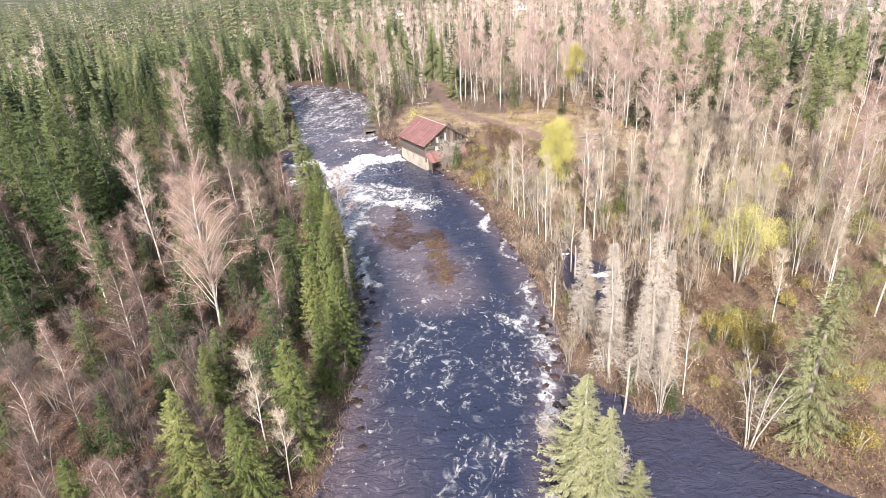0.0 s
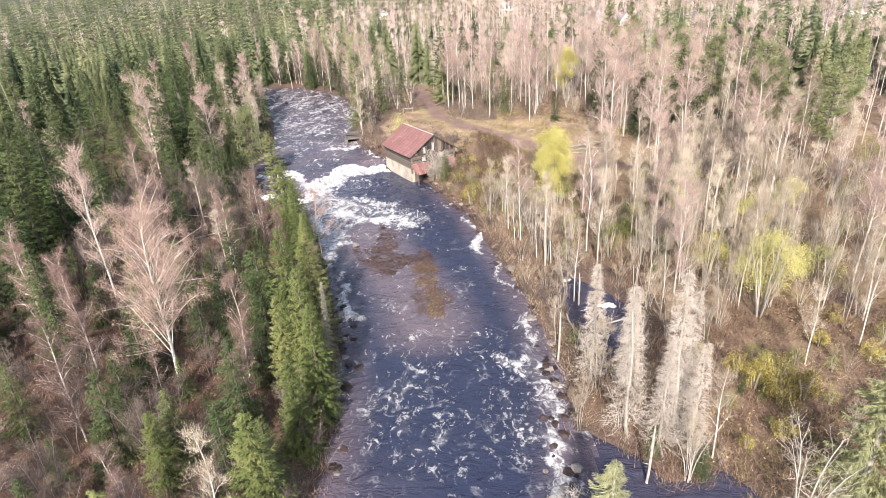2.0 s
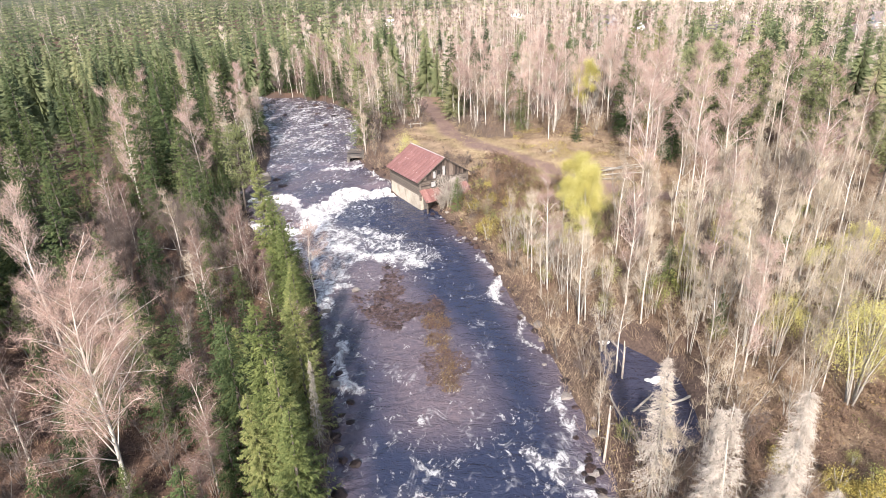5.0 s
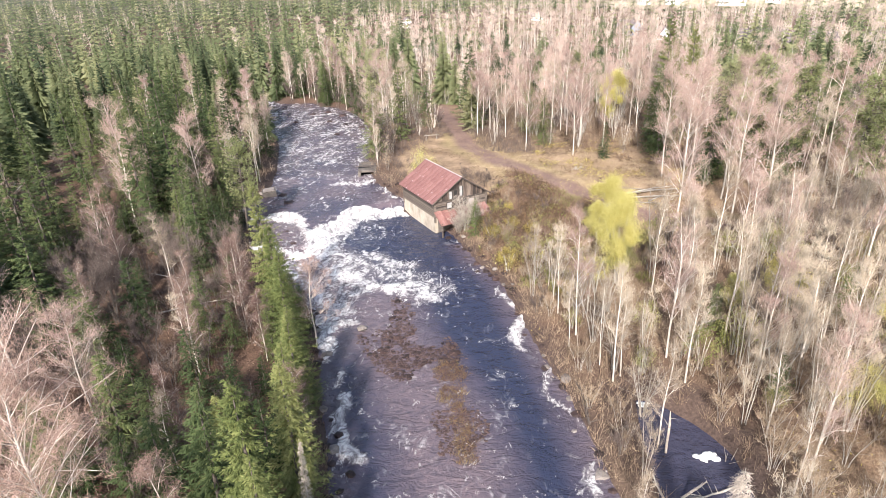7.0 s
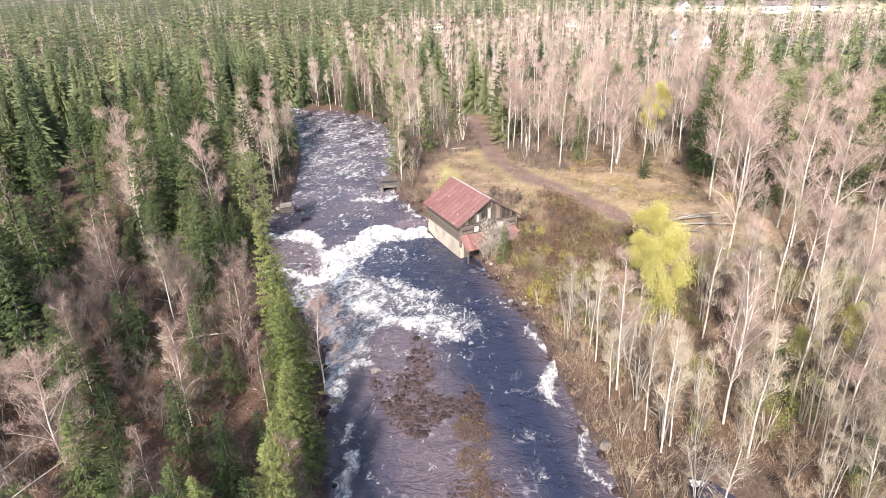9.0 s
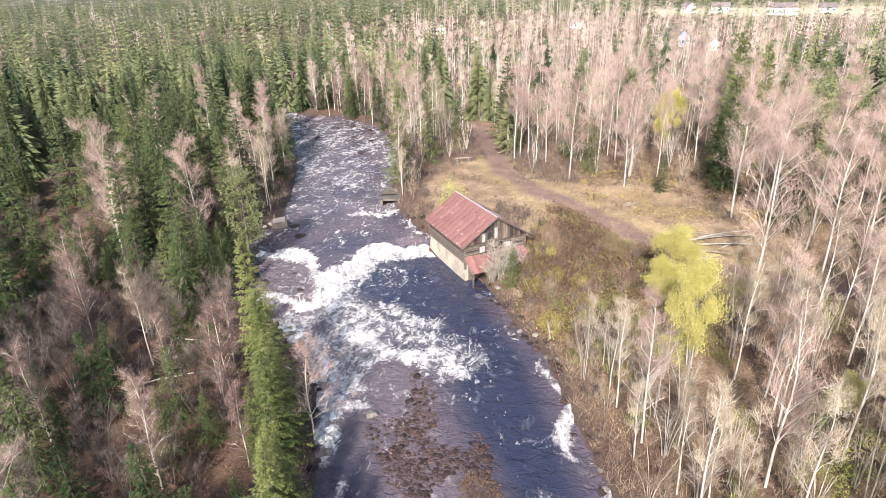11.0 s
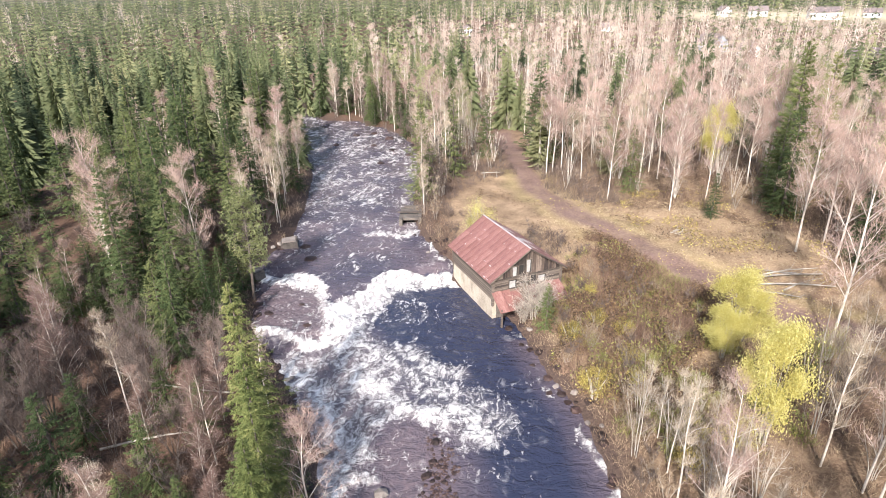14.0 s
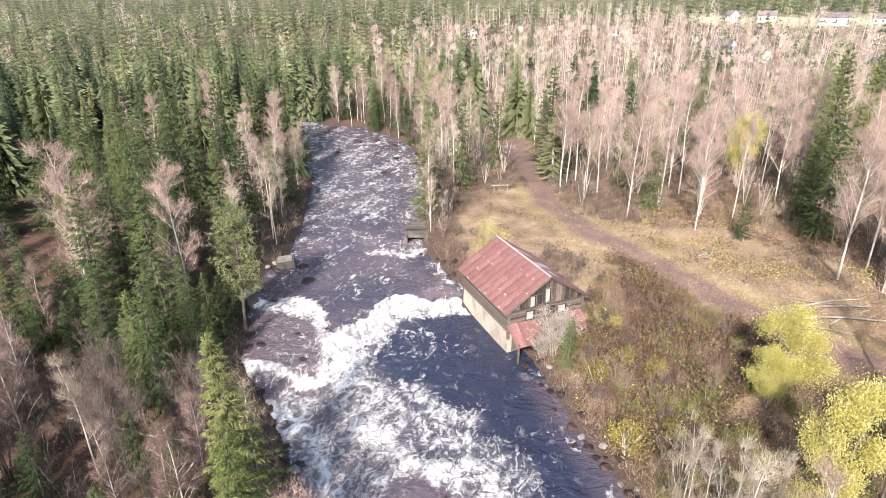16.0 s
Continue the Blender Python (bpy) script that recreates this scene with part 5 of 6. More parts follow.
class Kind:
    """One kind of tree: a few different meshes, placed as things with the same group."""

    def __init__(self, name, label, category, group, maker, seeds, wood, haze, crown_name="crown", height=10.0, crown_label=""):
        self.name, self.label, self.category, self.group, self.height = name, label, category, group, height
        self.meshes = []
        for s in seeds:
            a, b = maker(s)
            woods = a if isinstance(a, list) else [a]
            row = [("trunk" if len(woods) == 1 else "stem", w.mesh("trunk", True)) for w in woods]
            for _, me in row:
                me.materials.append(wood)
            row.append((crown_name, b.mesh(crown_name)))
            row[-1][1].materials.append(haze)
            self.meshes.append(row)
        self.crown_name, self.crown_label, self.count = crown_name, crown_label, 0

    def put(self, x, y, tall, turn=None, lean=0.0, toward=0.0, wide=1.0, label="", variant=None):
        rs = np.random.RandomState(int(abs(x * 131 + y * 977)) % 100000)
        i = self.count % len(self.meshes) if variant is None else variant
        self.count += 1
        ob = thing(self.name, label or self.label, self.category, self.group)
        for nm, me in self.meshes[i]:
            o = new(nm, me)
            o.parent = ob
            if nm == self.crown_name and self.crown_label:
                tagged(o, self.crown_label)
        s = tall / self.height
        turn = rs.uniform(0, 360) if turn is None else turn
        ob.matrix_basis = (pose(x, y, land(x, y) - 0.05) @ pose(0, 0, 0, 0, 0, toward) @ pose(0, 0, 0, 0, lean or rs.uniform(-2, 2), 0)
                           @ pose(0, 0, 0, 0, 0, turn - toward) @ Matrix.Diagonal((s * wide, s * wide, s, 1)))
        return ob


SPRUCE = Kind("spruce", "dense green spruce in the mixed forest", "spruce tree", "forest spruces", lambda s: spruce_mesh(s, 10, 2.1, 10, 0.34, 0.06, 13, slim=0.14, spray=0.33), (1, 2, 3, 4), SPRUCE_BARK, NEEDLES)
BANK_SPRUCE = Kind("spruce", "sunlit yellow-green spruce on the river bank", "spruce tree", "river bank spruces", lambda s: spruce_mesh(s, 10, 2.1, 11, 0.30, 0.08, 24, slim=0.13, spray=0.27), (11, 12, 13), SPRUCE_BARK, NEEDLES_SUNLIT)
THIN_SPRUCE = Kind("spruce", "thin pale spruce with lichen-hung boughs", "spruce tree", "thin spruces", lambda s: spruce_mesh(s, 10, 2.0, 10, 0.26, 0.16, 46, slim=0.085, hang=0.9, spray=0.23), (21, 22), GREY_BARK, LICHEN_NEEDLES)
YOUNG_SPRUCE = Kind("young_spruce", "young bright green spruce among bare shrubs", "spruce tree", "young spruces", lambda s: spruce_mesh(s, 5, 1.35, 10, 0.23, 0.04, 12, 0.03, 0.13, spray=0.23), (31, 32), SPRUCE_BARK, NEEDLES, height=5.0)
PINE = Kind("pine", "tall pine with a rounded grey-green crown", "pine tree", "forest pines", pine_mesh, (41, 42), SPRUCE_BARK, NEEDLES_PINE, height=13.0)
BIRCH = Kind("birch", "tall leafless birch with white bark and reddish twigs", "birch tree", "bare birches", lambda s: bare_mesh(s, 13, 0.17, 1, 20, 2000, 0.75, 0.02, start=0.24), (51, 52, 53, 54, 55), BIRCH_BARK, BIRCH_TWIGS, "crown", 13.0)
ROUND_BIRCH = Kind("birch", "broad leafless birch with forked white limbs", "birch tree", "broad birches", lambda s: bare_mesh(s, 12, 0.27, 1, 24, 3200, 0.85, 0.02, start=0.25, thick=1.2), (61, 62), BIRCH_BARK, BIRCH_TWIGS, "crown", 12.0)
ALDER = Kind("alder", "slender leafless alder with pale grey stems", "alder tree", "bare alders", lambda s: bare_mesh(s, 9, 0.16, 3, 18, 1400, 0.6, 0.016, start=0.22, fan=0.3), (71, 72, 73, 74), GREY_BARK, ALDER_TWIGS, "crown", 9.0)
TALL_BIRCH = Kind("birch", "tall leafless birch with a broad reddish crown and white limbs", "birch tree", "tall birches", lambda s: bare_mesh(s, 15, 0.2, 1, 26, 4200, 0.75, 0.02, start=0.22, thick=0.95, rise=(1.1, 2.0)), (66, 67, 68), BIRCH_BARK, BIRCH_TWIGS, "crown", 15.0)
STEM = Kind("young_birch", "thin leafless birch stem with a sparse top", "birch tree", "thin birches", lambda s: bare_mesh(s, 10, 0.13, 1, 15, 1050, 0.65, 0.02, start=0.25), (81, 82, 83), BIRCH_BARK, ALDER_TWIGS, "crown", 10.0)
GREAT_BIRCH = Kind("birch", "great leafless birch with dense pinkish twigs and forked white limbs", "birch tree", "broad birches", lambda s: bare_mesh(s, 14, 0.26, 1, 44, 15000, 0.62, 0.013, start=0.2, hang=0.4, thick=1.25, rise=(1.0, 2.0)), (63,), BIRCH_BARK, PINK_TWIGS, "crown", 14.0)
FAN = Kind("fan_alder", "bare many-stemmed alder with arching pale stems", "alder tree", "fan-shaped alders", lambda s: bare_mesh(s, 7, 0.26, 6, 36, 500, 0.6, 0.016, start=0.35, fan=0.62, thick=1.5, rise=(0.5, 1.3)), (75, 76), GREY_BARK, ALDER_TWIGS, "crown", 7.0)
WEEPING = Kind("birch", "leafless birch with drooping pinkish-brown twigs", "birch tree", "weeping birches", lambda s: bare_mesh(s, 9, 0.17, 1, 30, 4600, 0.5, 0.015, start=0.1, hang=0.9, thick=0.9), (56, 57, 58), BIRCH_BARK, RUSSET_TWIGS, "crown", 9.0)
BIG_WILLOW = Kind("willow_tree", "large many-stemmed leafless grey willow", "willow tree", "grey willows", lambda s: bare_mesh(s, 7, 0.2, 8, 15, 2600, 0.7, 0.02, start=0.3, fan=0.6), (94, 95), WILLOW_BARK, DARK_TWIGS, "crown", 7.0)
WILLOW = Kind("willow_shrub", "leafless dark-twigged shrub with many stems", "shrub", "bare shrubs", lambda s: bare_mesh(s, 4.5, 0.22, 5, 9, 800, 0.6, 0.026, start=0.3, fan=0.75), (91, 92, 93), WILLOW_BARK, DARK_TWIGS, "crown", 4.5)
PALE_SHRUB = Kind("bare_shrub", "leafless pale shrub with many thin stems", "shrub", "pale bare shrubs", lambda s: bare_mesh(s, 4, 0.22, 6, 12, 800, 0.55, 0.018, start=0.25, fan=0.75), (96, 97, 98), GREY_BARK, PALE_TWIGS, "crown", 4.0)
DEAD_SHRUB = Kind("dead_shrub", "tangled dead grey shrub with arching stems", "shrub", "dead shrubs", lambda s: bare_mesh(s, 3.4, 0.34, 8, 40, 900, 0.5, 0.03, start=0.2, fan=0.7, thick=1.6, hang=0.4), (99, 100), GREY_BARK, DEAD_WOOD, "crown", 3.4)
SNAG = Kind("dead_spruce", "dead grey spruce with bare drooping boughs", "dead tree", "dead spruces", snag_mesh, (101, 102), GREY_BARK, DEAD_WOOD, "crown", 9.0)
YELLOW = Kind("yellow_willow", "small willow tree in bright yellow leaf", "willow tree", "yellow willows", lambda s: leafy_mesh(s, 5.0, 1.6, 4, 0.042, 25000, 32, split=True, spread_out=(0.09, 0.23)), (111, 112), GREY_BARK, YELLOW_LEAVES, "foliage", 5.0)
THIN_YELLOW = Kind("yellow_willow", "willow with thin olive-yellow leaves", "willow tree", "yellow willows", lambda s: leafy_mesh(s, 5.0, 1.7, 6, 0.034, 7500, 34, split=True), (113, 114), GREY_BARK, THIN_YELLOW_LEAVES, "foliage", 5.0)
OCHRE = Kind("ochre_shrub", "low shrub with ochre and yellow leaves", "shrub", "ochre shrubs", lambda s: leafy_mesh(s, 2.2, 1.0, 6, 0.046, 3000, 30), (121, 122), GREY_BARK, OCHRE_LEAVES, "foliage", 2.2)
OLIVE = Kind("olive_shrub", "shrub with thin olive-green leaves", "shrub", "olive shrubs", lambda s: leafy_mesh(s, 4.0, 1.6, 5, 0.07, 1300, 40), (131, 132), GREY_BARK, OLIVE_LEAVES, "foliage", 4.0)

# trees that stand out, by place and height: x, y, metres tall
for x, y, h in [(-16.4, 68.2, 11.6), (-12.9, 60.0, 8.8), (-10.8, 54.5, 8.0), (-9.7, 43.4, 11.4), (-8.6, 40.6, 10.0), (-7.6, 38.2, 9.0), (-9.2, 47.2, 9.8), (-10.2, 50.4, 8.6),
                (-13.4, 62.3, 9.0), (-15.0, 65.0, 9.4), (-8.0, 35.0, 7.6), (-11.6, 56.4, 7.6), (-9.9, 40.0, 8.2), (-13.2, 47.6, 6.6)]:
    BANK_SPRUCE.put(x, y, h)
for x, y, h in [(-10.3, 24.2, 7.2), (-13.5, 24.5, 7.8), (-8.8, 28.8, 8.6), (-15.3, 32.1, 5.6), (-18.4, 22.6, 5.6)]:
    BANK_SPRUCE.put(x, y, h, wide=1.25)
# These take the same needle colour with the sunlight painted in.
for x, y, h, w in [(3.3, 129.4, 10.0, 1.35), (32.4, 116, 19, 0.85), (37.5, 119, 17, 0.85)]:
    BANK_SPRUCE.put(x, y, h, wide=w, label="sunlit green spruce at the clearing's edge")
SPRUCE.put(3.1, 135.7, 14.6, wide=1.25)
for x, y, h in [(21.6, 28.6, 11.5), (12.6, 124.0, 9.5)]:
    THIN_SPRUCE.put(x, y, h, wide=1.1)
THIN_SPRUCE.put(3.0, 127.6, 8.6, wide=1.75, label="broad pale lichen-grey spruce beside the track")
for x, y, h, w in [(7.7, 25.4, 8.0, 1.5), (8.6, 24.6, 7.0, 1.3), (10.6, 24.8, 4.4, 1.4)]:
    THIN_SPRUCE.put(x, y, h, wide=w, label="pale ragged spruce at the mouth of the side stream")
for x, y, h in [(-14.4, 53.3, 5.4), (-20.8, 50.5, 7.2), (-17.0, 48.2, 7.6), (-15.4, 45.5, 6.8), (-21.9, 52.3, 6.6), (-20.4, 38.4, 5.2), (-12.4, 44.6, 8.6), (-13.6, 47.4, 7.4),
                (-20.8, 64.0, 5.4), (-25.6, 63.1, 6.8), (-27.3, 67.2, 5.2), (-20.6, 42.0, 6.4), (-12.0, 36.0, 6.8), (-22.4, 47.0, 7.6), (-19.0, 34.5, 6.6), (1.9, 84.6, 4.4), (21.2, 37.2, 1.7), (22.2, 38.6, 1.5), (20.2, 37.9, 1.5), (15.0, 31.8, 2.6), (12.9, 33.6, 2.2)]:
    YOUNG_SPRUCE.put(x, y, h)
for x, y, h in [(-28.1, 77.8, 8.0), (-25.8, 76.0, 9.6), (-35.3, 88.0, 13.4), (-35.1, 83.9, 13.0), (-34.5, 91.4, 14.6), (-30.3, 84.9, 12.0), (-27.9, 83.9, 7.9), (-43.6, 81.2, 12.4), (-37.5, 102.8, 15.0), (-26.4, 84.4, 6.4), (-32.4, 80.4, 8.6), (-31.6, 89.0, 10.6), (7.4, 141, 13),
                (14, 116, 9), (21.5, 106.8, 5.5), (-26.5, 58.0, 9.0), (-43.0, 61.6, 15.5), (-39.4, 60.4, 14.5), (-41.4, 65.5, 14.0), (-36.6, 62.6, 12.5), (-45, 56, 15), (-31.5, 61, 11), (-33, 50, 11), (-28, 45, 10), (-35, 42, 12), (-38, 55, 12)]:
    SPRUCE.put(x, y, h)
for x, y, h in [(-25.3, 87.8, 11.4), (43, 97, 14)]:
    PINE.put(x, y, h)
for x, y, h in [(-11.9, 63.6, 7.8), (-24, 53, 8.6)]:
    ROUND_BIRCH.put(x, y, h)
GREAT_BIRCH.put(-18.0, 41.0, 13.6)
for x, y, h in [(-35.3, 75.5, 8.6), (-28.1, 53.0, 14.0), (35.9, 70.0, 15.4), (9.3, 63.6, 10.4), (26.2, 72.0, 10.4)]:
    BIRCH.put(x, y, h)
for x, y, h in [(17.4, 70.2, 9.6), (18.4, 65.4, 10.4), (26.0, 64.8, 9.4), (8.4, 67.0, 8.4), (10.8, 57.6, 9.2), (9.4, 45.6, 4.6), (12.4, 52.2, 8.4), (27.8, 61.6, 10.4), (20.5, 62, 11), (22, 59.5, 11), (23.5, 57.2, 11.4),
                (16.2, 33.0, 6.8)]:
    STEM.put(x, y, h)
for x, y, h in [(14.7, 35.3, 11.2), (11.8, 35.3, 10.8), (10.8, 40.2, 9.6), (13.2, 33.8, 8.4), (16.0, 37.4, 8.6), (14.9, 33.4, 8.0), (12.6, 38.0, 8.0)]:
    SNAG.put(x, y, h, wide=1.15)
SNAG.put(-8.3, 45.5, 6.8, wide=0.6)
for x, y, h, w in [(16.2, 82.0, 6.8, 1.05), (15.0, 81.0, 5.0, 0.9), (14.6, 71.6, 8.8, 0.66), (27.2, 67.0, 4.8, 1.25), (26.9, 124.4, 9.6, 0.72), (22.8, 66.2, 3.6, 1.0), (37.5, 64, 5.0, 1.0)]:
    YELLOW.put(x, y, h, wide=w)
for x, y, h in [(25.8, 46.6, 7.2), (28.6, 49.4, 6.0), (23.8, 52.0, 5.0), (12.2, 70.0, 4.0), (31.5, 60.0, 5.0), (-4.5, 98.8, 5.2)]:
    THIN_YELLOW.put(x, y, h)
for x, y, h in [(4.9, 76.0, 2.6), (22.6, 38.0, 2.6), (21.2, 38.2, 2.2), (22.0, 36.6, 2.2), (23.6, 36.8, 2.2), (20.6, 39.6, 2.0), (18.6, 41.4, 1.9), (25.8, 31.4, 2.4), (6.0, 84.6, 1.9), (8.0, 83.6, 1.7), (24, 27, 2.0), (20.6, 33.6, 1.6)]:
    OCHRE.put(x, y, h)


for x, y, h in [(10.8, 112.8, 14.0), (17.4, 108.8, 13.0), (8.4, 121.5, 13.5), (27.0, 97.8, 16.5), (29.9, 96.0, 16), (32.1, 91.0, 16.2), (29.8, 119.5, 16), (32.4, 120.4, 15), (24.0, 83.4, 17.0), (31.5, 86.5, 15.5), (36, 88, 16), (-30.1, 88.0, 12.6), (-37.3, 85.5, 15.4)]:
    TALL_BIRCH.put(x, y, h)
for x, y, h in [(-3, 99.6, 2.2), (1, 99.0, 2.4), (4, 98, 2.0), (5.6, 95, 1.8), (4.4, 92.6, 1.7), (5.2, 89.6, 1.8), (3.8, 88.0, 1.6), (7.6, 92.4, 1.6), (7.0, 87.0, 1.5), (-5.8, 101.5, 2.6)]:
    WILLOW.put(x, y, h)
for x, y, h in [(-19.1, 57.9, 8.2), (-13.0, 41.0, 8.6), (-22.0, 36.0, 9.0), (-25.5, 44.0, 9.6), (-30.5, 70.0, 9), (-24.0, 31.0, 8.4), (-14.8, 60.0, 6.0), (-18.4, 66.2, 7.4), (-17.6, 51.0, 6.2), (-31.0, 47.5, 10), (-38.6, 82.0, 7.4),
                (-17.4, 63.4, 5.4), (-27.5, 60.5, 7.5), (-15.2, 28.0, 6.8)]:
    WEEPING.put(x, y, h)
for x, y, h in [(-24.2, 69.6, 7.2), (-27.6, 72.6, 6.8), (-22.6, 58.4, 5.4), (-30.8, 64.0, 6.4), (-24.6, 54.6, 5.8), (-21.8, 73.6, 6.0), (-19.8, 29.6, 6.0), (-16.6, 34.0, 5.2), (22.6, 61.6, 7.4), (31.0, 78.0, 7.6), (20.4, 74.0, 6.4), (33.5, 72, 8)]:
    BIG_WILLOW.put(x, y, h)


for x, y, h in [(18.4, 28.2, 6.8), (14.2, 31.6, 4.4), (8.6, 70.0, 5.2), (9.8, 66.4, 5.6), (7.4, 73.2, 4.4), (10.4, 62.4, 5.4), (11.2, 58.8, 5.6), (12.2, 55, 5), (1.2, 86.9, 3.2), (12.6, 66.8, 4.6), (17.4, 60.4, 5.6), (21.2, 56.0, 6), (25.6, 60.2, 6.4)]:
    FAN.put(x, y, h)
for x, y, h in [(14.4, 32.0, 4.6), (9.0, 36.0, 4.6)]:
    ALDER.put(x, y, h)
for x, y, h in [(45.9, 86, 13.5), (50.5, 80, 14), (37.5, 104, 14.5), (59, 90, 14)]:
    PINE.put(x, y, h)
grove = np.random.RandomState(77)
for k in range(20):
    a, q = k * 2.4, 6.2 * math.sqrt((k + 0.5) / 20)
    ALDER.put(35.5 + q * math.cos(a), 77 + q * math.sin(a), 9.6 - 0.3 * q + grove.uniform(-0.5, 0.5))


def scatter(poly, step, seed, jitter=0.45, glades=True):
    """Jittered places on a grid inside an outline, clear of water, track, clearing and house."""
    rs = np.random.RandomState(seed)
    poly = np.asarray(poly, float)
    lo, hi = poly.min(0), poly.max(0)
    gx, gy = np.meshgrid(np.arange(lo[0], hi[0], step), np.arange(lo[1], hi[1], step))
    x = gx.ravel() + rs.uniform(-jitter, jitter, gx.size) * step
    y = gy.ravel() + rs.uniform(-jitter, jitter, gx.size) * step
    ok = inside(x, y, poly) & (shore(x, y, RIVER) > 0.9) & (shore(x, y, LOW_STREAM) > 0.6) & (shore(x, y, POOL) > 0.5)
    for gx, gy, r in ((15.0, 79.0, 4.0), (25.6, 120.0, 5.0), (-1.5, 103.0, 5.6), (14.4, 69.0, 2.6), (25.4, 43.6, 2.6), (-30.5, 83.5, 8.5), (-35.5, 88.5, 5.5)):
        ok &= (np.hypot(x - gx, y - gy) > r) | (not glades)
    ok &= (line_distance(x, y, ROAD) > 2.6) & (np.hypot(x + 1.7, y - 92.8) > 7.0)
    return x[ok], y[ok], rs


def grow(poly, step, seed, mix, clear=True, glades=True):
    """Plants a mixture of kinds: rows of kind, share, least and greatest height."""
    x, y, rs = scatter(poly, step, seed, glades=glades)
    if clear:
        ok = (shore(x, y, CLEARING) > 0.5) & (shore(x, y, MEADOW) > 0)
        x, y = x[ok], y[ok]
    share = np.cumsum([m[1] for m in mix])
    for px, py in zip(x, y):
        r = rs.rand() * share[-1]
        kind, _, lo, hi = mix[int(np.searchsorted(share, r))]
        kind.put(px, py, rs.uniform(lo, hi))


grow([(5, 34), (14, 34), (14, 60), (12, 70), (6.5, 73), (5, 70)], 2.0, 501, [(ALDER, 3, 4.5, 8), (STEM, 2, 5, 8.5), (PALE_SHRUB, 3, 2, 4), (WILLOW, 2, 1.5, 3), (OLIVE, 1, 1.2, 2.2)])
grow([(12, 44), (58, 40), (58, 82), (30, 84), (14, 78)], 2.9, 502, [(ALDER, 4, 6, 10), (STEM, 1.6, 7, 11.5), (BIRCH, 0.8, 9, 13), (PALE_SHRUB, 4, 2, 4.5), (WILLOW, 1, 2, 4), (OLIVE, 1.6, 2.5, 4.5), (YOUNG_SPRUCE, 0.5, 2.5, 5)])
grow([(15, 43), (34, 40), (38, 62), (22, 64), (16, 60)], 2.3, 515, [(ALDER, 3, 6, 9.5), (STEM, 2.6, 6, 10), (PALE_SHRUB, 4, 1.5, 3.6), (OLIVE, 0.7, 1.5, 3), (WILLOW, 1, 1.5, 3)], clear=False)
grow([(-14, 108), (-9, 99), (-8, 112), (0, 124), (24, 112), (34, 92), (58, 82), (58, 128), (40, 150), (-20, 150), (-15, 135)], 3.9, 503,
     [(BIRCH, 4, 11, 16), (STEM, 2, 9, 13), (SPRUCE, 1.3, 9, 14), (ALDER, 1.6, 7, 10), (PALE_SHRUB, 3, 2.5, 5), (WILLOW, 1.5, 2.5, 4.5), (PINE, 0.4, 12, 15)])
grow([(-6, 18), (-5, 70), (-14, 78), (-24, 70), (-20, 40), (-20, 18)], 2.5, 504, [(WILLOW, 4.4, 2.0, 4.2), (YOUNG_SPRUCE, 3.4, 2.5, 6.0), (STEM, 0.35, 5, 8), (WEEPING, 0.8, 4.5, 8)])
grow([(-36, 40), (-44, 36), (-46, 80), (-41, 80), (-37, 70), (-35, 56)], 3.1, 505, [(SPRUCE, 6, 9, 14), (WILLOW, 1.5, 2.5, 5), (WEEPING, 0.6, 6, 10)])
grow([(-20, 16), (-34, 24), (-36, 44), (-35, 56), (-37, 70), (-40, 79), (-29, 77), (-22, 75), (-19, 70), (-24, 66), (-20, 40)], 2.9, 514,
     [(WILLOW, 5.5, 2.2, 4.8), (BIG_WILLOW, 0.9, 4.5, 7), (WEEPING, 0.9, 4.5, 8.5), (YOUNG_SPRUCE, 1.9, 2.5, 6.0), (STEM, 0.25, 6, 9)])
grow([(-42, 78), (-24, 75), (-23, 83), (-27, 90), (-30, 97), (-42, 96)], 2.8, 516, [(WILLOW, 3, 2.2, 4.5), (BIG_WILLOW, 1.2, 4, 6), (YOUNG_SPRUCE, 2.0, 3, 6), (SPRUCE, 0.7, 6, 9)], glades=False)
grow([(-44, 40), (-64, 55), (-64, 128), (-36, 128), (-30, 118), (-28, 96), (-24, 84), (-44, 80)], 4.5, 506, [(SPRUCE, 8, 7, 16), (BIRCH, 0.9, 10, 14), (WILLOW, 2.4, 3, 5), (YOUNG_SPRUCE, 1.2, 4, 7)])

grow([(-27, 90), (-33, 90), (-36, 112), (-42, 130), (-52, 150), (-46, 153), (-38, 143), (-31, 124), (-27, 108)], 2.3, 507, [(WILLOW, 4, 2.5, 5), (STEM, 3, 6, 10), (BIRCH, 1.2, 8, 12), (YOUNG_SPRUCE, 1, 3, 6)])
grow([(-11, 103.5), (-9.4, 105), (-9.6, 112), (-11, 135), (-16, 150), (-22, 149), (-16, 133), (-14.5, 121), (-13, 108)], 1.9, 508, [(WILLOW, 4, 2.5, 4.6), (ALDER, 3, 4, 7), (STEM, 1.6, 6, 11), (PALE_SHRUB, 2, 2, 4)], clear=False)
grow([(15, 33), (19, 30), (26, 25), (45, 20), (45, 44), (30, 46), (20, 44)], 2.3, 509, [(PALE_SHRUB, 2.5, 0.9, 2.4), (OCHRE, 1.5, 0.8, 1.8), (PALE_SHRUB, 2, 0.9, 2.6), (OLIVE, 2.0, 0.9, 2.4), (STEM, 0.3, 4, 7)], clear=False)
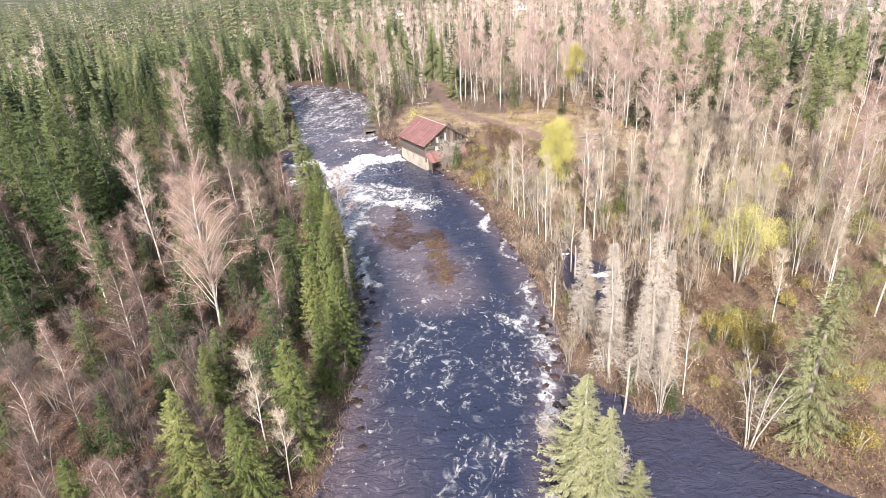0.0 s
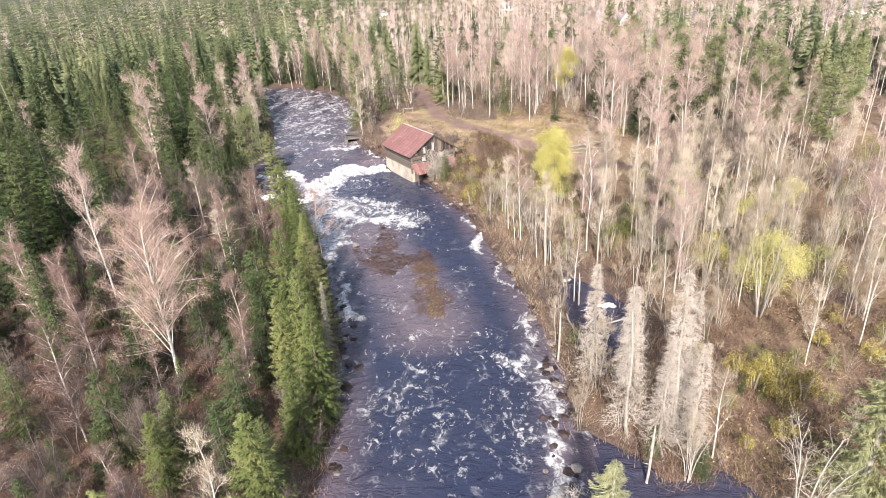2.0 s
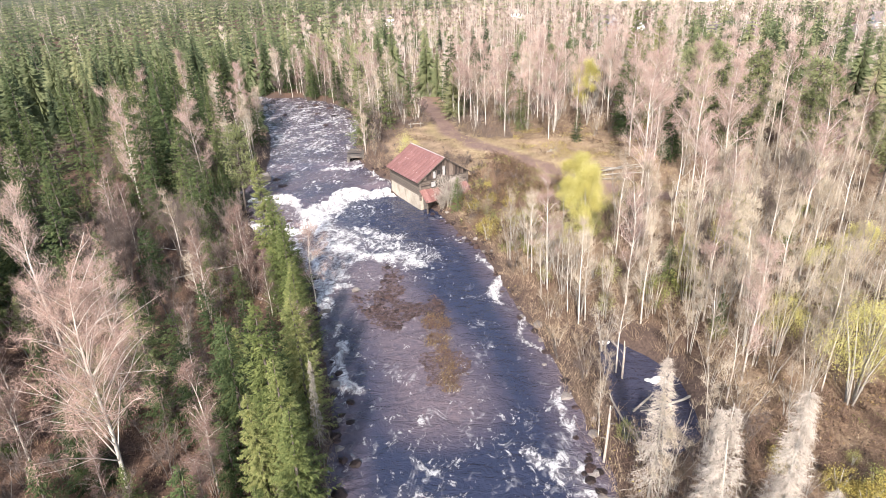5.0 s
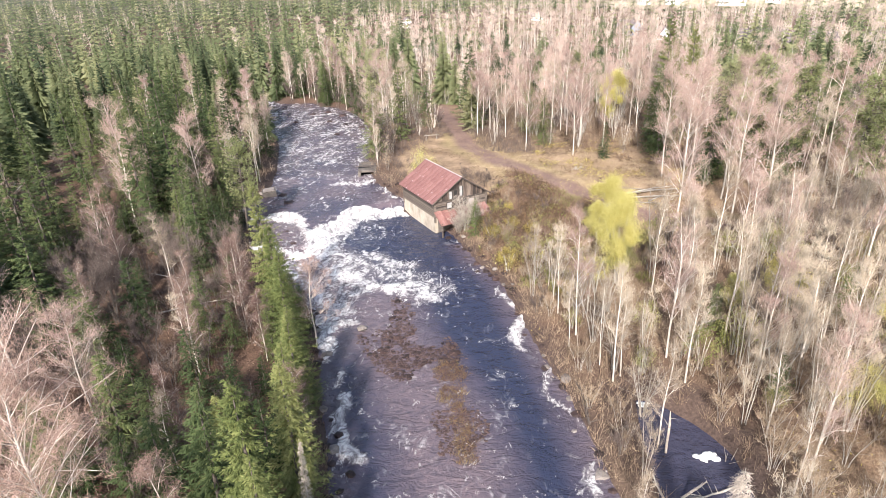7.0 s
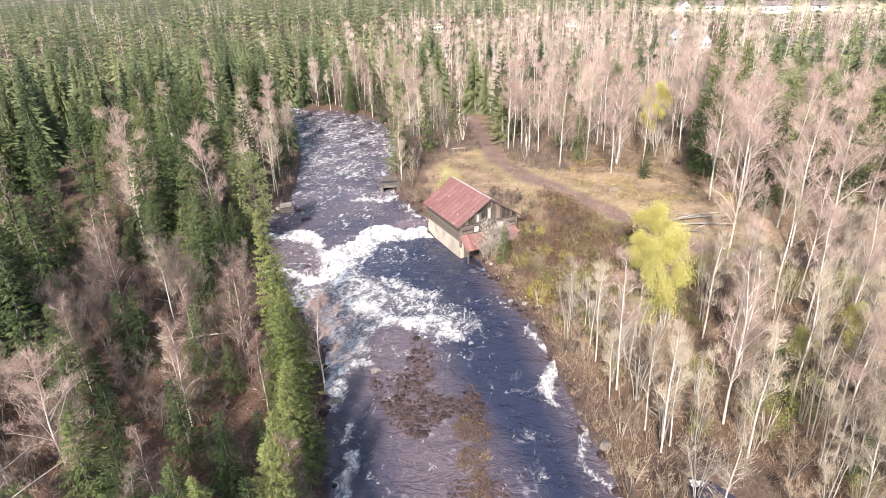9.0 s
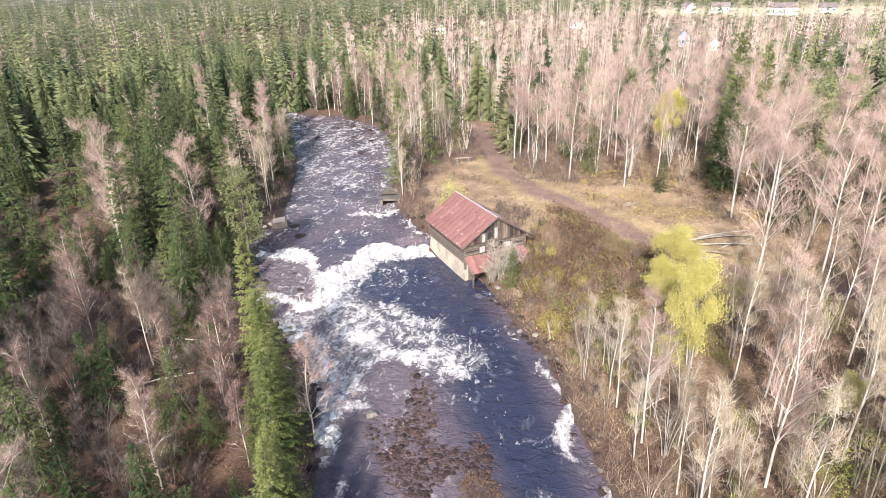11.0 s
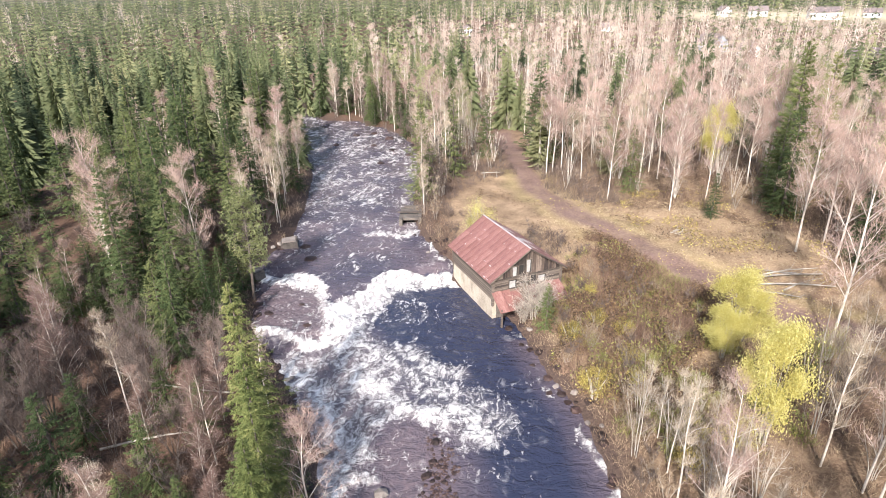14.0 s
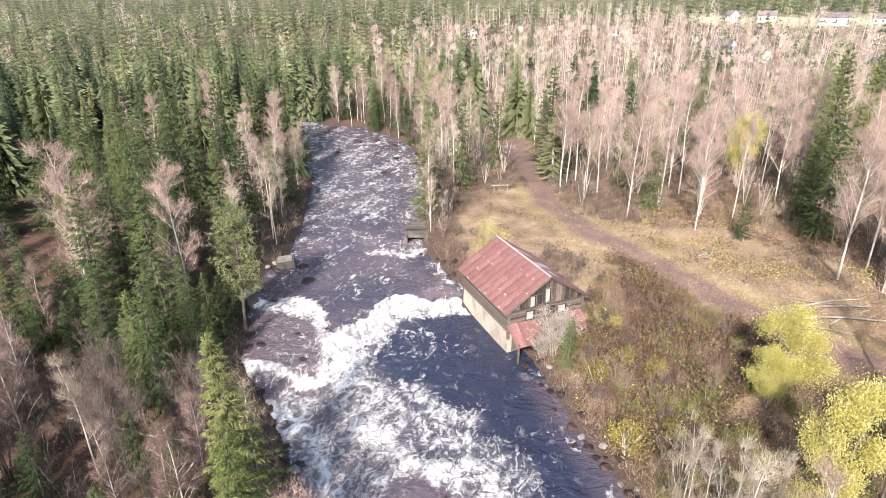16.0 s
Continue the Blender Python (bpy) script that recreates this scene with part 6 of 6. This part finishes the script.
grow([(3, 79), (2, 87), (6, 96), (12, 92), (17, 85), (12, 77)], 2.0, 510, [(PALE_SHRUB, 3, 0.8, 1.8), (WILLOW, 2.5, 0.8, 2.0), (OLIVE, 1.5, 0.9, 1.8), (OCHRE, 1, 0.8, 1.6)], clear=False)
grow([(2, 83), (4, 75), (8, 66), (14, 66), (15, 80), (8, 84)], 1.8, 511, [(PALE_SHRUB, 3, 1.2, 2.8), (OLIVE, 2.2, 1.2, 2.4), (OCHRE, 2.0, 1.0, 2.2), (WILLOW, 0.8, 1.2, 2.4)], clear=False)

grow([(-15, 140), (-20, 149), (-26, 157), (-34, 163), (-48, 170), (-48, 178), (-28, 172), (-14, 160), (-9, 145)], 2.4, 512, [(WILLOW, 4, 2.5, 5), (STEM, 2, 6, 11), (BIRCH, 1.5, 9, 14), (SPRUCE, 1.5, 6, 12)])
for x, y, h in ((0.9, 86.5, 4.0), (0.0, 86.1, 3.0), (1.9, 87.0, 3.4)):
    DEAD_SHRUB.put(x, y, h)
for x, y, h in ((9.8, 26.6, 3.0), (11.0, 26.0, 2.4), (6.9, 28.6, 3.4)):
    DEAD_SHRUB.put(x, y, h, label="dead grey shrub at the mouth of the side stream")

for i, (x, y) in enumerate([(-16.8, 134), (-17.6, 137), (-19.0, 140), (-20.0, 142.5), (-21.2, 145), (-22.6, 147.5), (-24.2, 150), (-26.0, 152.6), (-28.4, 155), (-31, 157.6), (-34, 160), (-37.5, 162), (-41, 163.8), (-45, 165.6), (-49, 167.6), (-54, 169.5)]):
    x += 1.8
    y += 1.2
    (WILLOW, YOUNG_SPRUCE, WILLOW, STEM)[i % 4].put(x, y, (4.2, 5.5, 3.6, 8.5)[i % 4])
    (SPRUCE, WILLOW, WEEPING)[i % 3].put(x + 1.6, y + 2.0, (9.0, 4.4, 8.0)[i % 3])

# --- the farther woods, each one joined -----------------------------------------------------------
def simple_spruce(seed, whorls, boughs, radius=2.1, height=10.0, kites=2):
    """A spruce for the far woods: whorls of bent kite-shaped boughs."""
    rs = np.random.RandomState(seed)
    trunk, crown = Geo(), Geo()
    trunk.tube([(0, 0, -0.4), (0, 0, height * 0.9)], [0.13, 0.02], 3)
    for k in np.linspace(0.06, 0.96, whorls):
        for a in rs.uniform(0, 6.28) + np.arange(boughs) * 6.283 / boughs + rs.normal(0, 0.25, boughs):
            long = (radius * (1 - k) ** 0.95 + 0.12) * rs.uniform(0.6, 1.25)
            wide = long * (3.6 if kites == 1 else 2.7) / boughs * rs.uniform(0.7, 1.1)
            d, s = np.array([np.cos(a), np.sin(a), 0]), np.array([-np.sin(a), np.cos(a), 0])
            p = np.array([0, 0, height * k + rs.normal(0, 0.12)])
            mid, tip = p + d * long * 0.6 + [0, 0, -0.26 * long], p + d * long + [0, 0, (-0.72 + 0.6 * k) * long]
            if kites == 2:
                l, r = mid + s * wide * 0.5 - [0, 0, 0.22 * long], mid - s * wide * 0.5 - [0, 0, 0.22 * long]
                crown.add([p, l, tip, mid, r], [(0, 1, 3), (1, 2, 3), (0, 3, 4), (3, 2, 4)])
            else:
                crown.add([p, mid + s * wide * 0.5, tip, mid - s * wide * 0.5], [(0, 1, 2, 3)])
    return trunk, crown


def joined_wood(name, label, protos, x, y, tall, base_height, mat_a, mat_b, seed):
    rs = np.random.RandomState(seed)
    wood, crown = Geo(), Geo()
    z = ground_height(x, y)
    flat, tints = [], ([], [])
    for a, b in protos:
        for g in (a, b):
            g.v = [np.vstack(g.v)]
            for q in (3, 4):
                g.f[q] = [np.vstack(g.f[q])] if g.f[q] else []
        flat.append((a, b))
    for i in range(len(x)):
        a, b = flat[rs.randint(len(flat))]
        s = tall[i] / base_height
        t = rs.uniform(0, 6.28)
        c, sn = np.cos(t), np.sin(t)
        m = np.array([[c, -sn, 0], [sn, c, 0], [0, 0, 1]]) * s
        tint = rs.normal(0, 0.33)
        for q0, (src, dst) in enumerate(((a, wood), (b, crown))):
            tints[q0].append(np.full(len(src.v[0]), tint))
            v = src.v[0] @ m.T + [x[i], y[i], z[i]]
            off = dst.n
            dst.v.append(v)
            for q in (3, 4):
                if src.f[q]:
                    dst.f[q].append(src.f[q][0] + off)
            dst.n += len(v)
    root = thing(name, label, "woodland", kind="stuff")
    for nm, g, mat, t in (("trunks", wood, mat_a, tints[0]), ("crowns", crown, mat_b, tints[1])):
        o = tagged(part(nm, g, mat, root), kind="stuff")
        lay_mask(o.data, "tint", np.concatenate(t))


def ring_places(step0, near, far, seed, keep):
    """Places in a wide wedge ahead, thinning with distance."""
    rs = np.random.RandomState(seed)
    out = []
    r = near
    while r < far:
        step = step0 * (1 + 0.0016 * max(r - near, 0))
        n = int(r * radians(112) / step)
        a = np.linspace(radians(-56), radians(56), n) + rs.uniform(-0.5, 0.5, n) * step / r
        rr = r + rs.uniform(-0.5, 0.5, n) * step
        out.append(np.stack([np.sin(a) * rr, 40 + np.cos(a) * rr], 1))
        r += step
    p = np.vstack(out)
    x, y = p[:, 0], p[:, 1]
    ok = (shore(x, y, RIVER) > 1.5) & (shore(x, y, FIELD) > 3) & (line_distance(x, y, ROAD) > 3)
    ok &= (np.hypot(x + 1.75, y - 92.8) > 11) & (shore(x, y, CLEARING) > 1.5) & (shore(x, y, MEADOW) > 1)
    ok &= keep(x, y)
    return x[ok], y[ok], rs


PLANTED = [np.array([(-17, 108), (-9, 99), (0, 110), (24, 108), (34, 84), (58, 82), (58, 128), (40, 150), (-20, 150), (-15, 135)], float),
           np.array([(-44, 20), (-44, 40), (-64, 55), (-64, 128), (-36, 128), (-30, 118), (-28, 96), (-18, 80), (-6, 60), (-6, 16)], float),
           np.array([(0, 10), (58, 10), (58, 84), (34, 92), (30, 112), (0, 124)], float)]


def unplanted(x, y):
    ok = np.ones(len(x), bool)
    for p in PLANTED:
        ok &= ~inside(x, y, p)
    return ok


def conifer_side(x, y):
    """Where the woods are spruce rather than birch."""
    return (x < -14 - 0.12 * (y - 100) + 14 * value_noise(x, y, 40, 61)) | (value_noise(x, y, 28, 62) > 0.35) | (y > 430)


def far_birch(seed):
    rs = np.random.RandomState(seed)
    wood, haze = Geo(), Geo()
    wood.tube([(0, 0, -0.4), (0.2, 0, 6.5), (0.3, 0.1, 12.5)], [0.09, 0.06, 0.02], 3)
    c = np.stack([rs.normal(0, 0.9, 46), rs.normal(0, 0.9, 46), rs.uniform(2.5, 12.2, 46)], 1)
    haze.blades(c, c + unit(rs.normal(size=c.shape) + [0, 0, 0.8]) * rs.uniform(0.9, 1.9, 46)[:, None], 0.16, rs)
    return wood, haze


near_spruces = [simple_spruce(s, 36, 14, 2.3) for s in (207, 208, 209)]
mid_spruces = [simple_spruce(s, 18, 8, 2.3) for s in (201, 202, 203)]
far_spruces = [simple_spruce(s, 7, 5, 2.3, kites=1) for s in (204, 205, 206)]
mid_birches = [bare_mesh(s, 13, 0.18, 1, 5, 270, 1.05, 0.048, start=0.2, thick=0.8) for s in (211, 212, 213)]
far_birches = [far_birch(s) for s in (214, 215, 216)]
def bare_shrub(seed):
    rs = np.random.RandomState(seed)
    wood, haze = Geo(), Geo()
    for a in rs.uniform(0, 6.28, 5):
        wood.tube([(0, 0, -0.2), (0.5 * np.cos(a), 0.5 * np.sin(a), 2.0), (0.9 * np.cos(a), 0.9 * np.sin(a), 3.8)], [0.05, 0.035, 0.012], 3)
    c = np.stack([rs.normal(0, 0.8, 150), rs.normal(0, 0.8, 150), rs.uniform(0.6, 3.8, 150)], 1)
    haze.blades(c, c + unit(rs.normal(size=c.shape) + [0, 0, 0.8]) * rs.uniform(0.5, 1.1, 150)[:, None], 0.05, rs)
    return wood, haze


def wood_mix(x, y, rs, birch_among_spruce, spruce_among_birch):
    """Which trees are spruce, with strays on either side."""
    c = conifer_side(x, y)
    r = rs.rand(len(x))
    return np.where(c, r > birch_among_spruce, r < spruce_among_birch)


x, y, rs = ring_places(4.7, 40, 210, 71, unplanted)
c = wood_mix(x, y, rs, 0.09, 0.2)
tall = rs.uniform(8, 17, len(x))
for near, protos in ((True, near_spruces), (False, mid_spruces)):
    q = c & ((np.hypot(x, y - 40) < 135) == near)
    joined_wood("spruce_wood", "dense spruce forest beyond the river", protos, x[q], y[q], tall[q], 10.0, SPRUCE_BARK, HAZED_NEEDLES, 72)
joined_wood("birch_wood", "leafless pinkish birch wood beyond the clearing", mid_birches, x[~c], y[~c], rs.uniform(8, 16, (~c).sum()), 13.0, BIRCH_BARK, HAZED_TWIGS, 73)
x, y, rs = ring_places(5.0, 50, 230, 78, lambda x, y: (x > -18) & ~inside(x, y, CLEARING) & (y > 112) & (shore(x, y, CLEARING) > 1))
joined_wood("understorey", "grey-brown bare shrubs under the birches", [bare_shrub(s) for s in (1, 2, 3)], x, y, rs.uniform(2.5, 5.5, len(x)), 4.0, GREY_BARK, WOOD_SHRUBS, 79)
x, y, rs = ring_places(5.9, 212, 820, 74, lambda x, y: np.ones(len(x), bool))
c = wood_mix(x, y, rs, 0.1, 0.22)
joined_wood("spruce_wood", "distant spruce forest on rolling ground", far_spruces, x[c], y[c], rs.uniform(8, 16, c.sum()), 10.0, SPRUCE_BARK, HAZED_NEEDLES, 75)
joined_wood("birch_wood", "distant leafless birch wood", far_birches, x[~c], y[~c], rs.uniform(8, 14, (~c).sum()), 13.0, BIRCH_BARK, HAZED_TWIGS, 76)

# --- undergrowth: grass, dead bracken, fallen leaves --------------------------------------------------------
BRAMBLE = np.array([(2.6, 79), (1.6, 87), (4.8, 96), (8, 99), (13.4, 93), (17.5, 86), (13, 79), (6, 76.5)], float)


def undergrowth(name, label, mat, n, lo, hi, accept, seed, tall, per, width, splay=0.5):
    """Clumps of thin blades standing on the ground."""
    r = np.random.RandomState(seed)
    x, y = r.uniform(lo[0], hi[0], n), r.uniform(lo[1], hi[1], n)
    ok = (shore(x, y, RIVER) > 0.35) & (shore(x, y, LOW_STREAM) > 0.2) & (shore(x, y, POOL) > 0.1) & (line_distance(x, y, ROAD) > 1.5)
    c, s = math.cos(radians(-29)), math.sin(radians(-29))
    hx, hy = (x + 1.75) * c - (y - 92.8) * s, (x + 1.75) * s + (y - 92.8) * c
    ok &= ~((np.abs(hx) < 3.7) & (np.abs(hy) < 4.6)) & accept(x, y, r)
    x, y = x[ok], y[ok]
    z = ground_height(x, y)
    p = np.repeat(np.stack([x, y, z - 0.03], 1), per, 0)
    h = np.repeat(r.uniform(*tall, len(x)), per) * r.uniform(0.55, 1.1, len(p))
    p[:, :2] += r.normal(0, 0.16, (len(p), 2))
    e = p + np.stack([r.normal(0, splay, len(p)) * h, r.normal(0, splay, len(p)) * h, h], 1)
    g = Geo()
    g.blades(p, e, width, r)
    tagged(part(name, g, mat), label, name.replace("_", " "), kind="stuff")


def litter(name, label, mat, n, lo, hi, accept, seed, size, rise=(0.03, 0.3)):
    r = np.random.RandomState(seed)
    x, y = r.uniform(lo[0], hi[0], n), r.uniform(lo[1], hi[1], n)
    ok = (shore(x, y, RIVER) > 0.3) & (shore(x, y, LOW_STREAM) > 0.2) & accept(x, y, r)
    x, y = x[ok], y[ok]
    g = Geo()
    g.leaves(np.stack([x, y, ground_height(x, y) + r.uniform(*rise, len(x))], 1), r.uniform(*size, len(x)), r)
    tagged(part(name, g, mat), label, "leaf litter", kind="stuff")


open_ground = lambda x, y, r: (shore(x, y, CLEARING) < 1.5) | (r.rand(len(x)) < np.where(shore(x, y, MEADOW) < 2, 0.2, 0.35))
undergrowth("dry_grass", "pale dry grass in tufts over the clearing", DRY_GRASS, 22000, (2, 20), (46, 126), open_ground, 801, (0.15, 0.42), 8, 0.028, 0.8)
undergrowth("bracken", "brown dead bracken and brambles by the mill", BROWN_FERN, 7000, (0, 74), (20, 101), lambda x, y, r: (shore(x, y, BRAMBLE) + 2.2 * value_noise(x, y, 2.5, 66) < 0.2) & (r.rand(len(x)) < 0.8), 802, (0.4, 1.3), 9, 0.05, 0.5)
undergrowth("undergrowth", "reddish-brown twiggy undergrowth on the shaded side", BROWN_FERN, 9000, (-48, 18), (-6, 100), lambda x, y, r: value_noise(x, y, 4, 64) > -0.35, 803, (0.3, 1.1), 8, 0.035, 0.45)
undergrowth("brushwood", "thin pale brushwood between the birch stems", PALE_TWIGS, 9500, (4, 30), (58, 150), lambda x, y, r: (shore(x, y, CLEARING) > 0) & (shore(x, y, MEADOW) > 0), 804, (0.5, 1.8), 8, 0.03, 0.35)
undergrowth("brushwood", "reddish brushwood along the track and back of the mill", DARK_TWIGS, 2600, (-14, 94), (12, 128), lambda x, y, r: (shore(x, y, RIVER) > 0.5) & ((shore(x, y, CLEARING) > -1.2) | (np.hypot(x - 1, y - 98) < 4)), 805, (0.6, 1.8), 9, 0.03, 0.35)
undergrowth("bank_scrub", "tangled bare scrub along the river banks", PALE_TWIGS, 20000, (-34, 18), (14, 150), lambda x, y, r: (shore(x, y, RIVER) < 2.6) & (r.rand(len(x)) < 0.8), 806, (0.4, 1.5), 8, 0.022, 0.5)
undergrowth("meadow_scrub", "brown and olive scrub over the stream-side meadow", BROWN_FERN, 8200, (10, 18), (46, 48), lambda x, y, r: (shore(x, y, MEADOW) < 3) & (value_noise(x, y, 2.2, 67) > -0.35), 808, (0.25, 0.9), 9, 0.03, 0.6)
undergrowth("meadow_scrub", "dull green grass and sprigs by the stream", OLIVE_LEAVES, 3000, (14, 18), (46, 48), lambda x, y, r: (shore(x, y, MEADOW) < 1) & (value_noise(x, y, 2.6, 68) > 0.1), 809, (0.15, 0.5), 8, 0.03, 0.7)
undergrowth("mill_scrub", "dull green and ochre sprigs between the mill and the yellow willows", OLIVE_LEAVES, 3600, (2, 72), (18, 96), lambda x, y, r: value_noise(x, y, 2.6, 69) > 0.05, 810, (0.3, 0.9), 9, 0.035, 0.6)
litter("fallen_leaves", "ochre fallen leaves under the trees", OCHRE_LEAVES, 16000, (2, 24), (50, 120), lambda x, y, r: value_noise(x, y, 5, 65) > 0.15, 811, (0.05, 0.1))
litter("fallen_leaves", "brown and rust-red fallen leaves on the forest floor", BROWN_FERN, 12000, (-45, 18), (-6, 95), lambda x, y, r: r.rand(len(x)) < 0.9, 812, (0.06, 0.12))


r = np.random.RandomState(820)
g = Geo()
xs, ys = r.uniform(-2.4, 1.6, 900), r.uniform(50.5, 61.5, 900)
ok = (np.abs(xs - np.interp(ys, [50, 56, 62], [0.5, -0.3, -1.4])) < 0.9 + 0.5 * value_noise(xs, ys, 1.5, 70)) & (value_noise(xs, ys, 1.2, 71) > -0.3)
p = np.repeat(np.stack([xs[ok], ys[ok], water_level(xs[ok], ys[ok])], 1), 9, 0) + np.append(r.normal(0, 0.14, (9 * ok.sum(), 2)), np.zeros((9 * ok.sum(), 1)), 1)
g.blades(p, p + np.stack([r.normal(0, 0.2, len(p)), r.normal(0, 0.2, len(p)), r.uniform(0.12, 0.45, len(p))], 1), 0.03, r)
tagged(part("bar_scrub", g, BAR_SCRUB), "low rusty and yellow-green scrub on the gravel bar", "scrub", kind="stuff")

thicket = lambda x, y, r: (shore(x, y, BRAMBLE) + 2.2 * value_noise(x, y, 2.5, 66) < 0.6) & (line_distance(x, y, ROAD) > 2.2) & (np.hypot(x + 1.75, y - 92.8) > 6)
meadow = lambda x, y, r: (shore(x, y, MEADOW) < 2) & (value_noise(x, y, 2.0, 72) > -0.1)
litter("bramble_leaves", "dark rust-brown leaves on brambles by the mill", DARK_LEAVES, 34000, (0, 74), (20, 101), lambda x, y, r: thicket(x, y, r) & (value_noise(x, y, 1.6, 73) > -0.3), 821, (0.07, 0.15), (0.1, 1.2))
litter("bramble_leaves", "dull olive leaves on brambles by the mill", OLIVE_LEAVES, 12000, (0, 72), (20, 98), lambda x, y, r: thicket(x, y, r) & (value_noise(x, y, 1.8, 74) > 0.1), 822, (0.06, 0.12), (0.2, 1.1))
litter("meadow_leaves", "dark brown leaves on low scrub by the stream", DARK_LEAVES, 15000, (12, 18), (46, 48), meadow, 823, (0.06, 0.13), (0.1, 0.8))
litter("fallen_leaves", "ochre and brown leaves drifted over the clearing's edge", OCHRE_LEAVES, 9000, (12, 96), (32, 116), lambda x, y, r: (value_noise(x, y, 3.0, 75) > 0.0) & (line_distance(x, y, ROAD) > 3), 824, (0.06, 0.12), (0.03, 0.35))
litter("fallen_leaves", "dark brown leaves and dead stalks scattered in the clearing", DARK_LEAVES, 9000, (-6, 96), (30, 116), lambda x, y, r: (value_noise(x, y, 2.2, 76) > 0.12) & (line_distance(x, y, ROAD) > 2.4), 825, (0.06, 0.12), (0.03, 0.4))
